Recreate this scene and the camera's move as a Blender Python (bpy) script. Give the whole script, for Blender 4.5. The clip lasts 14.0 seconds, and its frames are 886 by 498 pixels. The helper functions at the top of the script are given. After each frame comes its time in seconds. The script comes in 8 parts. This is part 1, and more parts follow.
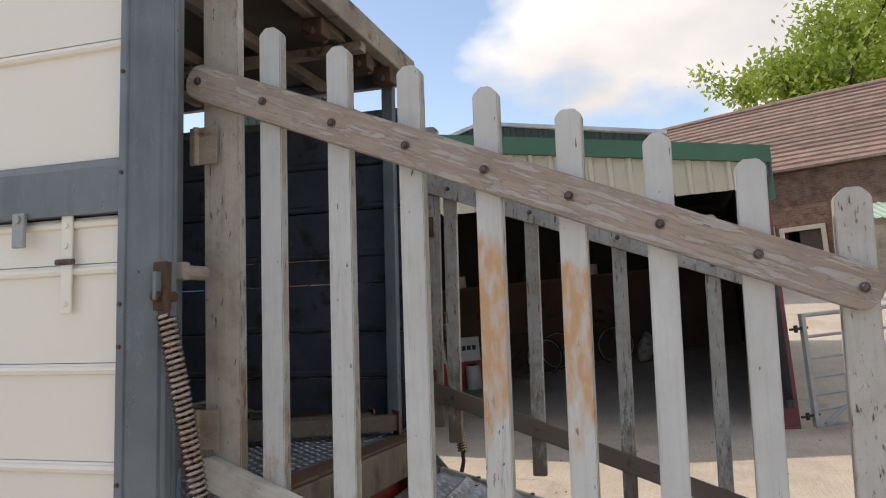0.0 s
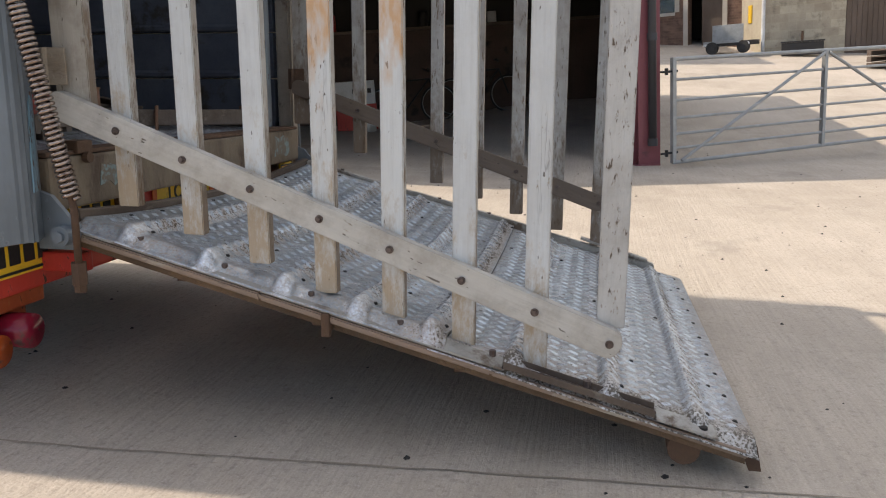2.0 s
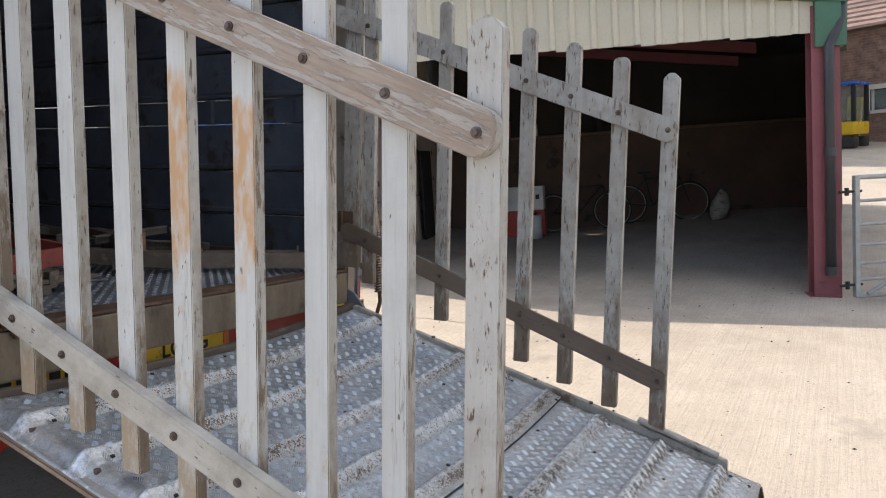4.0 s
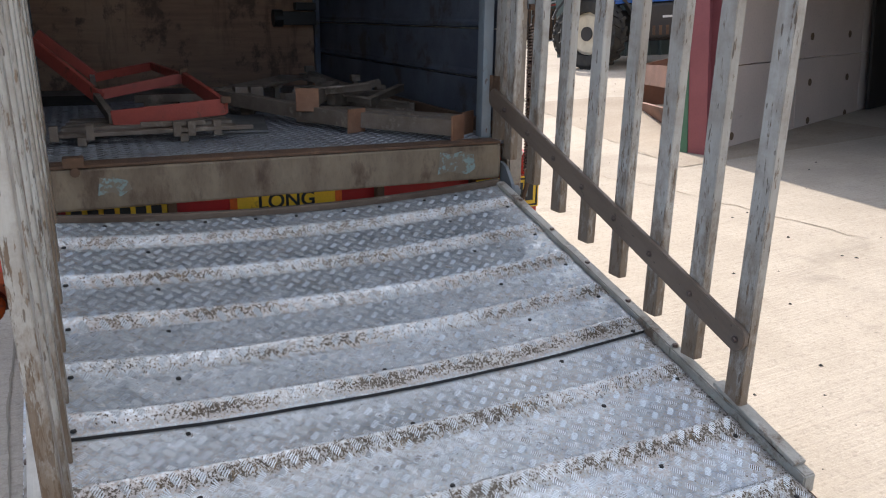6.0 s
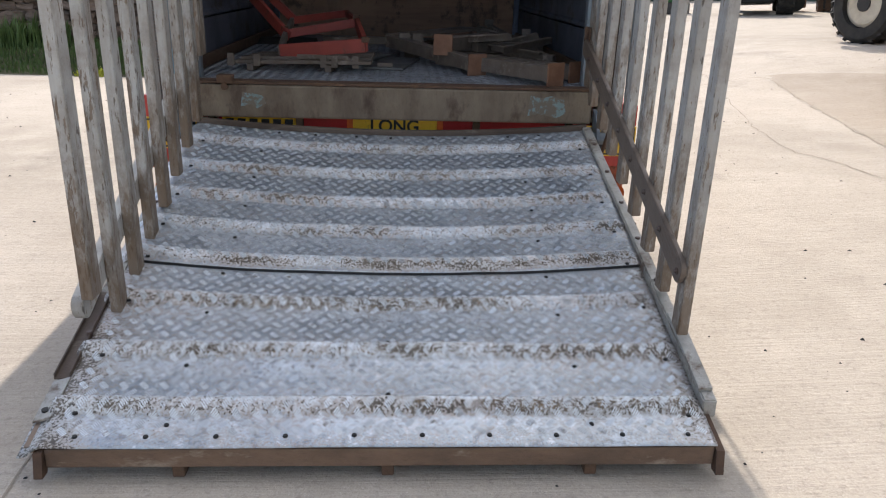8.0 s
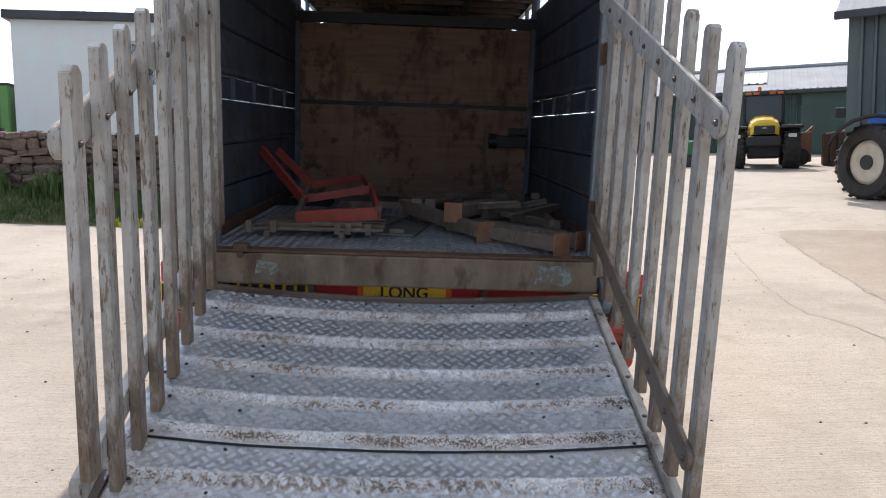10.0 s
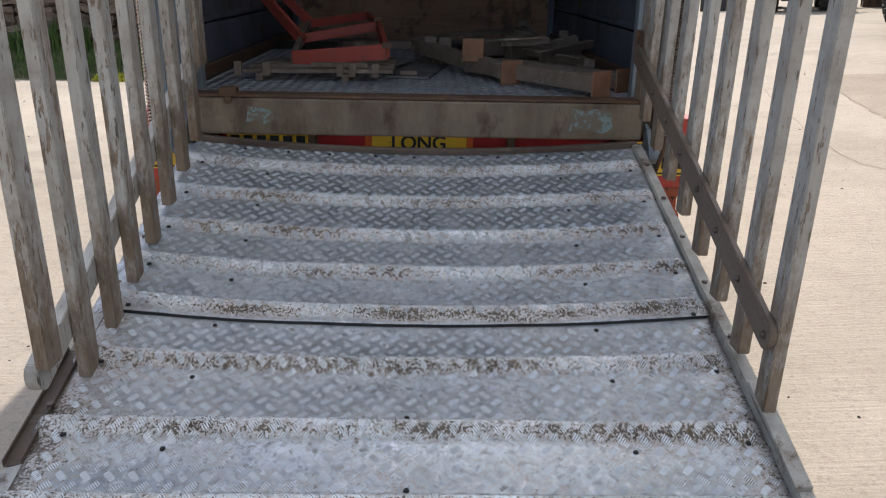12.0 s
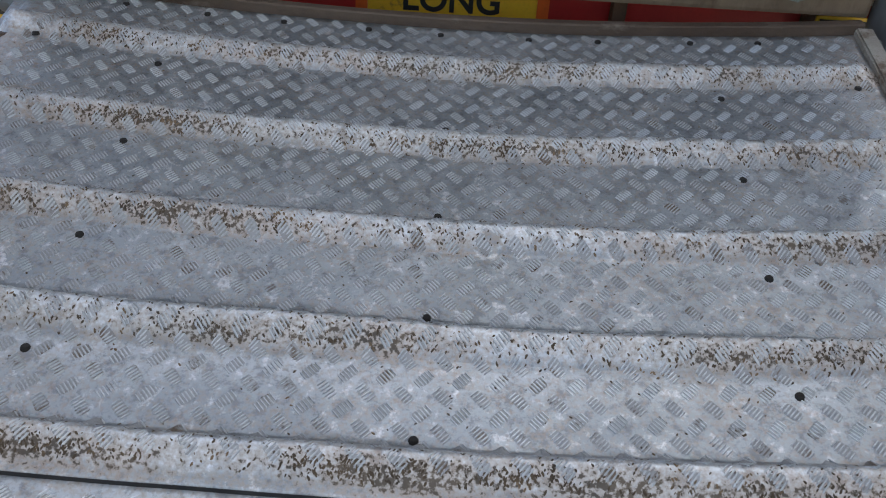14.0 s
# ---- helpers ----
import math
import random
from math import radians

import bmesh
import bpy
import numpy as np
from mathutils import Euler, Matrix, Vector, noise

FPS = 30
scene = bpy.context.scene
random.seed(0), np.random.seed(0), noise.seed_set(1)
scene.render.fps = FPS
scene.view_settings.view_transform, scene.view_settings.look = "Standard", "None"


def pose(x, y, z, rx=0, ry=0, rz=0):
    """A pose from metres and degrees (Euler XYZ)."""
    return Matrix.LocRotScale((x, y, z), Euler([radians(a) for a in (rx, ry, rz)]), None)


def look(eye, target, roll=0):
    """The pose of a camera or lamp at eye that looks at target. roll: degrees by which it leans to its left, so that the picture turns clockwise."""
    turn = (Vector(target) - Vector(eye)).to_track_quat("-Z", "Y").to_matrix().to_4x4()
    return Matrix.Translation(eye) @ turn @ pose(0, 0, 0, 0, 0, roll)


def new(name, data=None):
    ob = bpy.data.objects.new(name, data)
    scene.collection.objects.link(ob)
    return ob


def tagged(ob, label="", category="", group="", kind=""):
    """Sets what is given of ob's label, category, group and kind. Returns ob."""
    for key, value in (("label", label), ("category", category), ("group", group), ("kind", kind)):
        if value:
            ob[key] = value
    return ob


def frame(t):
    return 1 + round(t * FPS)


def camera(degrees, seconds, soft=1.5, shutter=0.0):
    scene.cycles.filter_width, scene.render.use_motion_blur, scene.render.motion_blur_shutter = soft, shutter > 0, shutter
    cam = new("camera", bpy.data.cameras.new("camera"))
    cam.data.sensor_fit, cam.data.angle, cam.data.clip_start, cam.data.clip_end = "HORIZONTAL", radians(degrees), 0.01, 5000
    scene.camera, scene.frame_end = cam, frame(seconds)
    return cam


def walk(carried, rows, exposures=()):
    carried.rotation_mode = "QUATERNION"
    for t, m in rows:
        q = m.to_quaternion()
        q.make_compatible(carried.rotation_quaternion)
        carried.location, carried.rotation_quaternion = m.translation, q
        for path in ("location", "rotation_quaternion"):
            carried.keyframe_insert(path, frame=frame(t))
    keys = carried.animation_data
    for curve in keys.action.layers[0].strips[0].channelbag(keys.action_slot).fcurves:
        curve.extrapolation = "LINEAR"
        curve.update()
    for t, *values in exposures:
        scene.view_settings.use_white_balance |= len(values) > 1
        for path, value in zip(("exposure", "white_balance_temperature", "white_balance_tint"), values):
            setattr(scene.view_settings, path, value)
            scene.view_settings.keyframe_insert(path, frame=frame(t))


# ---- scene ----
# Lorry frame: x to its right, y to its front, z up from the concrete under it. The yard and the
# lorry tilt, so SLOPE turns this frame into the upright world.
UP = Vector((-0.045, 0.065, 1.0)).normalized()
ACROSS = (Vector((1, 0, 0)) - UP.x * UP).normalized()
SLOPE = Matrix((ACROSS, UP.cross(ACROSS), UP)).to_4x4()

cam = camera(59.5, 14.0, soft=1.1)
PATH = [
    (0, (-3.177, -1.57, 1.522), (-1.277, -0.982, 1.73), -1.6),
    (0.5, (-3.4, -1.733, 1.449), (-1.463, -1.25, 1.574), -2.5),
    (0.9, (-3.46, -1.778, 1.354), (-1.509, -1.337, 1.362), -2.4),
    (1, (-3.449, -1.775, 1.36), (-1.496, -1.345, 1.326), -2.4),
    (1.1, (-3.438, -1.779, 1.349), (-1.484, -1.357, 1.275), -2.3),
    (1.5, (-3.411, -1.808, 1.259), (-1.461, -1.416, 1.043), -1.4),
    (2, (-3.425, -1.903, 1.158), (-1.498, -1.536, 0.765), 0.3),
    (2.1, (-3.452, -1.939, 1.161), (-1.532, -1.564, 0.743), 0.0),
    (2.5, (-3.364, -2.008, 1.216), (-1.464, -1.553, 0.787), 1.2),
    (3, (-3.231, -2.177, 1.44), (-1.358, -1.53, 1.167), 0.2),
    (3.5, (-3.037, -2.404, 1.516), (-1.207, -1.614, 1.35), 0.0),
    (3.7, (-2.889, -2.508, 1.505), (-1.075, -1.68, 1.348), 0.3),
    (5.8, (-1.077, -3.708, 1.575), (-0.127, -2.043, 1.004), 1.0),
    (6, (-0.889, -3.738, 1.58), (-0.079, -2.001, 1.009), 0.8),
    (6.5, (-0.405, -3.754, 1.593), (0.1, -1.904, 1.026), 1.0),
    (7, (-0.071, -3.914, 1.561), (0.222, -2.023, 0.979), 1.1),
    (7.5, (0.028, -4.245, 1.538), (0.204, -2.356, 0.905), 1.4),
    (8, (0.023, -4.54, 1.531), (0.141, -2.655, 0.871), 1.8),
    (8.2, (0.051, -4.601, 1.556), (0.146, -2.712, 0.905), 1.6),
    (8.5, (0.046, -4.585, 1.534), (0.135, -2.676, 0.943), 2.1),
    (9, (0.075, -4.552, 1.619), (0.147, -2.598, 1.2), 2.2),
    (9.2, (0.08, -4.551, 1.681), (0.145, -2.579, 1.351), 2.2),
    (11.3, (0.002, -4.477, 1.687), (0.071, -2.502, 1.381), 1.3),
    (11.5, (-0.004, -4.388, 1.634), (0.058, -2.432, 1.222), 1.3),
    (12, (0.041, -4.002, 1.528), (0.087, -2.116, 0.863), 1.2),
    (12.5, (0.019, -3.657, 1.459), (0.059, -1.848, 0.608), 1.9),
    (13, (-0.001, -3.197, 1.428), (0.012, -1.451, 0.452), 2.6),
    (13.5, (0.052, -2.671, 1.39), (0.044, -0.982, 0.318), 3.2),
    (14, (0.025, -2.253, 1.358), (0.021, -0.595, 0.239), 3.5),
]
EXPOSURES = [(0.0, 0.0, 7150, 15), (1.5, 0.2, 7050, 15), (2.5, 0.31, 7050, 15), (3.2, 0.36, 6950, 14), (3.5, 0.44, 6900, 14), (6.0, 0.57, 6500, 14), (7.5, 0.47, 6450, 14), (8.0, 0.36, 6450, 14), (9.0, 0.31, 6300, 15), (11.5, 0.2, 6550, 14), (14.0, 0.38, 6650, 13)]
walk(cam, [(t, SLOPE @ look(eye, target, roll)) for t, eye, target, roll in PATH], EXPOSURES)

# ---- world ----
SUN_FROM = (SLOPE.to_3x3() @ Vector((0.042, 0.722, 0.69))).normalized()
SUN_EL = math.asin(SUN_FROM.z)
SUN_AZ = math.atan2(SUN_FROM.x, SUN_FROM.y)


def make_world():
    w = bpy.data.worlds.new("sky")
    scene.world = w
    w.use_nodes = True
    nt = w.node_tree
    nt.nodes.clear()
    out = nt.nodes.new("ShaderNodeOutputWorld")
    bg = nt.nodes.new("ShaderNodeBackground")
    sky = nt.nodes.new("ShaderNodeTexSky")
    sky.sky_type, sky.sun_disc = "NISHITA", False
    sky.sun_elevation, sky.sun_rotation = SUN_EL, SUN_AZ
    sky.air_density, sky.dust_density = 1.0, 0.6
    co = nt.nodes.new("ShaderNodeTexCoord")
    mp = nt.nodes.new("ShaderNodeMapping")
    mp.inputs["Scale"].default_value = (1.0, 1.0, 2.0)
    mp.inputs["Location"].default_value = (1.7, 0.6, 0.3)
    n = nt.nodes.new("ShaderNodeTexNoise")
    n.inputs["Scale"].default_value, n.inputs["Detail"].default_value, n.inputs["Roughness"].default_value = 1.7, 6, 0.5
    ramp = nt.nodes.new("ShaderNodeValToRGB")
    ramp.color_ramp.elements[0].position, ramp.color_ramp.elements[1].position = 0.475, 0.545
    n2 = nt.nodes.new("ShaderNodeTexNoise")
    n2.inputs["Scale"].default_value, n2.inputs["Detail"].default_value = 2.6, 5
    cloud = nt.nodes.new("ShaderNodeValToRGB")
    cloud.color_ramp.elements[0].color = (2.7, 2.9, 3.2, 1)
    cloud.color_ramp.elements[1].color = (4.9, 5.0, 5.1, 1)
    cloud.color_ramp.elements[0].position, cloud.color_ramp.elements[1].position = 0.32, 0.62
    mix = nt.nodes.new("ShaderNodeMix")
    mix.data_type = "RGBA"
    L = nt.links.new
    L(co.outputs["Generated"], mp.inputs["Vector"])
    L(mp.outputs["Vector"], n.inputs["Vector"])
    L(mp.outputs["Vector"], n2.inputs["Vector"])
    L(n.outputs["Fac"], ramp.inputs["Fac"])
    L(n2.outputs["Fac"], cloud.inputs["Fac"])
    L(ramp.outputs["Color"], mix.inputs["Factor"])
    L(sky.outputs["Color"], mix.inputs[6])
    # clouds are brighter towards the sun
    dot, glow, lit = nt.nodes.new("ShaderNodeVectorMath"), nt.nodes.new("ShaderNodeMapRange"), nt.nodes.new("ShaderNodeVectorMath")
    dot.operation, lit.operation = "DOT_PRODUCT", "SCALE"
    dot.inputs[1].default_value = SUN_FROM
    for k, v in (("From Min", 0.35), ("From Max", 1.0), ("To Min", 1.0), ("To Max", 2.6)):
        glow.inputs[k].default_value = v
    L(co.outputs["Generated"], dot.inputs[0])
    L(dot.outputs["Value"], glow.inputs["Value"])
    L(cloud.outputs["Color"], lit.inputs[0])
    L(glow.outputs["Result"], lit.inputs["Scale"])
    L(lit.outputs["Vector"], mix.inputs[7])
    L(mix.outputs[2], bg.inputs["Color"])
    bg.inputs["Strength"].default_value = 0.2
    L(bg.outputs["Background"], out.inputs["Surface"])


make_world()
sun = bpy.data.lights.new("sun", "SUN")
sun.energy, sun.angle, sun.color = 3.9, radians(0.55), (1.0, 0.94, 0.84)
new("sun", sun).matrix_world = look(SUN_FROM * 60, (0, 0, 0))


# ---- materials ----
def mat(name, base, alt=None, scale=6.0, rough=0.6, metal=0.0, bump=0.2, grain=60.0, stain=None, stain_scale=3.0,
        stain_at=0.58, stretch=(1, 1, 1), rand=0.0, spec=0.4, width=0.08, speck=0.45):
    """A worn surface: two base tones by broad noise, fine grain as relief, and patches of stain with soft or sharp edges."""
    m = bpy.data.materials.new(name)
    m.use_nodes = True
    nt = m.node_tree
    N, L = nt.nodes.new, nt.links.new
    b = nt.nodes["Principled BSDF"]
    b.inputs["Metallic"].default_value = metal
    b.inputs["Specular IOR Level"].default_value = spec
    co = N("ShaderNodeTexCoord")
    mp = N("ShaderNodeMapping")
    mp.inputs["Scale"].default_value = stretch
    L(co.outputs["Object"], mp.inputs["Vector"])
    if rand:
        info = N("ShaderNodeObjectInfo")
        off = N("ShaderNodeVectorMath")
        off.operation = "SCALE"
        off.inputs[0].default_value = (17, 23, 31)
        L(info.outputs["Random"], off.inputs["Scale"])
        L(off.outputs["Vector"], mp.inputs["Location"])
    def noise_at(s, detail=6, r=0.6):
        n = N("ShaderNodeTexNoise")
        n.inputs["Scale"].default_value, n.inputs["Detail"].default_value, n.inputs["Roughness"].default_value = s, detail, r
        L(mp.outputs["Vector"], n.inputs["Vector"])
        return n.outputs["Fac"]
    def ramp(fac, p0, p1):
        r = N("ShaderNodeMapRange")
        r.inputs["From Min"].default_value, r.inputs["From Max"].default_value = p0, p1
        L(fac, r.inputs["Value"])
        return r.outputs["Result"]
    def mix(fac, a, c):
        x = N("ShaderNodeMix")
        x.data_type = "RGBA"
        for sock, v in ((x.inputs["Factor"], fac), (x.inputs[6], a), (x.inputs[7], c)):
            if isinstance(v, (tuple, float, int)):
                sock.default_value = (*v, 1) if isinstance(v, tuple) else v
            else:
                L(v, sock)
        return x.outputs[2]
    alt = alt or tuple(0.72 * c for c in base)
    broad = noise_at(scale)
    fine = noise_at(grain, 5, 0.7)
    col = mix(ramp(broad, 0.35, 0.65), base, alt)
    dark = tuple(0.6 * c for c in alt)
    g = N("ShaderNodeMath")
    g.operation = "MULTIPLY"
    L(ramp(fine, 0.5, 0.8), g.inputs[0])
    g.inputs[1].default_value = speck
    col = mix(g.outputs[0], col, dark)
    if stain:
        s = noise_at(stain_scale, 9, 0.68)
        col = mix(ramp(s, stain_at, stain_at + width), col, stain)
    if rand:
        hsv = N("ShaderNodeHueSaturation")
        v = N("ShaderNodeMapRange")
        v.inputs["To Min"].default_value, v.inputs["To Max"].default_value = 1 - rand, 1 + rand
        L(info.outputs["Random"], v.inputs["Value"])
        L(v.outputs["Result"], hsv.inputs["Value"])
        L(col, hsv.inputs["Color"])
        col = hsv.outputs["Color"]
    L(col, b.inputs["Base Color"])
    rr = N("ShaderNodeMapRange")
    rr.inputs["To Min"].default_value, rr.inputs["To Max"].default_value = max(0.03, rough - 0.12), min(1.0, rough + 0.12)
    L(broad, rr.inputs["Value"])
    L(rr.outputs["Result"], b.inputs["Roughness"])
    bp = N("ShaderNodeBump")
    bp.inputs["Strength"].default_value, bp.inputs["Distance"].default_value = bump, 0.01
    L(fine, bp.inputs["Height"])
    L(bp.outputs["Normal"], b.inputs["Normal"])
    return m


class Nodes:
    """Short hand for building a node tree."""

    def __init__(self, m, stretch=(1, 1, 1), rand=False, tilt=0.0):
        self.tilt = tilt
        self.nt = m.node_tree
        self.b = self.nt.nodes["Principled BSDF"]
        self.co = self.make("ShaderNodeTexCoord").outputs["Object"]
        self.shift = None
        if rand:
            self.rnd = self.make("ShaderNodeObjectInfo").outputs["Random"]
            off = self.make("ShaderNodeVectorMath")
            off.operation = "SCALE"
            off.inputs[0].default_value = (17, 23, 31)
            self.link(self.rnd, off.inputs["Scale"])
            self.shift = off.outputs["Vector"]
        self.stretch = stretch

    def make(self, kind):
        return self.nt.nodes.new(kind)

    def link(self, a, c):
        self.nt.links.new(a, c)

    def put(self, v, sock):
        if isinstance(v, tuple):
            sock.default_value = (*v, 1)
        elif isinstance(v, (int, float)):
            sock.default_value = v
        else:
            self.link(v, sock)

    def noise(self, scale, detail=6, rough=0.6, stretch=None):
        mp = self.make("ShaderNodeMapping")
        mp.vector_type = "TEXTURE"
        mp.inputs["Rotation"].default_value = (self.tilt, 0, 0)
        mp.inputs["Scale"].default_value = [1 / v for v in (stretch or self.stretch)]
        if self.shift:
            self.link(self.shift, mp.inputs["Location"])
        self.link(self.co, mp.inputs["Vector"])
        n = self.make("ShaderNodeTexNoise")
        n.inputs["Scale"].default_value, n.inputs["Detail"].default_value, n.inputs["Roughness"].default_value = scale, detail, rough
        self.link(mp.outputs["Vector"], n.inputs["Vector"])
        return n.outputs["Fac"]

    def attr(self, name):
        a = self.make("ShaderNodeAttribute")
        a.attribute_name = name
        return a.outputs["Fac"]

    def op(self, kind, a, c=0.0, clamp=False):
        x = self.make("ShaderNodeMath")
        x.operation, x.use_clamp = kind, clamp
        self.put(a, x.inputs[0])
        self.put(c, x.inputs[1])
        return x.outputs[0]

    def ramp(self, v, p0, p1, q0=0.0, q1=1.0):
        r = self.make("ShaderNodeMapRange")
        r.inputs["From Min"].default_value, r.inputs["From Max"].default_value = p0, p1
        r.inputs["To Min"].default_value, r.inputs["To Max"].default_value = q0, q1
        self.put(v, r.inputs["Value"])
        return r.outputs["Result"]

    def mix(self, f, a, c):
        x = self.make("ShaderNodeMix")
        x.data_type = "RGBA"
        self.put(f, x.inputs["Factor"])
        self.put(a, x.inputs[6])
        self.put(c, x.inputs[7])
        return x.outputs[2]

    def line(self, v, mid, half):
        """One where v lies within half of mid, fading out."""
        return self.ramp(self.op("ABSOLUTE", self.op("SUBTRACT", v, mid)), half, half * 0.3)

    def finish(self, col, rough, height, strength, metal=0.0, dist=0.01):
        self.put(col, self.b.inputs["Base Color"])
        self.put(rough, self.b.inputs["Roughness"])
        self.put(metal, self.b.inputs["Metallic"])
        bp = self.make("ShaderNodeBump")
        bp.inputs["Strength"].default_value, bp.inputs["Distance"].default_value = strength, dist
        self.link(height, bp.inputs["Height"])
        self.link(bp.outputs["Normal"], self.b.inputs["Normal"])


def blank(name, spec=0.4):
    m = bpy.data.materials.new(name)
    m.use_nodes = True
    m.node_tree.nodes["Principled BSDF"].inputs["Specular IOR Level"].default_value = spec
    return m


def sheet_mat(name, dull, dull2, worn, metal, rough):
    """Galvanised plate: dull bays, treads bright from hoof wear and painted light, dried mud as a tan film and dark
    dung in clumps.
    """
    m = blank(name)
    n = Nodes(m)
    broad, mid, fine = n.noise(2.2, 5), n.noise(11, 7, 0.65), n.noise(110, 4, 0.6)
    clump, patch = n.noise(115, 3, 0.55), n.noise(7.5, 5, 0.6, (0.7, 1.5, 1))
    col = n.mix(n.ramp(broad, 0.38, 0.62), dull, dull2)
    wear_light = n.op("ADD", n.attr("wear_light"), n.op("MULTIPLY", n.op("SUBTRACT", mid, 0.5), 1.3))
    wear_light = n.op("ADD", wear_light, n.op("MULTIPLY", n.op("SUBTRACT", broad, 0.5), 0.9))
    wear_light = n.ramp(wear_light, 0.15, 0.95)
    col = n.mix(wear_light, col, worn)
    scuff = n.noise(30, 7, 0.72)
    col = n.mix(n.ramp(scuff, 0.52, 0.62, 0, 0.65), col, (0.17, 0.18, 0.195))
    col = n.mix(n.ramp(scuff, 0.44, 0.35, 0, 0.6), col, (0.84, 0.85, 0.87))
    col = n.mix(n.ramp(fine, 0.55, 0.72, 0, 0.55), col, tuple(0.45 * c for c in dull2))
    d = n.attr("dirt")
    v = n.op("ADD", n.op("MULTIPLY", d, 0.40), n.op("MULTIPLY", n.op("SUBTRACT", clump, 0.5), 1.3))
    v = n.op("ADD", v, n.op("MULTIPLY", n.op("SUBTRACT", patch, 0.5), 0.75))
    film = n.ramp(v, -0.04, 0.34, 0, 0.68)
    col = n.mix(film, col, n.mix(n.ramp(broad, 0.4, 0.6), (0.39, 0.30, 0.23), (0.34, 0.295, 0.24)))
    crust = n.ramp(v, 0.36, 0.50, 0, 0.9)
    col = n.mix(crust, col, n.mix(n.ramp(mid, 0.4, 0.6), (0.035, 0.028, 0.019), (0.09, 0.066, 0.04)))
    met = n.op("MULTIPLY", n.op("SUBTRACT", 1.0, n.op("MAXIMUM", crust, film)), metal)
    n.finish(col, n.ramp(mid, 0.3, 0.7, rough - 0.1, rough + 0.16), n.op("ADD", fine, crust), 0.25, met, 0.004)
    return m


def bar_mat(name, bright, bright2, dirt, amount, rough=0.4):
    """Rolled bars of the plate, rubbed to bright metal, with mud caught on some of them."""
    m = blank(name, 0.5)
    n = Nodes(m)
    broad, clump, fine = n.noise(5, 5), n.noise(24, 5, 0.65), n.noise(140, 3)
    col = n.mix(n.ramp(broad, 0.38, 0.62), bright, bright2)
    col = n.mix(n.ramp(fine, 0.52, 0.7, 0, 0.5), col, tuple(0.5 * c for c in bright2))
    mud = n.ramp(clump, amount, amount + 0.08, 0, 0.8)
    col = n.mix(mud, col, dirt)
    n.finish(col, n.ramp(broad, 0.3, 0.7, rough - 0.06, rough + 0.14), fine, 0.1, n.op("MULTIPLY", n.op("SUBTRACT", 1.0, mud), 0.5), 0.002)
    return m


def board_mat(name, paint, paint2, wood, wood2, along="z", flake=0.60, grime=0.0, rand=True, cracks=0.013, tilt=0.0, chip_at=0.70,
              grain_amount=0.2, flake_scale=11, reach=0.3, nicks=0.69, streak=0.3):
    """Painted softwood out of doors: brushed paint, soft brown runs, dark nicks, chips and flakes down to grey wood."""
    m = blank(name, 0.35)
    st = {"z": (1, 1, 0.05), "y": (1, 0.05, 1)}[along]
    half = {"z": (1, 1, reach), "y": (1, reach, 1)}[along]
    runs = {"z": (1, 1, 0.1), "y": (1, 0.14, 1)}[along]
    n = Nodes(m, rand=rand, tilt=radians(tilt))
    broad, grain, flakes = n.noise(5, 5, 0.6, half), n.noise(75, 5, 0.6, st), n.noise(flake_scale, 9, 0.7, half)
    chips, split, where = n.noise(60, 5, 0.7, half), n.noise(42, 3, 0.5, st), n.noise(4, 4, 0.6, half)
    col = n.mix(n.ramp(broad, 0.36, 0.64), paint, paint2)
    col = n.mix(n.ramp(grain, 0.47, 0.68, 0, grain_amount), col, tuple(0.68 * c for c in paint2))
    col = n.mix(n.ramp(n.noise(13, 6, 0.65, runs), 0.5, 0.72, 0, streak), col, tuple(0.55 * a + 0.45 * c for a, c in zip(wood, paint2)))
    bare = n.mix(n.ramp(grain, 0.35, 0.65), wood, wood2)
    rim = n.ramp(flakes, flake - 0.03, flake, 0, 0.5)
    col = n.mix(rim, col, tuple(0.6 * a + 0.4 * c for a, c in zip(wood2, paint2)))
    gone = n.ramp(flakes, flake, flake + 0.025)
    chip = n.ramp(n.op("ADD", chips, n.op("MULTIPLY", n.op("SUBTRACT", where, 0.5), 0.6)), chip_at, chip_at + 0.025)
    gone = n.op("MAXIMUM", gone, n.op("MULTIPLY", chip, 0.85))
    col = n.mix(gone, col, bare)
    crack = n.op("MULTIPLY", n.line(split, 0.5, cracks), n.ramp(where, 0.56, 0.68))
    nick = n.ramp(n.noise(70, 2, 0.5, half), nicks, nicks + 0.02)
    dark = n.op("MAXIMUM", n.op("MULTIPLY", crack, 0.55), n.op("MULTIPLY", nick, 0.8))
    col = n.mix(dark, col, (0.075, 0.055, 0.04))
    if grime:
        col = n.mix(n.ramp(n.noise(7, 8, 0.7), 0.45, 0.7, 0, grime), col, (0.14, 0.10, 0.07))
    if rand:
        hsv = n.make("ShaderNodeHueSaturation")
        n.link(n.ramp(n.rnd, 0, 1, 0.92, 1.07), hsv.inputs["Value"])
        n.link(col, hsv.inputs["Color"])
        col = hsv.outputs["Color"]
    height = n.op("SUBTRACT", n.op("ADD", n.op("MULTIPLY", grain, 0.5), n.op("MULTIPLY", n.noise(25, 5), 0.4)), n.op("MULTIPLY", n.op("MAXIMUM", gone, dark), 0.35))
    n.finish(col, n.ramp(gone, 0, 1, 0.52, 0.88), height, 0.7, 0.0, 0.006)
    return m


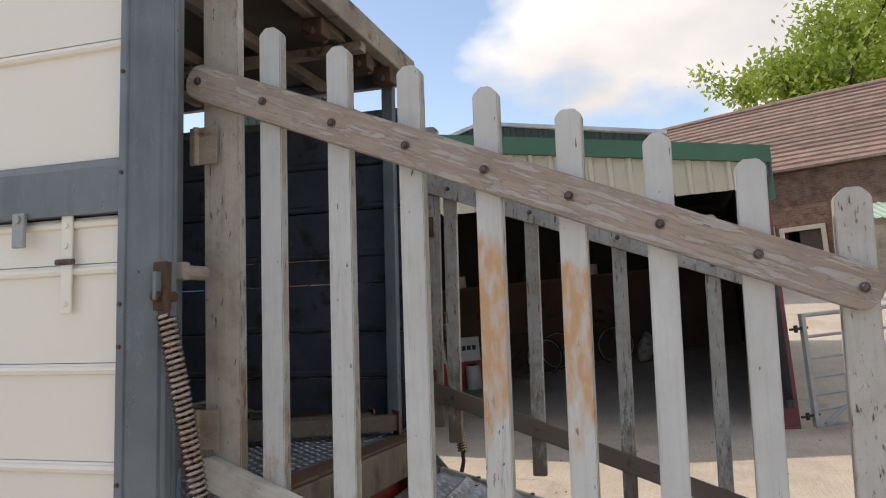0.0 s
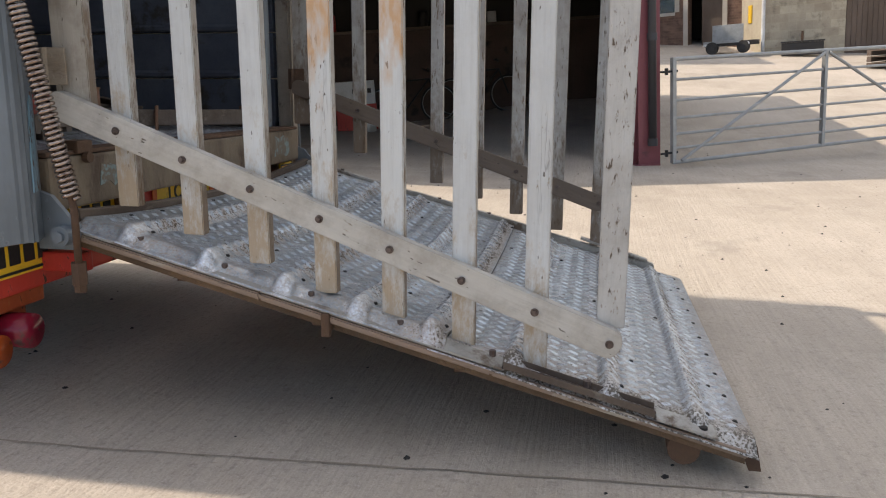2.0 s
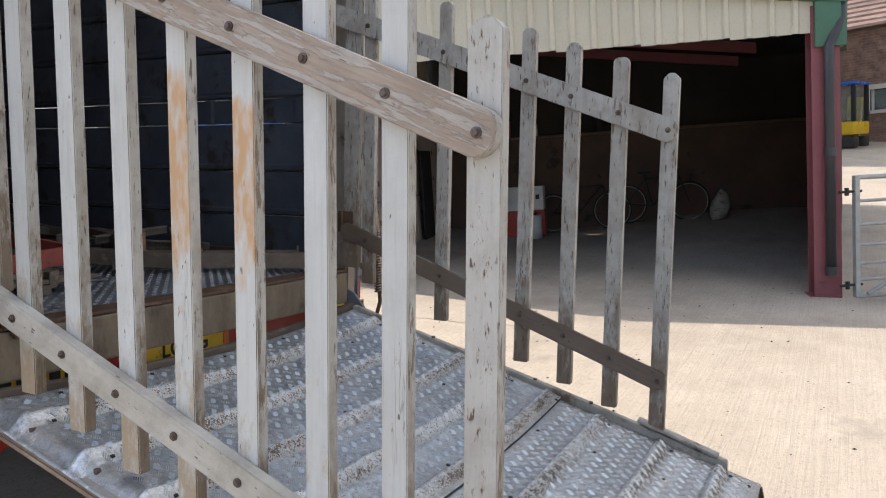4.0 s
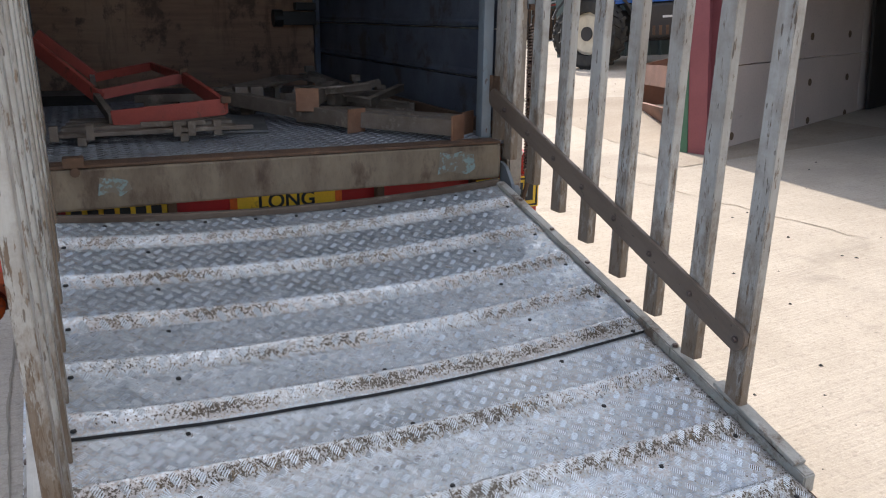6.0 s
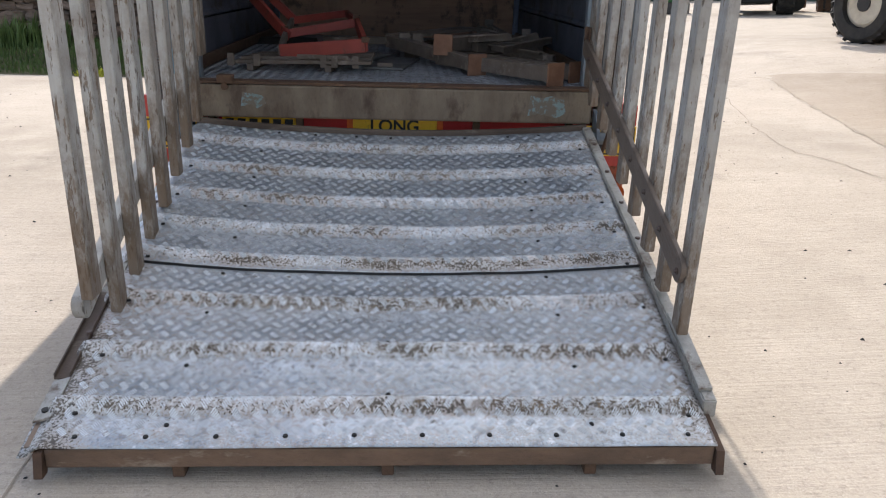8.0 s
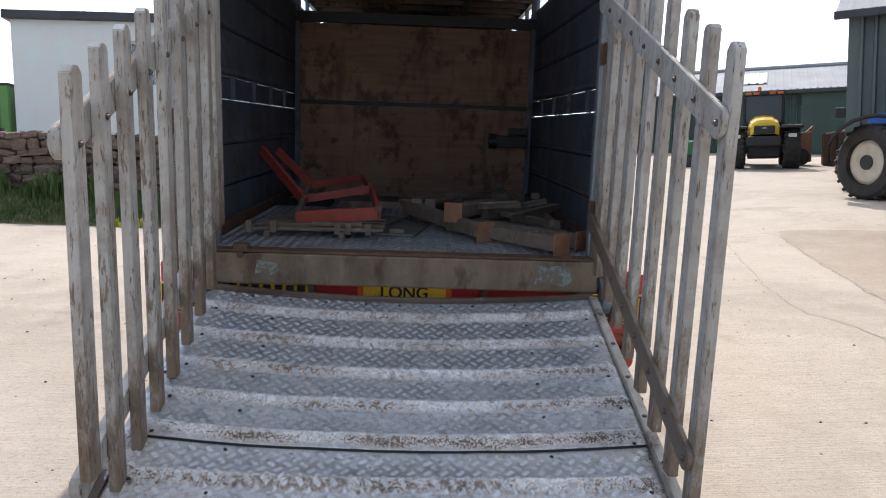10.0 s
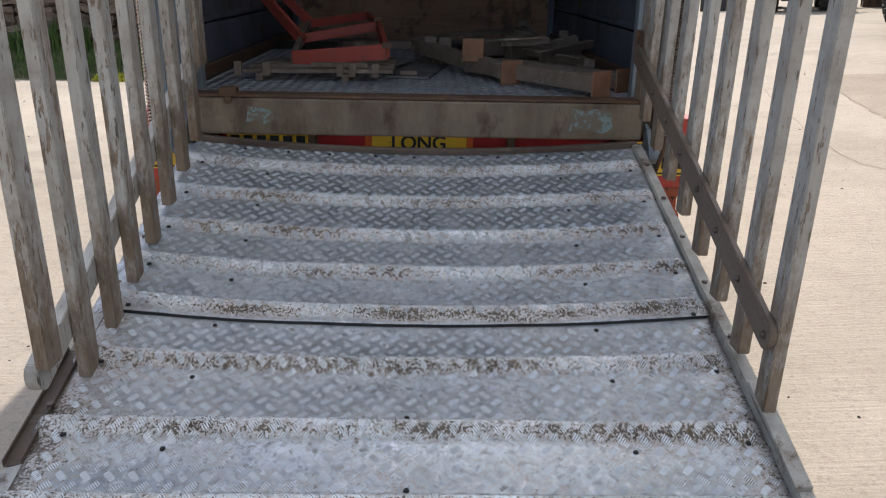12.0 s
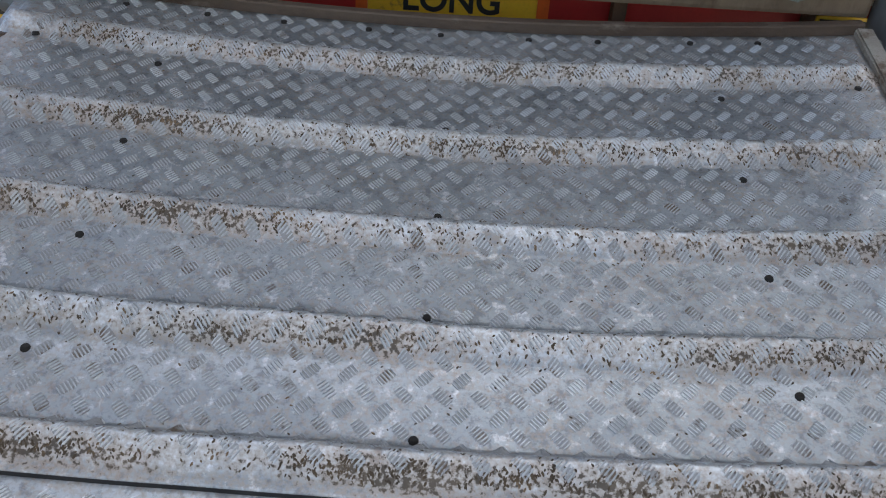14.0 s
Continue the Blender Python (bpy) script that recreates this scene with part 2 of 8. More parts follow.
def steel_mat(name, paint, paint2, second, rust, amount=0.6):
    """Old paint on steel: a second coat showing through in flakes, and rust chips with dark rims."""
    m = blank(name, 0.45)
    n = Nodes(m)
    broad, flakes, chips, runs = n.noise(3, 5), n.noise(6, 9, 0.68, (1, 1, 0.45)), n.noise(26, 9, 0.74, (1, 1, 0.35)), n.noise(9, 6, 0.6, (1, 1, 0.12))
    fine = n.noise(90, 4)
    col = n.mix(n.ramp(broad, 0.38, 0.62), paint, paint2)
    col = n.mix(n.ramp(runs, 0.52, 0.72, 0, 0.5), col, tuple(0.6 * c for c in paint2))
    col = n.mix(n.ramp(flakes, 0.63, 0.645), col, second)
    chip = n.ramp(chips, amount, amount + 0.02)
    col = n.mix(n.ramp(chips, amount - 0.035, amount, 0, 0.5), col, tuple(1.35 * c for c in paint))
    col = n.mix(chip, col, n.mix(n.ramp(fine, 0.4, 0.6), rust, tuple(0.55 * c for c in rust)))
    n.finish(col, n.ramp(chip, 0, 1, 0.42, 0.8), n.op("SUBTRACT", n.op("MULTIPLY", fine, 0.3), n.op("MULTIPLY", chip, 0.5)), 0.4, 0.0, 0.004)
    return m


def concrete_mat(name, base, base2, dark, pale):
    """Brushed yard concrete: cloudy slabs, brush lines, pores, dust and old stains."""
    m = blank(name, 0.3)
    n = Nodes(m)
    cloud, mid, blot = n.noise(0.28, 6, 0.6), n.noise(2.1, 8, 0.65), n.noise(0.9, 9, 0.7)
    fine, pores = n.noise(120, 4, 0.7), n.noise(38, 5, 0.7)
    brush = n.noise(11, 4, 0.6, (0.12, 6.0, 1))
    col = n.mix(n.ramp(cloud, 0.38, 0.62), base, base2)
    col = n.mix(n.ramp(mid, 0.42, 0.66, 0, 0.55), col, pale)
    col = n.mix(n.ramp(brush, 0.42, 0.62, 0, 0.24), col, tuple(0.74 * c for c in base2))
    col = n.mix(n.ramp(pores, 0.53, 0.66, 0, 0.5), col, tuple(0.62 * c for c in base2))
    col = n.mix(n.ramp(fine, 0.5, 0.7, 0, 0.4), col, tuple(0.66 * c for c in base2))
    col = n.mix(n.ramp(fine, 0.42, 0.3, 0, 0.35), col, tuple(min(0.75, 1.3 * c) for c in pale))
    col = n.mix(n.ramp(blot, 0.58, 0.72, 0, 0.6), col, dark)
    spot = n.noise(6.5, 6, 0.65)
    col = n.mix(n.ramp(spot, 0.70, 0.74, 0, 0.7), col, tuple(0.6 * c for c in dark))
    height = n.op("ADD", n.op("MULTIPLY", brush, 0.55), n.op("ADD", n.op("MULTIPLY", pores, 0.6), n.op("MULTIPLY", fine, 0.35)))
    n.finish(col, 0.9, height, 0.8, 0.0, 0.012)
    return m


def glass_mat():
    m = bpy.data.materials.new("glass")
    m.use_nodes = True
    b = m.node_tree.nodes["Principled BSDF"]
    b.inputs["Base Color"].default_value = (0.75, 0.85, 0.85, 1)
    b.inputs["Roughness"].default_value = 0.03
    b.inputs["Transmission Weight"].default_value = 0.85
    return m


CONCRETE = concrete_mat("brushed_yard_concrete", (0.485, 0.42, 0.345), (0.385, 0.33, 0.265), (0.22, 0.19, 0.155), (0.54, 0.475, 0.395))
CONCRETE_OLD = concrete_mat("older_brown_concrete", (0.40, 0.335, 0.265), (0.32, 0.265, 0.205), (0.19, 0.16, 0.125), (0.45, 0.385, 0.31))
WHITE_PAINT = board_mat("white_flaking_paint", (0.585, 0.60, 0.59), (0.525, 0.525, 0.505), (0.42, 0.36, 0.285), (0.27, 0.215, 0.165), flake=0.72, chip_at=0.72, nicks=0.745, flake_scale=26, grime=0.12)
WHITE_PATCH = board_mat("paint_worn_to_bare_wood", (0.585, 0.595, 0.58), (0.52, 0.52, 0.495), (0.38, 0.32, 0.24), (0.22, 0.17, 0.12), flake=0.71, rand=False, chip_at=0.70, nicks=0.71, flake_scale=18)


def bare_band(m, z0, z1, wood):
    """Paint gone between two heights, with a ragged edge, down to orange wood."""
    nt = m.node_tree
    N, L = nt.nodes.new, nt.links.new
    b = nt.nodes["Principled BSDF"]
    co, sep, n, n2 = N("ShaderNodeTexCoord"), N("ShaderNodeSeparateXYZ"), N("ShaderNodeTexNoise"), N("ShaderNodeTexNoise")
    mp = N("ShaderNodeMapping")
    mp.inputs["Scale"].default_value = (1, 1, 0.35)
    n.inputs["Scale"].default_value, n.inputs["Detail"].default_value = 14, 7
    n2.inputs["Scale"].default_value, n2.inputs["Detail"].default_value = 40, 6
    L(co.outputs["Object"], sep.inputs[0])
    L(co.outputs["Object"], mp.inputs["Vector"])
    L(mp.outputs["Vector"], n.inputs["Vector"])
    L(mp.outputs["Vector"], n2.inputs["Vector"])
    def op(kind, a, c, clamp=False):
        x = N("ShaderNodeMath")
        x.operation, x.use_clamp = kind, clamp
        for i, v in enumerate((a, c)):
            if isinstance(v, (int, float)):
                x.inputs[i].default_value = v
            else:
                L(v, x.inputs[i])
        return x.outputs[0]
    mid, half = (z0 + z1) / 2, (z1 - z0) / 2
    d = op("SUBTRACT", half, op("ABSOLUTE", op("SUBTRACT", sep.outputs[2], mid), 0.0))
    f = op("MULTIPLY", op("ADD", d, op("MULTIPLY", op("SUBTRACT", n.outputs["Fac"], 0.53), 0.9)), 9.0, True)
    f = op("MULTIPLY", f, op("MULTIPLY", op("SUBTRACT", 0.83, n2.outputs["Fac"]), 2.6, True))
    tone = N("ShaderNodeMix")
    tone.data_type = "RGBA"
    L(n2.outputs["Fac"], tone.inputs["Factor"])
    tone.inputs[6].default_value, tone.inputs[7].default_value = (*wood, 1), (*[0.62 * c + 0.2 for c in wood], 1)
    x = N("ShaderNodeMix")
    x.data_type = "RGBA"
    L(f, x.inputs["Factor"])
    L(b.inputs["Base Color"].links[0].from_socket, x.inputs[6])
    L(tone.outputs[2], x.inputs[7])
    L(x.outputs[2], b.inputs["Base Color"])


bare_band(WHITE_PATCH, 0.42, 0.98, (0.53, 0.30, 0.13))


def mud_up(m, at, mud):
    """Mud splashed up from the lower end, by the mesh's mud value, with a ragged edge."""
    nt = m.node_tree
    N, L = nt.nodes.new, nt.links.new
    b = nt.nodes["Principled BSDF"]
    a, co, mp, n = N("ShaderNodeAttribute"), N("ShaderNodeTexCoord"), N("ShaderNodeMapping"), N("ShaderNodeTexNoise")
    a.attribute_name = "mud"
    mp.inputs["Scale"].default_value = (1, 1, 0.4)
    n.inputs["Scale"].default_value, n.inputs["Detail"].default_value, n.inputs["Roughness"].default_value = 21, 8, 0.75
    L(co.outputs["Object"], mp.inputs["Vector"])
    L(mp.outputs["Vector"], n.inputs["Vector"])
    f = N("ShaderNodeMath")
    f.operation = "MULTIPLY_ADD"
    L(n.outputs["Fac"], f.inputs[0])
    f.inputs[1].default_value = 1.2
    L(a.outputs["Fac"], f.inputs[2])
    g = N("ShaderNodeMapRange")
    g.inputs["From Min"].default_value, g.inputs["From Max"].default_value = at + 0.58, at + 0.82
    g.inputs["To Max"].default_value = 0.84
    L(f.outputs[0], g.inputs["Value"])
    x = N("ShaderNodeMix")
    x.data_type = "RGBA"
    L(g.outputs["Result"], x.inputs["Factor"])
    L(b.inputs["Base Color"].links[0].from_socket, x.inputs[6])
    x.inputs[7].default_value = (*mud, 1)
    L(x.outputs[2], b.inputs["Base Color"])


RAIL_WOOD = board_mat("weathered_rail_wood", (0.51, 0.48, 0.445), (0.44, 0.395, 0.355), (0.43, 0.355, 0.295), (0.34, 0.27, 0.22), "y", flake=0.465, cracks=0.010, tilt=21.7, grime=0.25, chip_at=0.68, grain_amount=0.35, flake_scale=62, reach=0.11, nicks=0.73)
RAIL_PALE = board_mat("grimy_cream_rail_paint", (0.53, 0.505, 0.455), (0.45, 0.42, 0.365), (0.33, 0.265, 0.19), (0.17, 0.125, 0.085), "y", flake=0.70, grime=0.42, cracks=0.01, tilt=21.3, chip_at=0.70, nicks=0.70, flake_scale=20)
POST_PALE = board_mat("grimy_cream_post_paint", (0.43, 0.40, 0.35), (0.34, 0.305, 0.255), (0.27, 0.215, 0.155), (0.14, 0.105, 0.075), "z", flake=0.64, grime=0.5, cracks=0.014, chip_at=0.67, flake_scale=20)
POST_WORN = board_mat("post_paint_flaked_to_wood", (0.50, 0.49, 0.46), (0.43, 0.41, 0.375), (0.40, 0.34, 0.28), (0.30, 0.25, 0.20), "z", flake=0.60, grime=0.3, chip_at=0.68, flake_scale=70, reach=0.35)
GREY_PICKET = board_mat("grey_weathered_picket", (0.44, 0.43, 0.40), (0.345, 0.325, 0.29), (0.25, 0.185, 0.13), (0.13, 0.095, 0.07), "z", flake=0.60, grime=0.55, chip_at=0.63, flake_scale=48, reach=0.18, nicks=0.68, streak=0.75)
mud_up(GREY_PICKET, 0.70, (0.145, 0.097, 0.06))
mud_up(WHITE_PAINT, 0.78, (0.37, 0.27, 0.165))
mud_up(WHITE_PATCH, 0.78, (0.37, 0.27, 0.165))
DARK_RAIL = board_mat("dark_muddy_rail", (0.17, 0.13, 0.10), (0.11, 0.08, 0.06), (0.22, 0.17, 0.13), (0.09, 0.065, 0.05), "y", flake=0.60, grime=0.3, tilt=20.0)
MUD_WOOD = mat("muddy_wood_end", (0.17, 0.105, 0.06), (0.10, 0.065, 0.04), 6, 0.8, 0, 0.6, 90)
BLUE_STEEL = steel_mat("blue_grey_painted_steel", (0.165, 0.19, 0.21), (0.12, 0.14, 0.155), (0.15, 0.19, 0.215), (0.11, 0.065, 0.05), 0.63)
SKY_BLUE = steel_mat("old_light_blue_paint", (0.17, 0.29, 0.36), (0.16, 0.25, 0.30), (0.17, 0.19, 0.21), (0.14, 0.075, 0.045), 0.52)
BODY_WHITE = mat("white_body_panel", (0.80, 0.765, 0.68), (0.785, 0.74, 0.645), 0.9, 0.36, 0, 0.02, 60, (0.62, 0.55, 0.44), 1.2, 0.66, width=0.3, speck=0.04)
INNER_WALL = mat("grimy_grey_inner_panel", (0.10, 0.115, 0.145), (0.065, 0.075, 0.10), 3, 0.5, 0.2, 0.2, 70, (0.05, 0.045, 0.04), 4, 0.55)
TREAD = sheet_mat("galvanised_chequer_plate", (0.405, 0.445, 0.475), (0.285, 0.317, 0.343), (0.675, 0.715, 0.745), 0.74, 0.38)
TREAD_BAR = bar_mat("worn_chequer_bars", (0.56, 0.595, 0.62), (0.39, 0.418, 0.438), (0.12, 0.088, 0.062), 0.58, 0.34)
TREAD_BAR_LOW = bar_mat("scuffed_bright_bars", (0.74, 0.77, 0.79), (0.56, 0.59, 0.61), (0.14, 0.10, 0.07), 0.57, 0.34)
DECK_TREAD = mat("deck_plate", (0.18, 0.19, 0.21), (0.12, 0.125, 0.135), 2.2, 0.42, 0.3, 0.2, 70, (0.09, 0.07, 0.055), 2.5, 0.52, width=0.15)
DECK_BAR = bar_mat("worn_deck_bars", (0.38, 0.40, 0.43), (0.25, 0.265, 0.285), (0.10, 0.08, 0.065), 0.52, 0.36)
CAKED = mat("dried_dung", (0.115, 0.082, 0.05), (0.055, 0.042, 0.03), 14, 0.9, 0, 0.5, 120, (0.20, 0.14, 0.085), 9, 0.52)
HINGE_STEEL = mat("rust_stained_hinge_steel", (0.125, 0.095, 0.072), (0.075, 0.052, 0.038), 6, 0.65, 0.1, 0.4, 80, (0.19, 0.16, 0.13), 8, 0.58, (0.5, 1, 1), width=0.1)
EDGE_BROWN = mat("muddy_scraped_edge", (0.35, 0.30, 0.235), (0.235, 0.185, 0.135), 7, 0.65, 0.05, 0.4, 80, (0.12, 0.08, 0.05), 9, 0.54, (1, 0.4, 1), width=0.08)
BAR_GAP_DARK = mat("grime_and_shade_between_bars", (0.29, 0.295, 0.295), (0.38, 0.395, 0.405), 16, 0.6, 0.35, 0.3, 150, (0.16, 0.125, 0.095), 11, 0.55)
TOE_WOOD = mat("wet_brown_toe_timber", (0.205, 0.125, 0.078), (0.115, 0.072, 0.046), 6, 0.75, 0, 0.5, 90, (0.28, 0.21, 0.15), 9, 0.58, (0.4, 1, 1), width=0.08)
EDGE_TIMBER = mat("worn_reddish_timber", (0.30, 0.215, 0.16), (0.205, 0.145, 0.105), 7, 0.75, 0, 0.5, 80, (0.40, 0.34, 0.27), 8, 0.57, (1, 0.3, 1), width=0.08)
EDGE_STEEL = mat("scraped_edge_steel", (0.37, 0.355, 0.32), (0.25, 0.23, 0.195), 6, 0.55, 0.12, 0.4, 70, (0.12, 0.085, 0.06), 8, 0.53, width=0.1)
ROOF_EDGE = mat("grimy_cream_timber", (0.33, 0.285, 0.235), (0.22, 0.185, 0.15), 4, 0.7, 0, 0.4, 60, (0.11, 0.065, 0.045), 5, 0.56)
ROOF_UNDER = mat("brownish_roof_sheet", (0.115, 0.10, 0.088), (0.08, 0.068, 0.06), 2, 0.7, 0, 0.2, 50)
SILL_STEEL = mat("grimy_sill_steel", (0.185, 0.145, 0.10), (0.115, 0.085, 0.058), 7, 0.62, 0.05, 0.4, 75, (0.065, 0.04, 0.026), 5, 0.53, (1, 1, 0.45), width=0.12)
SILL_BLUE = mat("worn_pale_blue_paint", (0.19, 0.27, 0.27), (0.16, 0.21, 0.20), 9, 0.6, 0, 0.3, 60, (0.15, 0.125, 0.095), 20, 0.46, width=0.06)
RUST = mat("rusty_steel", (0.13, 0.075, 0.045), (0.09, 0.055, 0.038), 8, 0.75, 0.3, 0.5, 70, (0.21, 0.12, 0.07), 6, 0.6)
SPRING_STEEL = mat("coil_spring_steel", (0.40, 0.335, 0.295), (0.25, 0.185, 0.15), 22, 0.2, 0.95, 0.2, 160, (0.11, 0.065, 0.045), 26, 0.56)
BOLT_STEEL = mat("bolt_steel", (0.16, 0.13, 0.115), (0.10, 0.07, 0.06), 30, 0.5, 0.7, 0.2, 160)
DARK_STUD = mat("dark_rivet", (0.03, 0.028, 0.026), None, 20, 0.6, 0.4, 0.1)
RED_PAINT = steel_mat("red_chassis_paint", (0.50, 0.045, 0.028), (0.38, 0.03, 0.022), (0.33, 0.06, 0.03), (0.085, 0.04, 0.03), 0.585)
ORANGE_PAINT = steel_mat("orange_chassis_paint", (0.36, 0.07, 0.018), (0.25, 0.045, 0.015), (0.30, 0.11, 0.03), (0.08, 0.04, 0.028), 0.57)
SIGN_YELLOW = mat("reflective_yellow", (0.78, 0.48, 0.03), (0.70, 0.42, 0.03), 9, 0.35, 0, 0.1, 120, (0.3, 0.17, 0.04), 14, 0.62)
SIGN_RED = mat("reflective_red", (0.40, 0.02, 0.02), (0.32, 0.018, 0.018), 9, 0.35, 0, 0.1, 120)
SIGN_ORANGE = mat("reflective_orange", (0.72, 0.13, 0.02), None, 9, 0.35, 0, 0.1, 120)
BLACK = mat("black_paint", (0.018, 0.018, 0.018), None, 9, 0.5, 0, 0.1, 90)
LAMP_RED = mat("red_lamp_lens", (0.26, 0.012, 0.03), (0.18, 0.01, 0.025), 5, 0.16, 0, 0.05, 60, (0.08, 0.03, 0.03), 14, 0.56)
LAMP_ORANGE = mat("orange_lamp_lens", (0.36, 0.07, 0.015), (0.26, 0.045, 0.012), 5, 0.18, 0, 0.05, 60, (0.09, 0.04, 0.03), 14, 0.56)
def ply_mat():
    """Brown plywood with long grain, pale rubbed places and dark splashes of old muck."""
    m = blank("stained_brown_plywood", 0.3)
    n = Nodes(m)
    grain, rub, splash, fine = n.noise(5, 7, 0.65, (0.35, 1, 5)), n.noise(1.5, 6, 0.6), n.noise(3.4, 9, 0.72, (1, 1, 0.8)), n.noise(80, 4)
    drips = n.noise(7, 6, 0.65, (1, 1, 0.16))
    col = n.mix(n.ramp(grain, 0.35, 0.65), (0.27, 0.16, 0.105), (0.20, 0.118, 0.078))
    col = n.mix(n.ramp(rub, 0.5, 0.68, 0, 0.6), col, (0.34, 0.22, 0.145))
    col = n.mix(n.ramp(drips, 0.54, 0.68, 0, 0.6), col, (0.08, 0.05, 0.036))
    col = n.mix(n.ramp(splash, 0.53, 0.60, 0, 0.75), col, (0.055, 0.038, 0.03))
    n.finish(col, 0.75, n.op("ADD", grain, n.op("MULTIPLY", fine, 0.4)), 0.3, 0.0, 0.006)
    return m


PLYWOOD = ply_mat()
FRAME_RED = mat("faded_red_frame_paint", (0.33, 0.06, 0.042), (0.24, 0.05, 0.036), 6, 0.55, 0, 0.3, 90, (0.10, 0.045, 0.03), 7, 0.57)
SCRAP = mat("rusty_brown_scrap_steel", (0.20, 0.16, 0.13), (0.13, 0.10, 0.075), 6, 0.7, 0.2, 0.4, 90, (0.28, 0.23, 0.19), 5, 0.58)
SCRAP_END = mat("rust_end_plate", (0.26, 0.14, 0.085), (0.2, 0.10, 0.06), 12, 0.75, 0.1, 0.3, 90)
SCRAP_GREY = mat("dull_grey_plate", (0.15, 0.15, 0.145), (0.10, 0.10, 0.10), 5, 0.6, 0.3, 0.3, 70)
GREEN_TRIM = mat("green_trim", (0.055, 0.15, 0.095), (0.05, 0.125, 0.08), 1.5, 0.45, 0, 0.05, 60)
CREAM_SHEET = mat("cream_box_profile_sheet", (0.56, 0.52, 0.42), (0.49, 0.45, 0.35), 1.4, 0.5, 0, 0.06, 60, (0.3, 0.25, 0.18), 2.5, 0.66, (1, 1, 0.4))
RED_OXIDE = mat("red_oxide_steel", (0.24, 0.075, 0.085), (0.20, 0.06, 0.07), 2, 0.55, 0, 0.15, 60, (0.08, 0.04, 0.04), 3, 0.64)
PANEL_CONC = mat("concrete_wall_panel", (0.56, 0.46, 0.40), (0.48, 0.40, 0.35), 0.8, 0.85, 0, 0.2, 40, (0.2, 0.17, 0.15), 2, 0.66)
# near-black sheet and darkened brown render: indoor shade is part of these colours
SHADED_INSIDE = mat("shaded_inside_sheet", (0.032, 0.027, 0.024), (0.022, 0.019, 0.017), 1.2, 0.8, 0, 0.2, 40)
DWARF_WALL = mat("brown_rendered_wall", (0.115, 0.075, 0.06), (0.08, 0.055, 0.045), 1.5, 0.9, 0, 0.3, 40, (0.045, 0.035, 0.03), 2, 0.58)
PIPE_GREY = mat("grey_plastic_pipe", (0.05, 0.05, 0.055), None, 3, 0.45, 0, 0.05, 60)
GALV = mat("galvanised_tube", (0.36, 0.37, 0.365), (0.28, 0.29, 0.285), 6, 0.5, 0.4, 0.1, 80)
def brick_mat(name, a, b, mortar, scale, row=0.075, width=0.225):
    """Coursed brick or block for walls far off: courses as colour and relief at true size."""
    m = mat(name, a, b, 3.5, 0.9, 0, 0.5, 22, tuple(0.55 * c for c in b), 2.2, 0.54, width=0.14)
    nt = m.node_tree
    N, L = nt.nodes.new, nt.links.new
    p = nt.nodes["Principled BSDF"]
    co, mp, t = N("ShaderNodeTexCoord"), N("ShaderNodeMapping"), N("ShaderNodeTexBrick")
    mp.inputs["Rotation"].default_value = (math.pi / 2, 0, 0)
    t.inputs["Scale"].default_value = 1.0
    t.inputs["Brick Width"].default_value, t.inputs["Row Height"].default_value = width, row
    t.inputs["Mortar Size"].default_value, t.inputs["Bias"].default_value = scale, -0.1
    t.inputs["Color1"].default_value, t.inputs["Color2"].default_value = (1, 1, 1, 1), (0.55, 0.5, 0.48, 1)
    t.inputs["Mortar"].default_value = (*mortar, 1)
    L(co.outputs["Object"], mp.inputs["Vector"])
    L(mp.outputs["Vector"], t.inputs["Vector"])
    x = N("ShaderNodeMix")
    x.data_type, x.blend_type = "RGBA", "MULTIPLY"
    x.inputs["Factor"].default_value = 0.62
    L(p.inputs["Base Color"].links[0].from_socket, x.inputs[6])
    L(t.outputs["Color"], x.inputs[7])
    L(x.outputs[2], p.inputs["Base Color"])
    return m


BRICK = brick_mat("old_red_brick", (0.25, 0.15, 0.11), (0.15, 0.095, 0.072), (1.05, 1.05, 1.0), 0.012, 0.078, 0.24)
BLOCK_WALL = brick_mat("pale_block_wall", (0.50, 0.44, 0.33), (0.43, 0.37, 0.28), (0.8, 0.78, 0.74), 0.01, 0.225, 0.45)
ROOF_TILE = mat("weathered_roof_tile", (0.23, 0.15, 0.125), (0.15, 0.105, 0.09), 2.5, 0.85, 0, 0.5, 30, (0.21, 0.20, 0.12), 4, 0.58, rand=0.16)
STONE = mat("sandstone", (0.17, 0.125, 0.098), (0.10, 0.077, 0.06), 3, 0.9, 0, 0.7, 40, (0.28, 0.24, 0.185), 4, 0.6, rand=0.24)
SURROUND = mat("pale_stone_surround", (0.55, 0.50, 0.43), (0.47, 0.42, 0.35), 3, 0.8, 0, 0.3, 50)
BLOCKWORK = mat("pale_blockwork", (0.42, 0.37, 0.275), (0.35, 0.30, 0.225), 1.5, 0.9, 0, 0.3, 40, (0.28, 0.27, 0.18), 1.5, 0.6, (1, 1, 2))
RENDER_WHITE = mat("white_render", (0.66, 0.735, 0.72), (0.68, 0.67, 0.65), 1.5, 0.8, 0, 0.1, 40, (0.5, 0.48, 0.44), 1.5, 0.68)
PALE_GREEN = mat("pale_green_roof_sheet", (0.33, 0.45, 0.38), (0.28, 0.39, 0.33), 1.5, 0.5, 0, 0.1, 40)
GREEN_SHEET = mat("dark_green_sheet", (0.05, 0.085, 0.065), (0.042, 0.07, 0.055), 1.0, 0.5, 0, 0.05, 40)
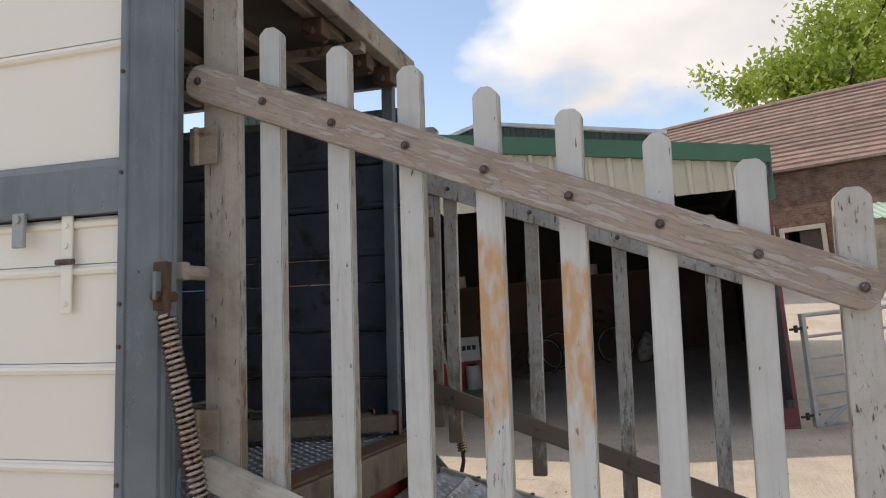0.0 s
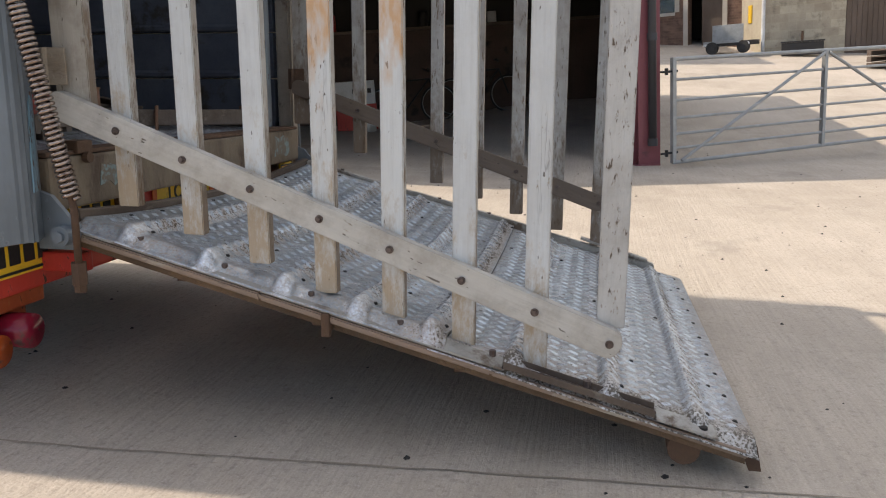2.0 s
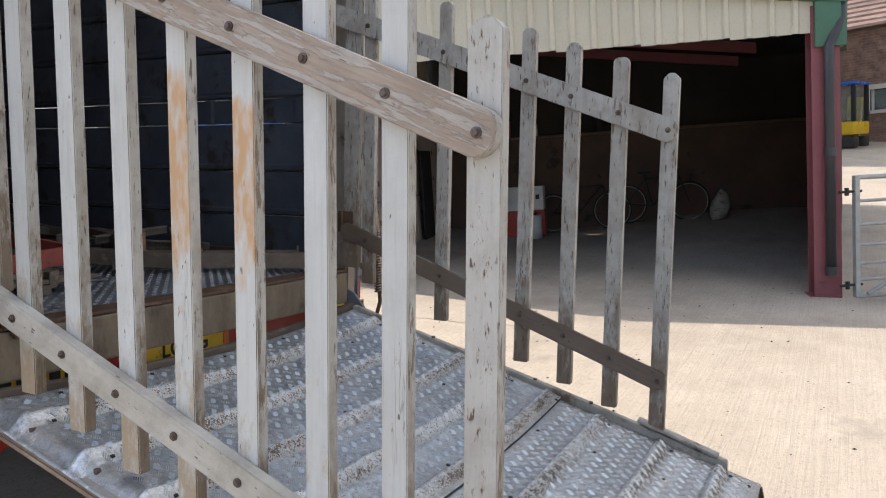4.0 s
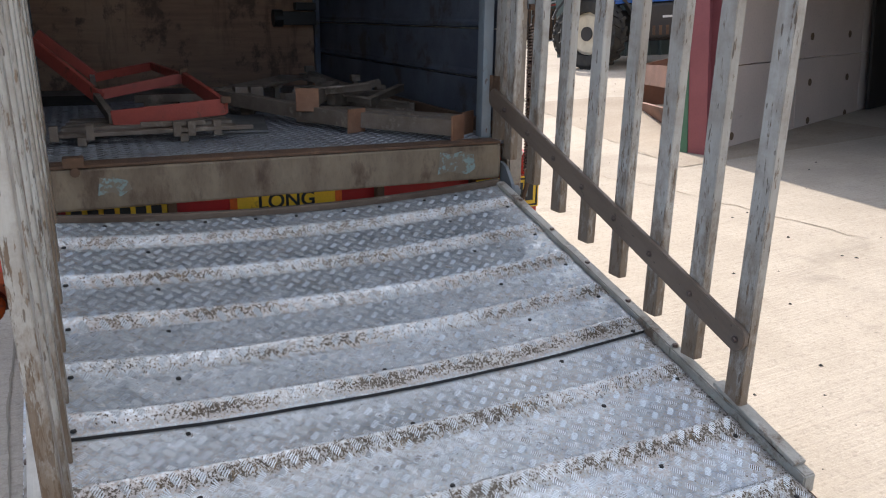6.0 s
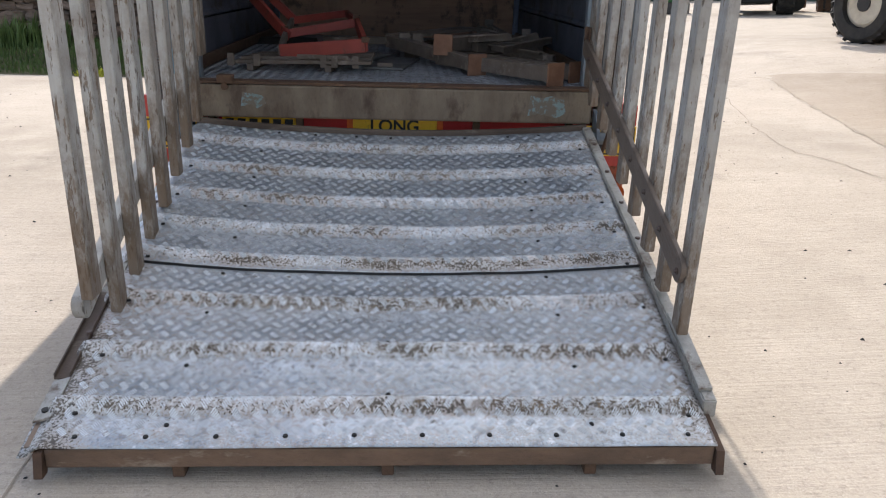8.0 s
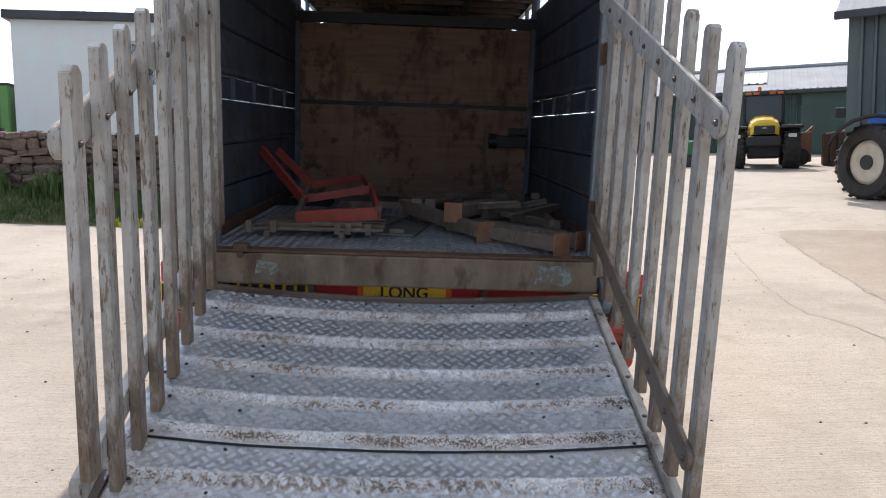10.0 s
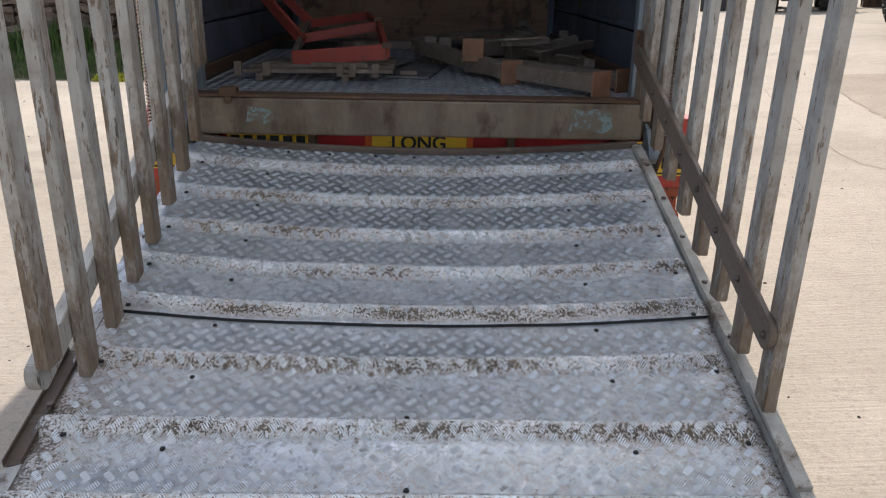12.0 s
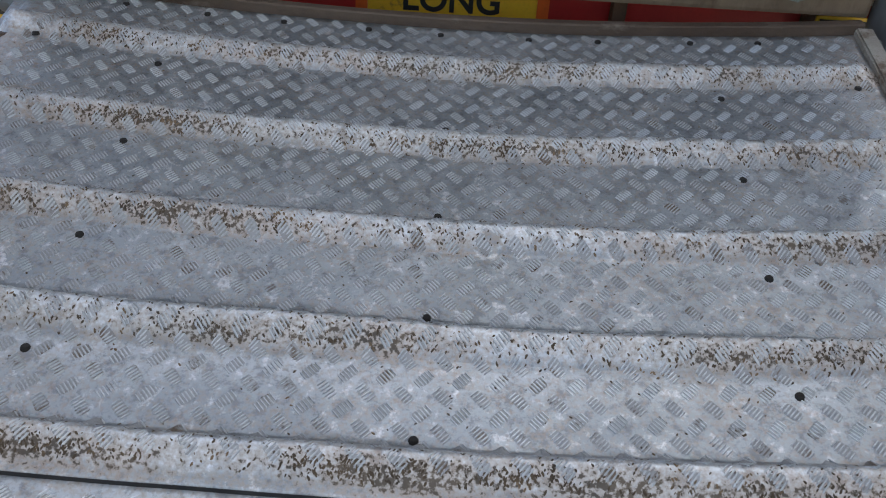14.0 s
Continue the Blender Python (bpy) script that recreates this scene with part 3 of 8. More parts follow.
FADED_GREEN = mat("faded_green_sheet", (0.12, 0.15, 0.135), (0.10, 0.125, 0.115), 1.0, 0.6, 0, 0.05, 40)
CAB_GLASS = mat("tinted_cab_glass", (0.03, 0.045, 0.055), (0.025, 0.04, 0.05), 2.0, 0.16, 0, 0.0, 40, spec=0.5)
BRIGHT_GREEN = mat("green_sheet", (0.16, 0.33, 0.09), (0.13, 0.28, 0.08), 1.0, 0.5, 0, 0.05, 40)
JOINT = mat("joint_dirt", (0.24, 0.20, 0.155), (0.32, 0.27, 0.21), 5, 0.95, 0, 0.3, 60)
MOWER_GREEN = mat("mower_green", (0.03, 0.15, 0.05), None, 2, 0.4, 0, 0.05, 40)
ROOF_GREY = mat("grey_roof_sheet", (0.27, 0.28, 0.29), (0.23, 0.24, 0.25), 1.0, 0.8, 0, 0.05, 40)
ROOF_LIGHT = mat("roof_light_sheet", (0.62, 0.64, 0.66), None, 1.0, 0.4, 0, 0.05, 40)
OLD_WOOD = mat("grey_brown_boards", (0.15, 0.11, 0.085), (0.11, 0.08, 0.06), 3, 0.8, 0, 0.4, 50, stretch=(1, 1, 0.3))
RUBBER = mat("tyre_rubber", (0.022, 0.022, 0.022), (0.05, 0.046, 0.04), 6, 0.85, 0, 0.2, 60)
CREAM_RIM = mat("cream_wheel_rim", (0.62, 0.56, 0.44), (0.5, 0.44, 0.34), 6, 0.5, 0, 0.1, 60)
TRACTOR_BLUE = mat("tractor_blue", (0.02, 0.13, 0.48), (0.018, 0.11, 0.42), 2, 0.25, 0, 0.02, 60)
TRACTOR_YELLOW = mat("tractor_yellow", (0.72, 0.46, 0.03), (0.62, 0.40, 0.03), 2, 0.3, 0, 0.02, 60)
MACHINE_DARK = mat("dark_machine_parts", (0.03, 0.03, 0.032), (0.045, 0.04, 0.036), 4, 0.55, 0.2, 0.1, 60)
PLASTIC_WHITE = mat("white_plastic", (0.7, 0.7, 0.68), None, 3, 0.4, 0, 0.03, 60)
RUST_BUCKET = mat("rusty_loader_bucket", (0.20, 0.10, 0.07), (0.14, 0.075, 0.055), 2.5, 0.7, 0.2, 0.3, 50, (0.07, 0.045, 0.035), 3, 0.6)
DIRT = mat("soil_bank", (0.12, 0.10, 0.06), (0.09, 0.085, 0.04), 2, 0.95, 0, 0.6, 20)
GRASS = mat("grass_blades", (0.075, 0.125, 0.03), (0.048, 0.085, 0.02), 3, 0.7, 0, 0.1, 60, (0.15, 0.145, 0.06), 2, 0.64)
LEAF = mat("spring_leaf", (0.20, 0.28, 0.05), (0.12, 0.19, 0.032), 1.2, 0.6, 0, 0.1, 60)


def let_light_through(m, tone, share):
    """Thin leaves pass part of the light on."""
    nt = m.node_tree
    b, out = nt.nodes["Principled BSDF"], nt.nodes["Material Output"]
    tr, mx = nt.nodes.new("ShaderNodeBsdfTranslucent"), nt.nodes.new("ShaderNodeMixShader")
    tr.inputs["Color"].default_value = (*tone, 1)
    mx.inputs["Fac"].default_value = share
    nt.links.new(b.outputs["BSDF"], mx.inputs[1])
    nt.links.new(tr.outputs["BSDF"], mx.inputs[2])
    nt.links.new(mx.outputs["Shader"], out.inputs["Surface"])


let_light_through(LEAF, (0.45, 0.55, 0.06), 0.45)
FLOWER = mat("yellow_green_flowers", (0.5, 0.5, 0.05), None, 4, 0.7, 0, 0.1, 60)
BARK = mat("bark", (0.085, 0.065, 0.05), None, 4, 0.9, 0, 0.6, 30, stretch=(1, 1, 0.3))
GLASS = glass_mat()


# ---- mesh tools ----
def V(*a):
    return Vector(a)


def box(bm, x0, x1, y0, y1, z0, z1, bevel=0.0):
    ret = bmesh.ops.create_cube(bm, size=1.0, matrix=Matrix.Translation(((x0 + x1) / 2, (y0 + y1) / 2, (z0 + z1) / 2)) @ Matrix.Diagonal((abs(x1 - x0), abs(y1 - y0), abs(z1 - z0), 1)))
    if bevel:
        es = {e for v in ret["verts"] for e in v.link_edges}
        bmesh.ops.bevel(bm, geom=list(es), offset=bevel, segments=2, profile=0.6, affect="EDGES")
    return bm


def beam(bm, p, q, w, h, up=(0, 0, 1), bevel=0.0):
    """A bar from p to q, w wide and h high (along up)."""
    p, q, up = Vector(p), Vector(q), Vector(up)
    d = (q - p).normalized()
    side = d.cross(up).normalized()
    top = side.cross(d).normalized()
    m = Matrix((side, d, top)).transposed().to_4x4()
    m.translation = (p + q) / 2
    ret = bmesh.ops.create_cube(bm, size=1.0, matrix=m @ Matrix.Diagonal((w, (q - p).length, h, 1)))
    if bevel:
        es = {e for v in ret["verts"] for e in v.link_edges}
        bmesh.ops.bevel(bm, geom=list(es), offset=bevel, segments=2, profile=0.6, affect="EDGES")
    return bm


def rod(bm, p, q, r, n=10, r2=None):
    p, q = Vector(p), Vector(q)
    m = (q - p).to_track_quat("Z", "Y").to_matrix().to_4x4()
    m.translation = (p + q) / 2
    bmesh.ops.create_cone(bm, cap_ends=True, segments=n, radius1=r, radius2=r if r2 is None else r2, depth=(q - p).length, matrix=m)
    return bm


def prism(bm, pts, vec):
    """The flat outline pts (3D points) pushed along vec."""
    vec = Vector(vec)
    a = [bm.verts.new(p) for p in pts]
    b = [bm.verts.new(Vector(p) + vec) for p in pts]
    n = len(pts)
    bm.faces.new(a)
    bm.faces.new(b[::-1])
    for i in range(n):
        bm.faces.new((a[(i + 1) % n], a[i], b[i], b[(i + 1) % n]))
    bmesh.ops.recalc_face_normals(bm, faces=bm.faces)
    return bm


def sweep(bm, pts, r, n=8, cap=True):
    """A tube along pts; r is one radius or one for each point."""
    pts = [Vector(p) for p in pts]
    rs = r if isinstance(r, (list, tuple)) else [r] * len(pts)
    rings, ref = [], None
    for i, p in enumerate(pts):
        d = (pts[min(i + 1, len(pts) - 1)] - pts[max(i - 1, 0)]).normalized()
        if ref is None:
            ref = d.orthogonal().normalized()
        ref = (ref - ref.dot(d) * d).normalized()
        o = d.cross(ref)
        rings.append([bm.verts.new(p + rs[i] * (math.cos(2 * math.pi * k / n) * ref + math.sin(2 * math.pi * k / n) * o)) for k in range(n)])
    for a, b in zip(rings, rings[1:]):
        for k in range(n):
            bm.faces.new((a[k], a[(k + 1) % n], b[(k + 1) % n], b[k]))
    if cap:
        bm.faces.new(rings[0][::-1])
        bm.faces.new(rings[-1])
    return bm


def mesh_of(name, bm, material, smooth=False):
    me = bpy.data.meshes.new(name)
    bmesh.ops.recalc_face_normals(bm, faces=bm.faces)
    bm.to_mesh(me)
    bm.free()
    me.materials.append(material)
    if smooth:
        me.shade_smooth()
    return me


OFF = {}


def thing(name, label, category, at=(0, 0, 0), on_slope=True, turn=0.0, group="", kind="", base=None):
    """An Empty that parents its parts. on_slope: in the lorry's frame, with parts given in that frame; else upright at that place, parts given from it."""
    ob = new(name)
    ob.empty_display_size = 0.2
    if on_slope:
        ob.matrix_world = SLOPE @ Matrix.Translation(at)
        OFF[ob] = Vector(at)
    else:
        ob.matrix_world = Matrix.Translation((SLOPE @ Vector(at)) if base is None else base) @ pose(0, 0, 0, 0, 0, turn)
        OFF[ob] = Vector((0, 0, 0))
    return tagged(ob, label, category, group, kind)


def root(ob):
    while ob.parent:
        ob = ob.parent
    return ob


def part(name, bm, material, parent, label="", smooth=False):
    off = OFF[root(parent)]
    if off.length:
        bmesh.ops.translate(bm, verts=bm.verts, vec=-off)
    ob = new(name, mesh_of(name, bm, material, smooth))
    ob.parent = parent
    return tagged(ob, label)


def again(ob, m, parent=None):
    """One more object on the same mesh, under the same parent."""
    o = new(ob.name.split(".")[0], ob.data)
    o.parent = parent or ob.parent
    o.matrix_basis = m
    return o


def structure(name, bm, material, label, category, on_slope=True, smooth=False):
    ob = new(name, mesh_of(name, bm, material, smooth))
    if on_slope:
        ob.matrix_world = SLOPE.copy()
    return tagged(ob, label, category, kind="structure")


def bm_new():
    return bmesh.new()


def letters(text, size, material, parent, m, depth=0.001, name="lettering", label=""):
    """Lettering in the built-in font, as a mesh; m is the pose of its centre, reading along x, up along y."""
    cu = bpy.data.curves.new("text", "FONT")
    cu.body, cu.size, cu.extrude, cu.align_x, cu.align_y = text, size, depth, "CENTER", "CENTER"
    cu.offset = size * 0.022
    tmp = new("text", cu)
    me = bpy.data.meshes.new_from_object(tmp.evaluated_get(bpy.context.evaluated_depsgraph_get()))
    bpy.data.objects.remove(tmp)
    bpy.data.curves.remove(cu)
    me.materials.clear()
    me.materials.append(material)
    ob = new(name, me)
    ob.parent = parent
    ob.matrix_basis = m
    return tagged(ob, label)


# ---- ground ----
def smooth01(t):
    t = min(1.0, max(0.0, t))
    return t * t * (3 - 2 * t)


def rise(x, y):
    """Height of the yard over the plane under the lorry, in the lorry's frame."""
    h = 0.058 * max(0.0, x - 1.4) if x < 12 else 0.058 * 10.6 + 0.035 * (x - 12)
    h += 0.113 * max(0.0, x - 8.0) * (1 - smooth01((y + 1.5) / 4.0))
    h += 0.32 * smooth01((y - 3.0) / 5.0) * smooth01((x - 3.0) / 4.0)
    return h


def ground_point(x, y):
    r = math.hypot(x, y)
    k = 1.0 if r < 45 else 45 / r
    p = SLOPE @ V(x * k, y * k, rise(x * k, y * k))
    q = SLOPE @ V(x, y, 0)
    return V(q.x, q.y, p.z)


def steps(lo, hi, near, fine, coarse):
    out, v = [], lo
    while v < hi:
        out.append(v)
        v += fine if abs(v) < near else coarse
    return out + [hi]


def make_ground():
    bm = bm_new()
    xs = steps(-400, 400, 30, 0.75, 18.5)
    ys = steps(-400, 400, 30, 0.75, 18.5)
    vs = [[bm.verts.new(ground_point(x, y)) for x in xs] for y in ys]
    for a, b in zip(vs, vs[1:]):
        for i in range(len(xs) - 1):
            bm.faces.new((a[i], a[i + 1], b[i + 1], b[i]))
    return structure("ground", bm, CONCRETE, "sunlit pale concrete farmyard with dusty worn surface", "ground", on_slope=False, smooth=True)


make_ground()

# ---- lorry body ----
lorry = thing("livestock_lorry", "white livestock lorry with grey rear pillars, its rear open", "lorry")
DECK = 0.95
FRONT = 3.62


def side_panels():
    """Horizontal side planks with a lipped lower edge, a grey waist rail, and a row of loosely closed vent flaps."""
    edges = (0.60, 0.885, 1.175, 1.455, 1.745, 1.885, 2.055, 2.42, 2.86)
    for s in (-1, 1):
        for a, b in zip(edges, edges[1:]):
            bm = bm_new()
            if a == 1.885:
                prism(bm, [(s * 1.285, -0.026, a + 0.004), (s * 1.345, -0.026, a + 0.004), (s * 1.345, -0.026, b - 0.03), (s * 1.325, -0.026, b - 0.004), (s * 1.285, -0.026, b - 0.004)], (0, 0.506, 0))
                part("waist_rail", bm, BLUE_STEEL, lorry, "blue-grey steel waist rail")
                continue
            x0, x1 = s * 1.285, s * 1.31
            prism(bm, [(x0, -0.026, a + 0.001), (s * 1.312, -0.026, a + 0.001), (s * 1.312, -0.026, b - 0.034), (s * 1.324, -0.026, b - 0.030), (s * 1.328, -0.026, b - 0.020), (s * 1.324, -0.026, b - 0.011), (s * 1.314, -0.026, b - 0.007), (x1, -0.026, b - 0.001), (x0, -0.026, b - 0.001)], (0, 0.506 if a == 1.745 else 7.656, 0))
            part("side_plank", bm, BODY_WHITE, lorry)
        for a, b in ((0.95, 1.245), (1.25, 1.525), (1.53, 1.825), (1.985, 2.28), (2.285, 2.56), (2.565, 2.86)):
            bm = bm_new()
            x0, x1 = s * 1.283, s * 1.235
            prism(bm, [(x0, 0.06, a), (x1, 0.06, a), (s * 1.222, 0.06, a + 0.012), (s * 1.222, 0.06, a + 0.03), (x1, 0.06, a + 0.045), (x1, 0.06, b - 0.004), (x0, 0.06, b - 0.004)], (0, 7.5, 0))
            part("inner_plank", bm, INNER_WALL, lorry)
        part("inner_plank", box(bm_new(), s * 1.236, s * 1.283, 0.06, 0.36, 1.826, 1.984), INNER_WALL, lorry)
        for k in range(11):
            y = 0.36 + 0.695 * k
            part("vent_post", box(bm_new(), s * 1.236, s * 1.283, y - 0.02, y + 0.02, 1.826, 1.984), INNER_WALL, lorry)
            part("vent_flap", box(bm_new(), s * 1.262, s * 1.283, y + 0.031, y + 0.668, 1.830, 1.979, 0.002), INNER_WALL, lorry)
        bm = box(bm_new(), s * 1.19, s * 1.222, 0.12, 7.0, 0.955, 1.03, 0.006)
        part("kick_rail", bm, RUST, lorry)


side_panels()


def pillars():
    for s in (-1, 1):
        pts = [(s * 1.345, -0.028), (s * 1.345, -0.05), (s * 1.332, -0.062), (s * 1.285, -0.135), (s * 1.245, -0.15), (s * 1.14, -0.10), (s * 1.14, 0.035)]
        if s > 0:
            pts = [(1.305, 0.035), (1.305, -0.06), (1.215, -0.06), (1.215, 0.035)]
        bm = prism(bm_new(), [(x, y, 0.665 + 0.02 * math.sin(37 * x + 11 * y)) for x, y in pts], (0, 0, 2.455))
        bmesh.ops.bevel(bm, geom=[e for e in bm.edges if abs(e.verts[0].co.z - e.verts[1].co.z) > 1], offset=0.012, segments=2, affect="EDGES")
        p = part("rear_pillar", bm, BLUE_STEEL if s < 0 else ROOF_EDGE, lorry, "blue-grey painted steel rear pillar with rust chips" if s < 0 else "grimy cream rear pillar")
        bm = box(bm_new(), s * 1.351, s * 1.336, -0.056, -0.03, 0.62, 3.1, 0.004)
        part("pillar_edge_strip", bm, BLUE_STEEL, p)
        for z in (0.8, 1.12, 1.5, 1.62, 2.0, 2.3, 2.62):
            part("rivet", rod(bm_new(), (s * 1.35, -0.043, z), (s * 1.357, -0.043, z), 0.006, 8), RUST, p)
        bm = prism(bm_new(), [(s * 1.244, -0.1555, 0.84), (s * 1.19, -0.13, 0.84), (s * 1.185, -0.128, 1.16), (s * 1.215, -0.142, 1.12), (s * 1.238, -0.1525, 0.97)], (0, 0.006, 0))
        if s < 0:
            part("flaked_blue_patch", bm, SKY_BLUE, lorry, "older light blue paint showing through")
        else:
            bm.free()
        # bracket that holds the gate and spring
        bm = box(bm_new(), s * 1.235, s * 1.20, -0.17, -0.12, 1.69, 1.745, 0.008)
        rod(bm, (s * 1.22, -0.15, 1.715), (s * 1.13, -0.17, 1.715), 0.022, 12)
        part("gate_bracket", bm, ROOF_EDGE, lorry, "grimy cream steel bracket pin")
        bm = box(bm_new(), s * 1.31, s * 1.285, -0.168, -0.12, 1.60, 1.74, 0.006)
        rod(bm, (s * 1.33, -0.14, 1.64), (s * 1.25, -0.15, 1.64), 0.016, 10)
        part("spring_plate", bm, RUST, lorry)
        part("spring_flange", box(bm_new(), s * 1.335, s * 1.245, -0.150, -0.138, 1.63, 1.71, 0.004), BLUE_STEEL, lorry)
        # lower pivot
        bm = rod(bm_new(), (s * 1.20, -0.195, 0.69), (s * 1.07, -0.195, 0.69), 0.034, 16)
        rod(bm, (s * 1.20, -0.195, 0.69), (s * 1.212, -0.195, 0.69), 0.02, 6)
        prism(bm, [(s * 1.165, -0.09, 0.64), (s * 1.165, -0.22, 0.64), (s * 1.165, -0.24, 0.69), (s * 1.165, -0.22, 0.74), (s * 1.165, -0.15, 0.82), (s * 1.165, -0.09, 0.84)], (-s * 0.018, 0, 0))
        part("ramp_pivot", bm, BLUE_STEEL, lorry, "worn grey ramp hinge pin and lug")


pillars()


def roof():
    bm = box(bm_new(), -1.30, 1.30, 0.045, 7.6, 3.13, 3.19, 0.01)
    part("roof", bm, ROOF_UNDER, lorry, "grey roof sheet on steel bows")
    bm = box(bm_new(), -1.31, 1.31, -0.03, 0.04, 3.07, 3.21, 0.01)
    part("roof_edge", bm, ROOF_EDGE, lorry, "grimy white rear roof edge")
    for k in range(16):
        y = 0.12 + 0.46 * k
        part("roof_bow", beam(bm_new(), (-1.28, y, 3.10), (1.28, y, 3.10), 0.06, 0.055, bevel=0.004), ROOF_EDGE, lorry)
    for x in (-0.62, 0.55):
        part("roof_rail", beam(bm_new(), (x, 0.0, 3.045), (x, 7.4, 3.045), 0.07, 0.05, bevel=0.004), ROOF_EDGE, lorry)
    for x, y in ((1.0, 0.05), (0.72, 0.08), (0.2, 0.1), (-0.4, 0.06)):
        bm = box(bm_new(), x - 0.05, x + 0.05, y - 0.05, y + 0.06, 2.98, 3.07, 0.008)
        rod(bm, (x - 0.09, y, 3.0), (x + 0.09, y, 3.0), 0.018, 10)
        part("roof_pulley", bm, RUST, lorry, "rusty pulley block")
    for s in (-1, 1):
        part("roof_side_rail", beam(bm_new(), (s * 1.275, 0.0, 3.09), (s * 1.275, 7.6, 3.09), 0.05, 0.07), BLUE_STEEL, lorry)
        part("top_rail", beam(bm_new(), (s * 1.275, 0.03, 2.885), (s * 1.275, 7.6, 2.885), 0.06, 0.045), BLUE_STEEL, lorry)
        for k in range(9):
            part("roof_stay", box(bm_new(), s * 1.255, s * 1.295, 0.5 + 0.85 * k, 0.56 + 0.85 * k, 2.91, 3.055), BLUE_STEEL, lorry)
    part("front_wall", box(bm_new(), -1.34, 1.34, 7.64, 7.69, 0.6, 3.2), BODY_WHITE, lorry)


roof()


deck_plate = []


def deck():
    bm = box(bm_new(), -1.225, 1.225, 0.0, 7.5, DECK - 0.03, DECK)
    d = part("deck", bm, DECK_TREAD, lorry, "chequer-plate lorry deck with dust and mud")
    deck_plate.append(d)
    bm = box(bm_new(), -1.22, 1.22, FRONT, FRONT + 0.03, DECK, 1.88, 0.003)
    part("bulkhead_board", bm, PLYWOOD, lorry, "stained brown plywood partition")
    bm = box(bm_new(), -1.22, 1.22, FRONT, FRONT + 0.03, 1.925, 2.69, 0.003)
    part("bulkhead_board", bm, PLYWOOD, lorry, "stained brown plywood partition")
    part("bulkhead_rail", box(bm_new(), -1.22, 1.22, FRONT - 0.02, FRONT + 0.03, 1.882, 1.923, 0.003), BLACK, lorry)
    for s in (-1, 1):
        part("bulkhead_post", box(bm_new(), s * 1.22, s * 1.17, FRONT - 0.05, FRONT - 0.002, DECK, 3.05, 0.004), INNER_WALL, lorry)
    part("bulkhead_head", box(bm_new(), -1.22, 1.22, FRONT - 0.06, FRONT, 2.695, 2.80, 0.004), BLACK, lorry)
    bm = box(bm_new(), 0.80, 1.17, FRONT - 0.12, FRONT - 0.03, 1.50, 1.62, 0.01)
    box(bm, 0.98, 1.17, FRONT - 0.12, FRONT - 0.03, 1.63, 1.70, 0.01)
    rod(bm, (0.78, FRONT - 0.075, 1.56), (0.86, FRONT - 0.075, 1.56), 0.075, 14)
    part("partition_latch", bm, BLACK, lorry, "black steel partition latch")
    for x in (-1.14, 1.13):
        part("inner_post", box(bm_new(), x - 0.03, x + 0.03, 0.05, 0.12, DECK, 3.05, 0.006), BLUE_STEEL, lorry)
    # rear sill
    bm = box(bm_new(), -1.13, 1.13, -0.125, -0.002, 0.757, 0.94, 0.012)
    sill = part("rear_sill", bm, SILL_STEEL, lorry, "grimy brown steel rear sill with scraped paint")
    part("sill_cap", box(bm_new(), -1.13, 1.13, -0.12, 0.0, 0.942, 0.957, 0.004), RUST, sill, "rusty sill top strip")
    for x0, x1, z0, z1 in ((0.76, 0.98, 0.80, 0.915), (-0.86, -0.72, 0.82, 0.90)):
        pts = [(x0, z0), (x0 + 0.06, z0 + 0.012), (x1 - 0.05, z0 - 0.01), (x1, z0 + 0.02), (x1 - 0.015, z1 - 0.02), (x1 - 0.09, z1), (x0 + 0.08, z1 - 0.014), (x0 + 0.012, z1)]
        part("paint_patch", prism(bm_new(), [(x, -0.1275, z) for x, z in pts], (0, 0.003, 0)), SILL_BLUE, sill, "flaking pale blue paint")
    bm = box(bm_new(), -0.985, -0.90, -0.135, -0.06, 0.945, 0.99, 0.006)
    rod(bm, (-0.94, -0.15, 0.93), (-0.94, -0.128, 0.93), 0.02, 10)
    part("sill_lug", bm, RUST, sill)


deck()


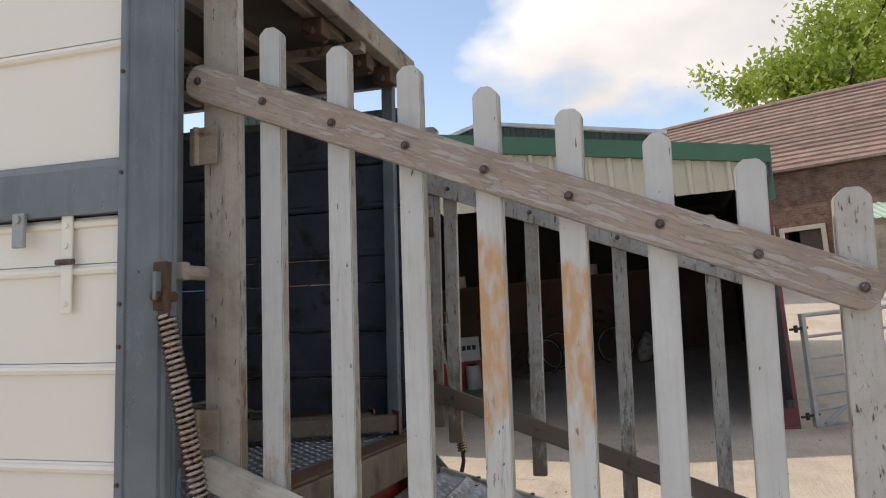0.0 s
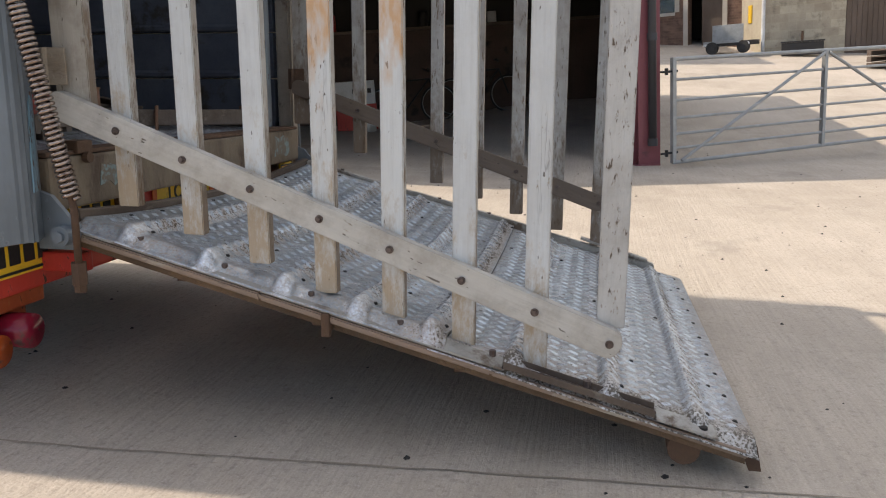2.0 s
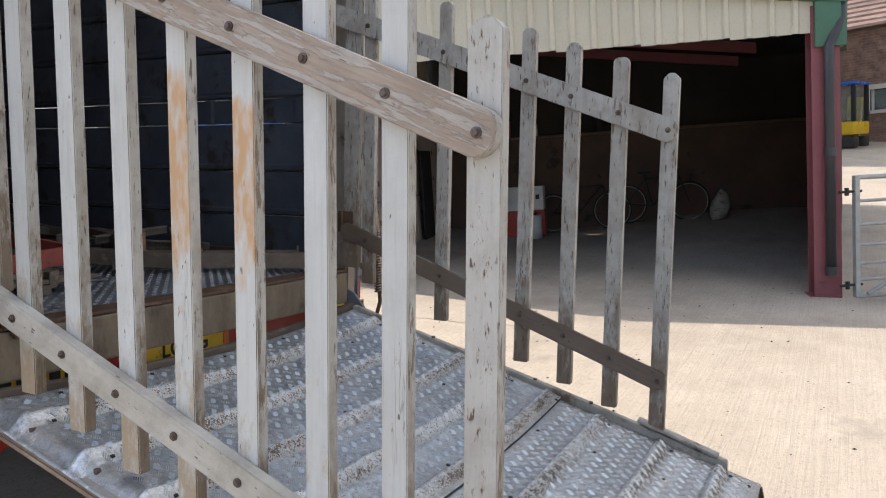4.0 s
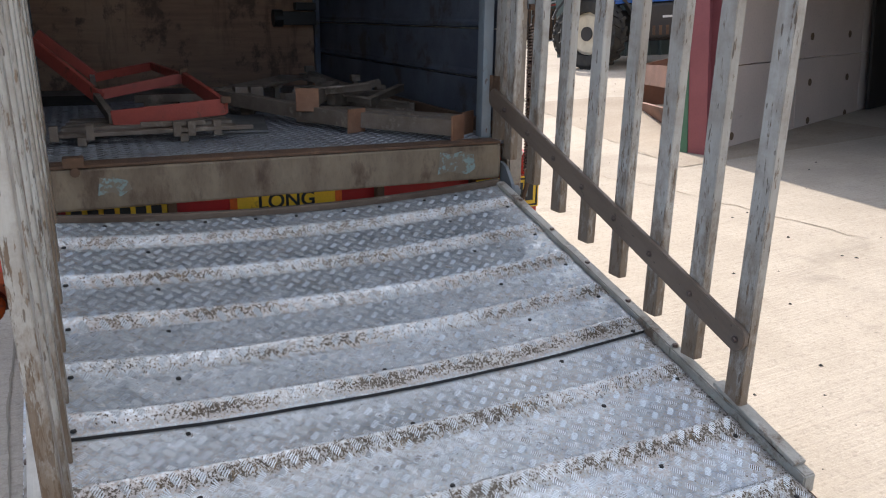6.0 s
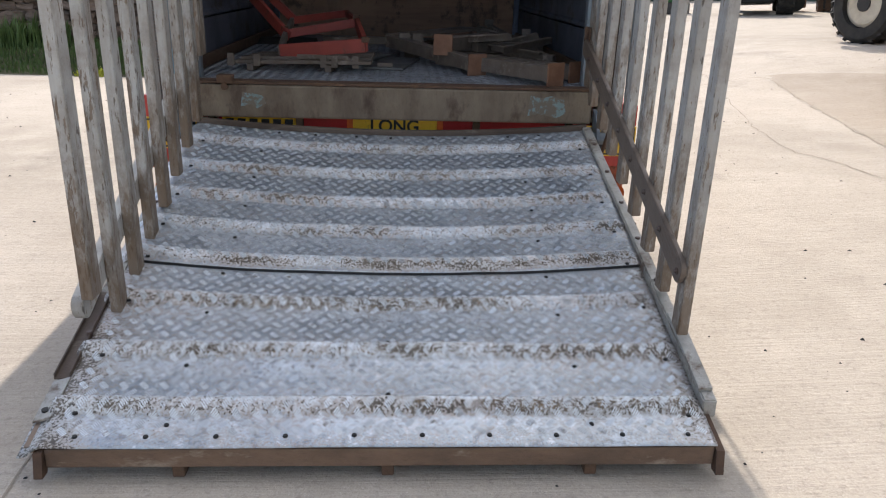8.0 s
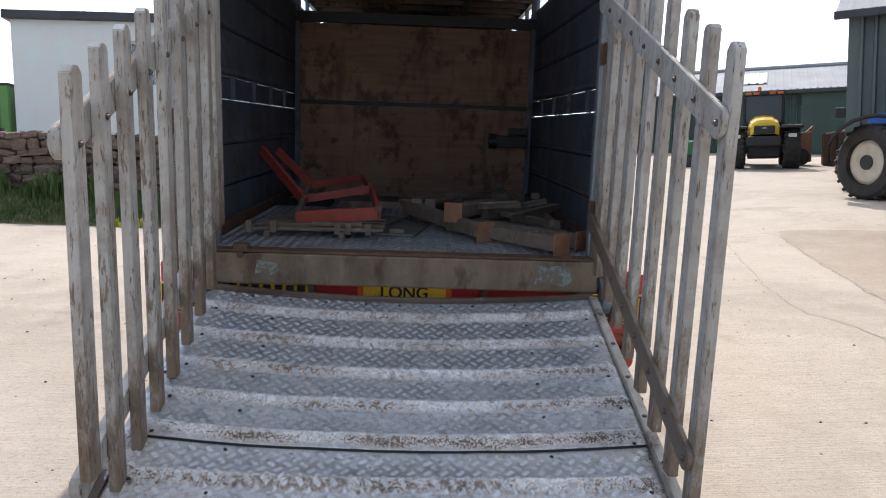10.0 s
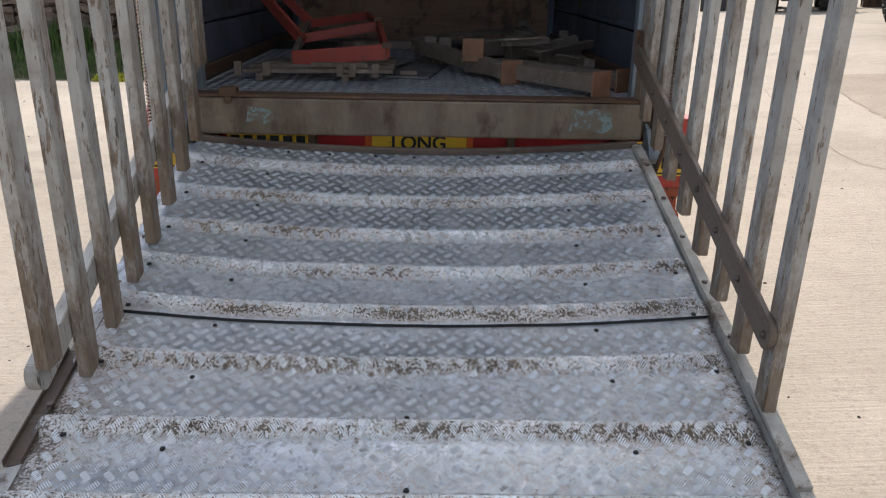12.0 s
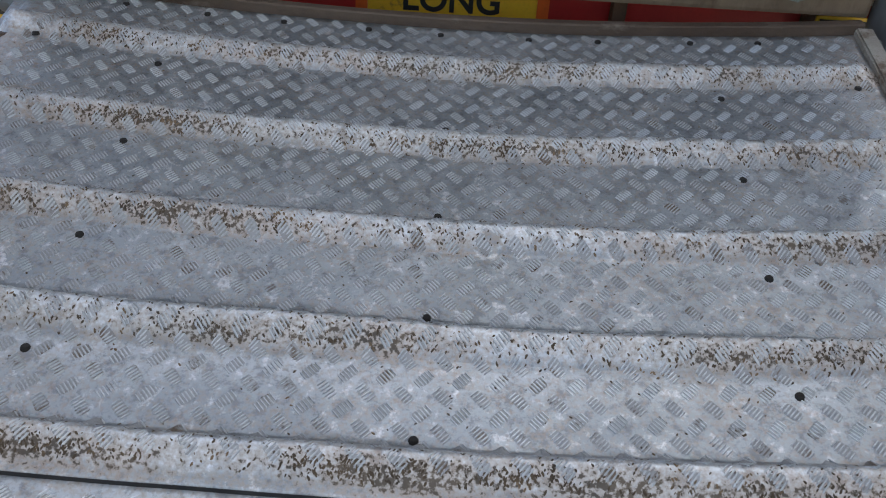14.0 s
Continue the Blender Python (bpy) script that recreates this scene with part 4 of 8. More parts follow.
def chassis():
    part("rear_beam", box(bm_new(), -1.43, 1.43, -0.03, 0.22, 0.49, 0.60, 0.012), RED_PAINT, lorry, "red painted rear chassis beam")
    part("beam_web", box(bm_new(), -1.43, 1.43, 0.052, 0.16, 0.601, 0.72, 0.008), RED_PAINT, lorry, "red painted rear chassis beam")
    for s in (-1, 1):
        part("chassis_rail", box(bm_new(), s * 0.5 - 0.05, s * 0.5 + 0.05, 0.22, 7.4, 0.52, 0.80, 0.008), RUST, lorry, "dark chassis rail")
        part("board_backing", box(bm_new(), s * 1.43, s * 1.05, -0.022, 0.05, 0.602, 0.725, 0.006), RED_PAINT, lorry, "red painted bumper end")
        part("beam_stub", box(bm_new(), s * 1.10, s * 1.04, -0.20, -0.022, 0.545, 0.615, 0.01), RED_PAINT, lorry, "chipped red end stub")
        part("side_marker", box(bm_new(), s * 1.36, s * 1.435, -0.015, 0.52, 0.73, 0.855, 0.01), RED_PAINT, lorry, "chipped red side bumper")
        part("lamp_shelf", box(bm_new(), s * 1.42, s * 1.05, 0.0, 0.20, 0.43, 0.487, 0.008), ORANGE_PAINT, lorry, "orange painted lamp bracket")
        plate = part("marker_board", box(bm_new(), s * 1.43, s * 1.03, -0.042, -0.032, 0.555, 0.735, 0.004), SIGN_YELLOW, lorry, "yellow warning board with black border")
        x0, x1 = min(s * 1.42, s * 1.04), max(s * 1.42, s * 1.04)
        for a in (0.565, 0.717):
            part("border_bar", box(bm_new(), x0, x1, -0.046, -0.0425, a, a + 0.009), BLACK, plate)
        for a in (x0, x1 - 0.009):
            part("border_bar", box(bm_new(), a, a + 0.009, -0.046, -0.0425, 0.575, 0.716), BLACK, plate)
        for k in range(5):
            a = x0 + 0.03 + 0.068 * k
            part("letter_bar", box(bm_new(), a, a + 0.05, -0.046, -0.0425, 0.595, 0.70, 0.001), BLACK, plate)
        # lamps under the beam
        bm = rod(bm_new(), (s * 1.20, -0.06, 0.36), (s * 1.20, 0.08, 0.36), 0.06, 20)
        part("tail_lamp", bm, LAMP_RED, lorry, "round red tail lamp", True)
        bm = rod(bm_new(), (s * 1.34, -0.05, 0.33), (s * 1.34, 0.08, 0.33), 0.055, 20)
        part("indicator_lamp", bm, LAMP_ORANGE, lorry, "round orange indicator lamp", True)
        part("lamp_bar", box(bm_new(), s * 1.42, s * 1.05, 0.08, 0.12, 0.28, 0.428, 0.01), ORANGE_PAINT, lorry, "orange lamp mounting plate")
    board = part("warning_board", box(bm_new(), -1.02, 1.02, 0.028, 0.048, 0.60, 0.79, 0.003), SIGN_RED, lorry, "red and yellow rear warning board")
    part("yellow_field", box(bm_new(), -0.27, 0.27, 0.024, 0.0275, 0.605, 0.785), SIGN_YELLOW, board)
    for x in (-0.28, 0.25):
        part("orange_edge", box(bm_new(), x, x + 0.035, 0.020, 0.0235, 0.605, 0.785), SIGN_ORANGE, board)
    letters("LONG", 0.105, BLACK, board, Matrix.Translation((0.0, 0.0225, 0.694)) @ pose(0, 0, 0, 90, 0, 0) @ Matrix.Diagonal((0.98, 1, 1, 1)), label="black capital letters")
    part("yellow_field", box(bm_new(), -1.0, -0.56, 0.024, 0.0275, 0.605, 0.785), SIGN_YELLOW, board)
    for k in range(6):
        a = -0.98 + 0.068 * k
        part("letter_bar", box(bm_new(), a, a + 0.046, 0.0195, 0.0235, 0.645, 0.725), BLACK, board)
    for k, x in enumerate((-1.05, -0.55, 0.48, 1.03)):
        part("board_stay", box(bm_new(), x - 0.02, x + 0.02, -0.03, 0.02, 0.66, 0.76, 0.003), RUST, lorry)
    # rear axle wheels
    for s in (-1, 1):
        w = part("wheel", rod(bm_new(), (s * 1.26, 2.6, 0.5), (s * 0.72, 2.6, 0.5), 0.5, 40), RUBBER, lorry, "worn black lorry tyre")
        part("rim", rod(bm_new(), (s * 1.27, 2.6, 0.5), (s * 1.2, 2.6, 0.5), 0.27, 28), RED_PAINT, w)
    part("axle", rod(bm_new(), (-0.8, 2.6, 0.5), (0.8, 2.6, 0.5), 0.07, 12), RUST, lorry)
    part("mudguard", box(bm_new(), -1.25, 1.25, 1.85, 1.9, 0.5, 0.9), BLACK, lorry)
    # unseen blocks, added to keep skylight off the ground under the lorry
    part("body_light_block", box(bm_new(), -1.2, 1.2, 3.4, 6.8, 0.32, 0.9, 0.04), MACHINE_DARK, lorry, "dark block added under the body to keep light out")
    part("deck_light_block", box(bm_new(), -0.95, 0.95, 0.6, 1.75, 0.42, 0.85, 0.04), MACHINE_DARK, lorry, "dark block added under the deck to keep light out")


chassis()


def side_fittings():
    """Strap hinge and hook on the near vent flap."""
    bm = box(bm_new(), -1.335, -1.326, 0.145, 0.185, 1.60, 1.90, 0.004)
    for z in (1.63, 1.80, 1.86):
        rod(bm, (-1.335, 0.165, z), (-1.341, 0.165, z), 0.009, 10)
    part("strap_hinge", bm, BODY_WHITE, lorry, "cream painted strap hinge")
    part("hinge_knuckle", rod(bm_new(), (-1.338, 0.135, 1.752), (-1.338, 0.195, 1.752), 0.009, 10), BOLT_STEEL, lorry)
    bm = box(bm_new(), -1.36, -1.346, 0.30, 0.345, 1.80, 1.905, 0.005)
    rod(bm, (-1.36, 0.322, 1.885), (-1.368, 0.322, 1.885), 0.012, 10)
    part("flap_catch", bm, GALV, lorry, "pale steel flap catch")


side_fittings()

# ---- ramp ----
RT, RB = (-0.17, 0.728), (-2.40, 0.137)
RSL = (RB[1] - RT[1]) / (RB[0] - RT[0])
RIBS = (-0.365, -0.64, -0.91, -1.163, -1.404, -1.672, -1.975, -2.243)


def ramp_z(x, y):
    sag = 0.05 * (1 - (x / 1.06) ** 2) * smooth01((y + 2.1) / 0.7)
    return RT[1] + (y - RT[0]) * RSL - sag


ramp = thing("loading_ramp", "galvanised chequer-plate loading ramp with raised ribs, lowered to the concrete", "ramp", at=(0, -2.4, 0.0))


def rib_lift(y, r):
    """Pressed rib: a rounded crest, a short upper side and a long lower side that faces down the ramp."""
    d = y - r
    if -0.056 < d <= -0.008:
        return 0.03 * math.sin(math.pi / 2 * (d + 0.056) / 0.048)
    if -0.008 < d < 0.026:
        return 0.03 * (1 - smooth01((d + 0.008) / 0.034))
    return 0.0


def ramp_top(x, y):
    """Height of the ramp's plating, with sag, ribs and dents."""
    lift = 0.017 if y > -1.4715 else 0.0
    v = ramp_z(x, y) + lift + smooth01(((1.137 if x < 0 else 1.072) - abs(x)) / 0.05) * sum(rib_lift(y + 0.006 * noise.noise(V(x * 2.4, r * 9, 1)), r) for r in RIBS)
    v -= 0.034 * smooth01((-1.072 - x) / 0.06)
    return v + 0.003 * noise.noise(V(x * 2.2, y * 2.2, 4.0)) + 0.0015 * noise.noise(V(x * 7, y * 7, 2.0))


def dirtiness(x, y):
    """Mud that gathers under each crest and in the side corners, in uneven stretches."""
    below = max((smooth01(1 - abs(y - r + 0.036) / 0.042) for r in RIBS))
    below *= smooth01((x + 1.04) / 0.16)
    side = smooth01((abs(x) - 0.88) / 0.2) * ((0.3 if x < 0 else 0.25) + 0.5 * smooth01((-1.0 - y) / 0.9))
    run = 0.45 + 0.55 * smooth01((noise.noise(V(x * 2.6, y * 6, 7)) + 0.3) / 0.5)
    low = 0.22 * smooth01((-1.1 - y) / 0.7)
    return min(1.0, below * run + side + low)


def tread_wear_light(x, y):
    """Trodden zinc plus painted light: crests and their lower faces most, and lower bays."""
    crest = max((smooth01((y - r + 0.056) / 0.016) * smooth01((r + 0.014 - y) / 0.008) for r in RIBS))
    foot = max((smooth01((r - 0.06 - y) / 0.01) * smooth01((y - r + 0.2) / 0.12) for r in RIBS)) * (0.35 + 0.65 * smooth01((-0.75 - y) / 0.6))
    return min(1.0, 0.78 * crest + 0.42 * foot + 0.2 * smooth01((-1.3 - y) / 0.6))


def ramp_sheet(y0, y1):
    bm = bm_new()
    ys = sorted({round(y0 + (y1 - y0) * k / 70, 4) for k in range(71)} | {round(r + d, 4) for r in RIBS for d in (-0.064, -0.056, -0.045, -0.035, -0.025, -0.016, -0.008, 0, 0.006, 0.012, 0.019, 0.026) if y0 <= r + d <= y1})
    xs = [-1.145 + 2.213 * k / 154 for k in range(155)]
    low = 0.0 if y1 > -1.0 else 0.003
    layer = bm.verts.layers.float.new("dirt")
    bright = bm.verts.layers.float.new("wear_light")
    top = []
    for y in ys:
        row = []
        for x in xs:
            v = bm.verts.new((x, y, ramp_top(x, y) if y1 > -1.0 else ramp_top(x, min(y, -1.472)) + (y - min(y, -1.472)) * RSL))
            v[layer] = dirtiness(x, y)
            v[bright] = tread_wear_light(x, y)
            row.append(v)
        top.append(row)
    for a, b in zip(top, top[1:]):
        for i in range(len(xs) - 1):
            bm.faces.new((a[i], a[i + 1], b[i + 1], b[i]))
    edge = [e for e in bm.edges if e.is_boundary]
    ret = bmesh.ops.extrude_edge_only(bm, edges=edge)
    bmesh.ops.translate(bm, verts=[g for g in ret["geom"] if isinstance(g, bmesh.types.BMVert)], vec=(0, 0, -0.004))
    return bm


def tread_bars(name, x0, x1, y0, y1, height, cell, parent, material, label, tall=0.0026, packed=0.0):
    """The raised bars of the chequer plate: six short bars side by side, turned a quarter from group to group."""
    off = OFF[root(parent)]
    verts, faces, slots = [], [], []
    rng = random.Random(int(cell * 1e5))
    r = 0.70711
    n = int((x1 - x0 + y1 - y0) / cell) + 2
    half, wide, gap = 0.265 * cell, 0.04 * cell, 0.135 * cell
    for i in range(-n, n):
        for j in range(-n, n):
            cx, cy = x0 + (i + j) * cell * r, y0 + (i - j) * cell * r
            if not (x0 + 0.012 < cx < x1 - 0.012 and y0 + 0.012 < cy < y1 - 0.012):
                continue
            d = V(r, r, 0) if (i + j) % 2 else V(r, -r, 0)
            q = V(-d.y, d.x, 0)
            # pads between the bars: packed grime, with the gaps' shade in their colour
            if packed and rng.random() < packed:
                b = len(verts)
                for f, w in ((-0.9, -2), (-0.45, -2.8), (0.45, -2.8), (0.9, -2), (0.9, 2), (0.45, 2.8), (-0.45, 2.8), (-0.9, 2)):
                    p = V(cx, cy, 0) + d * (half * f * rng.uniform(0.75, 1.05)) + q * (gap * w * rng.uniform(0.75, 1.0))
                    verts.append((p.x - off.x, p.y - off.y, height(p.x, p.y) + 0.0006 - off.z))
                faces.append(tuple(range(b, b + 8)) if d.cross(q).z > 0 else tuple(range(b + 7, b - 1, -1)))
                slots.append(1)
            for k in (-2.5, -1.5, -0.5, 0.5, 1.5, 2.5):
                c = V(cx, cy, 0) + q * (k * gap)
                h = half * (1.0 if abs(k) < 2 else 0.84)
                b = len(verts)
                for f, w, up in ((-1, 0, 0), (-0.62, 1, 0), (-0.62, 0.45, 1), (-0.62, -0.45, 1), (-0.62, -1, 0), (0.62, 1, 0), (0.62, 0.45, 1), (0.62, -0.45, 1), (0.62, -1, 0), (1, 0, 0)):
                    p = c + d * (h * f) + q * (wide * w)
                    verts.append((p.x - off.x, p.y - off.y, height(p.x, p.y) - 0.0004 + tall * up - off.z))
                for u in range(3):
                    faces += [(b, b + u + 2, b + u + 1), (b + u + 1, b + u + 2, b + u + 6, b + u + 5), (b + 9, b + u + 5, b + u + 6)]
                slots += [0] * 9
    me = bpy.data.meshes.new(name)
    me.from_pydata(verts, [], faces)
    me.materials.append(material)
    me.materials.append(BAR_GAP_DARK)
    me.polygons.foreach_set("material_index", slots)
    o = new(name, me)
    o.parent = parent
    return tagged(o, label, kind="stuff")


up = part("tread_sheet", ramp_sheet(-1.471, -0.205), TREAD, ramp, "upper galvanised chequer sheet, sagging and dirty", True)
dn = part("tread_sheet", ramp_sheet(-2.43, -1.42), TREAD, ramp, "lower galvanised chequer sheet, scuffed bright", True)
tread_bars("tread_pattern", -1.2, 1.2, 0.01, 2.6, lambda x, y: DECK, 0.044, deck_plate[0], DECK_BAR, "raised worn chequer bars")
tread_bars("tread_pattern", -1.06, 1.06, -1.455, -0.21, ramp_top, 0.047, up, TREAD_BAR, "raised worn chequer bars", packed=0.85)
tread_bars("tread_pattern", -1.06, 1.06, -2.40, -1.474, ramp_top, 0.047, dn, TREAD_BAR_LOW, "raised chequer bars scuffed bright", packed=0.6)


def caked_mud():
    """Dung caked between the bars in small lumps, thickest below the ribs and along the sides."""
    rng = random.Random(77)
    verts, faces = [], []
    off = OFF[ramp]
    for _ in range(52000):
        x = rng.uniform(-0.96, 1.04)
        if rng.random() < 0.82:
            y = rng.choice(RIBS) - 0.03 + rng.gauss(0, 0.017)
        else:
            y = rng.uniform(-2.38, -0.24)
        if not (-2.39 < y < -0.24) or abs(y + 1.471) < 0.02:
            continue
        want = dirtiness(x, y) * (0.40 + 0.7 * noise.noise(V(x * 4, y * 9, 3)) + 0.55 * noise.noise(V(x * 17, y * 20, 5)))
        if max(want, 0.27) < rng.uniform(0.18, 0.95):
            continue
        a, r = rng.choice((0.785, -0.785)) + rng.uniform(-0.3, 0.3), rng.uniform(0.0012, 0.0038)
        b = len(verts)
        for k in range(7):
            q = 6.283 * k / 7 + rng.uniform(-0.25, 0.25)
            u, v = r * rng.uniform(0.8, 1.3) * math.cos(q), 0.55 * r * rng.uniform(0.7, 1.3) * math.sin(q)
            px, py = x + u * math.cos(a) - v * math.sin(a), y + u * math.sin(a) + v * math.cos(a)
            verts.append((px - off.x, py - off.y, ramp_top(px, py) + 0.0004 - off.z))
        verts.append((x - off.x, y - off.y, ramp_top(x, y) + 0.002 - off.z))
        faces += [(b + k, b + (k + 1) % 7, b + 7) for k in range(7)]
    me = bpy.data.meshes.new("caked_mud")
    me.from_pydata(verts, [], faces)
    me.materials.append(CAKED)
    o = new("caked_mud", me)
    o.parent = ramp
    tagged(o, "dark dried dung caked between the treads", kind="stuff")


caked_mud()


def seam_shadow():
    """Black strip that stands for the shadow under the upper sheet's free edge."""
    bm = bm_new()
    rows = []
    for k in range(73):
        x = -1.06 + 2.12 * k / 72
        z = ramp_top(x, -1.4725)
        rows.append([bm.verts.new((x, y, z + h)) for y, h in ((-1.4695, 0.0), (-1.4695, 0.0125), (-1.44, 0.0125))])
    for a, b in zip(rows, rows[1:]):
        for i in (0, 1):
            bm.faces.new((a[i], b[i], b[i + 1], a[i + 1]))
    part("seam_shadow", bm, BLACK, ramp, "black strip for the shadow in the sheet seam")


seam_shadow()


def ramp_frame():
    for s in (-1, 1):
        x0, x1 = s * 1.066, s * 1.115
        # edge angle in three lengths: raised beside the far gate, a low board under the plate's lip beside the near one
        for ya, yb, h in ((-0.20, -0.86, 0.036), (-0.86, -1.62, 0.04), (-1.62, -2.28, 0.036)):
            low = 0.03
            if s < 0:
                h, low, x0, x1 = -0.026 if yb > -1.7 else -0.029, 0.05, -1.10, -1.141
                yb = yb if yb > -2.0 else -2.40
            za, zb = ramp_z(1.06, ya), ramp_z(1.06, yb)
            pts = [(x0, ya, za - low), (x0, ya, za + h), (x0, yb, zb + h), (x0, yb, zb - low)]
            bm = prism(bm_new(), pts, (x1 - x0, 0, 0))
            bmesh.ops.bevel(bm, geom=bm.edges[:], offset=0.005, segments=2, affect="EDGES")
            part("edge_angle", bm, EDGE_STEEL if s > 0 else EDGE_TIMBER, ramp, "scraped steel ramp edge" if s > 0 else "worn brown timber along the ramp edge")
        if s < 0:
            def along(y, h):
                return ramp_z(1.06, y) + h
            for ya, yb in ((-0.215, -0.86), (-0.865, -1.655), (-2.13, -2.31)):
                bm = prism(bm_new(), [(-1.083, ya, along(ya, -0.004)), (-1.083, ya, along(ya, 0.003)), (-1.083, yb, along(yb, 0.003)), (-1.083, yb, along(yb, -0.004))], (-0.058, 0, 0))
                for v in bm.verts:
                    if v.co.x < -1.13:
                        v.co.z -= 0.016
                part("edge_strip", bm, EDGE_STEEL, ramp, "pale scraped steel edge strip")
            bm = bm_new()
            for xa, xb, h0, h1 in ((-1.085, -1.141, -0.012, -0.006), (-1.085, -1.089, -0.006, 0.014), (-1.137, -1.141, -0.006, 0.010)):
                prism(bm, [(xa, -1.66, along(-1.66, h0)), (xa, -1.66, along(-1.66, h1)), (xa, -2.125, along(-2.125, h1)), (xa, -2.125, along(-2.125, h0))], (xb - xa, 0, 0))
            part("edge_channel", bm, HINGE_STEEL, ramp, "open rusty channel along the ramp edge")
            part("strip_hole", rod(bm_new(), (-1.112, -2.27, along(-2.27, -0.009)), (-1.112, -2.27, along(-2.27, -0.001)), 0.014, 10), DARK_STUD, ramp)
        za, zb = ramp_z(1.06, -0.2), ramp_z(1.06, -2.42)
        lo = 0.035 if s > 0 else 0.052
        bm = prism(bm_new(), [(s * 1.07, -0.20, za - lo), (s * 1.07, -2.40, zb - lo), (s * 1.07, -2.40, zb - lo - 0.024), (s * 1.07, -0.20, za - lo - 0.030)], (s * 0.033, 0, 0))
        part("side_runner", bm, MUD_WOOD, ramp, "brown muddy ramp side member")
        for y in (-0.42, -0.72, -1.02, -1.32, -1.62, -1.92):
            part("edge_bolt", rod(bm_new(), (s * 1.09, y, ramp_z(1.06, y) + (0.036 if s > 0 else -0.01)), (s * 1.09, y, ramp_z(1.06, y) + (0.047 if s > 0 else 0.018)), 0.011, 8), BOLT_STEEL, ramp)
        if s > 0:
            bm = beam(bm_new(), (s * 1.085, -1.86, ramp_z(1.06, -1.86) + 0.06), (s * 1.085, -2.24, ramp_z(1.06, -2.24) + 0.044), 0.05, 0.016, bevel=0.004)
            part("loose_strip", bm, EDGE_STEEL, ramp, "thin bent steel strip on the ramp edge")
        bm = prism(bm_new(), [(s * 1.065, -2.27, 0.155), (s * 1.065, -2.38, 0.126), (s * 1.065, -2.435, 0.11), (s * 1.065, -2.452, 0.03), (s * 1.065, -2.415, 0.03), (s * 1.065, -2.395, 0.085), (s * 1.065, -2.27, 0.11)], (s * 0.027, 0, 0))
        part("foot_bracket", bm, RUST, ramp, "rusty foot bracket resting on the concrete")
        part("roller", rod(bm_new(), (s * 1.03, -2.22, 0.085), (s * 1.10, -2.22, 0.085), 0.05, 16), RUST, ramp)
        part("under_lug", box(bm_new(), s * 1.12, s * 1.15, -1.10, -1.07, ramp_z(1.06, -1.08) - 0.10, ramp_z(1.06, -1.08) - 0.02, 0.006), RUST, ramp)
    bm = beam(bm_new(), (-1.062, -2.412, 0.086), (1.062, -2.412, 0.086), 0.028, 0.066, bevel=0.006)
    part("toe_board", bm, TOE_WOOD, ramp, "dark brown ramp toe edge")
    bm = bm_new()
    rows = []
    for k in range(37):
        x = -1.09 + 2.18 * k / 36
        z = ramp_z(x, -0.19)
        rows.append([bm.verts.new((x, y, z + h)) for y, h in ((-0.198, -0.03), (-0.200, 0.036), (-0.196, 0.040), (-0.168, 0.041), (-0.164, 0.037), (-0.165, -0.03))])
    for a, b in zip(rows, rows[1:]):
        for i in range(6):
            bm.faces.new((a[i], b[i], b[(i + 1) % 6], a[(i + 1) % 6]))
    bm.faces.new(rows[0])
    bm.faces.new(rows[-1])
    bmesh.ops.recalc_face_normals(bm, faces=bm.faces[:])
    part("hinge_beam", bm, HINGE_STEEL, ramp, "rusty curved ramp hinge beam")
    for y in (-0.5, -1.0, -1.5, -2.0):
        part("cross_member", beam(bm_new(), (-0.97, y, ramp_z(1.06, y) - (0.115 if y > -1.9 else 0.065)), (0.97, y, ramp_z(1.06, y) - (0.115 if y > -1.9 else 0.065)), 0.05, 0.05), RUST, ramp)
    for x in (-0.66, 0.0, 0.66):
        part("toe_foot", box(bm_new(), x - 0.02, x + 0.02, -2.42, -2.37, 0.012, 0.065, 0.006), RUST, ramp)


ramp_frame()


def ramp_studs():
    """Dark rivet heads along the seams, staggered from bay to bay."""
    first = None
    rows = []
    for k, r in enumerate(RIBS):
        xs = (-0.70, 0.0, 0.665)
        for i, x in enumerate(xs):
            rows.append((x + 0.01 * math.sin(7 * k + i), r - 0.095 if i != 1 else r + 0.035))
        rows.append((-1.01, r - 0.05))
        rows.append((1.01, r - 0.06))
    for i in range(10):
        rows.append((-0.98 + 0.218 * i, -2.385))
    for i in range(9):
        rows.append((-0.85 + 0.21 * i + 0.02 * math.sin(i * 3), -0.235))
    for x, y in rows:
        if y < -2.4:
            continue
        z = ramp_top(x, y)
        if first is None:
            bm = rod(bm_new(), (0, -2.4, -0.003), (0, -2.4, 0.004), 0.0105, 10, 0.007)
            first = part("rivet", bm, DARK_STUD, ramp)
            first.matrix_basis = Matrix.Translation((x, y + 2.4, z))
        else:
            again(first, Matrix.Translation((x, y + 2.4, z)))


ramp_studs()


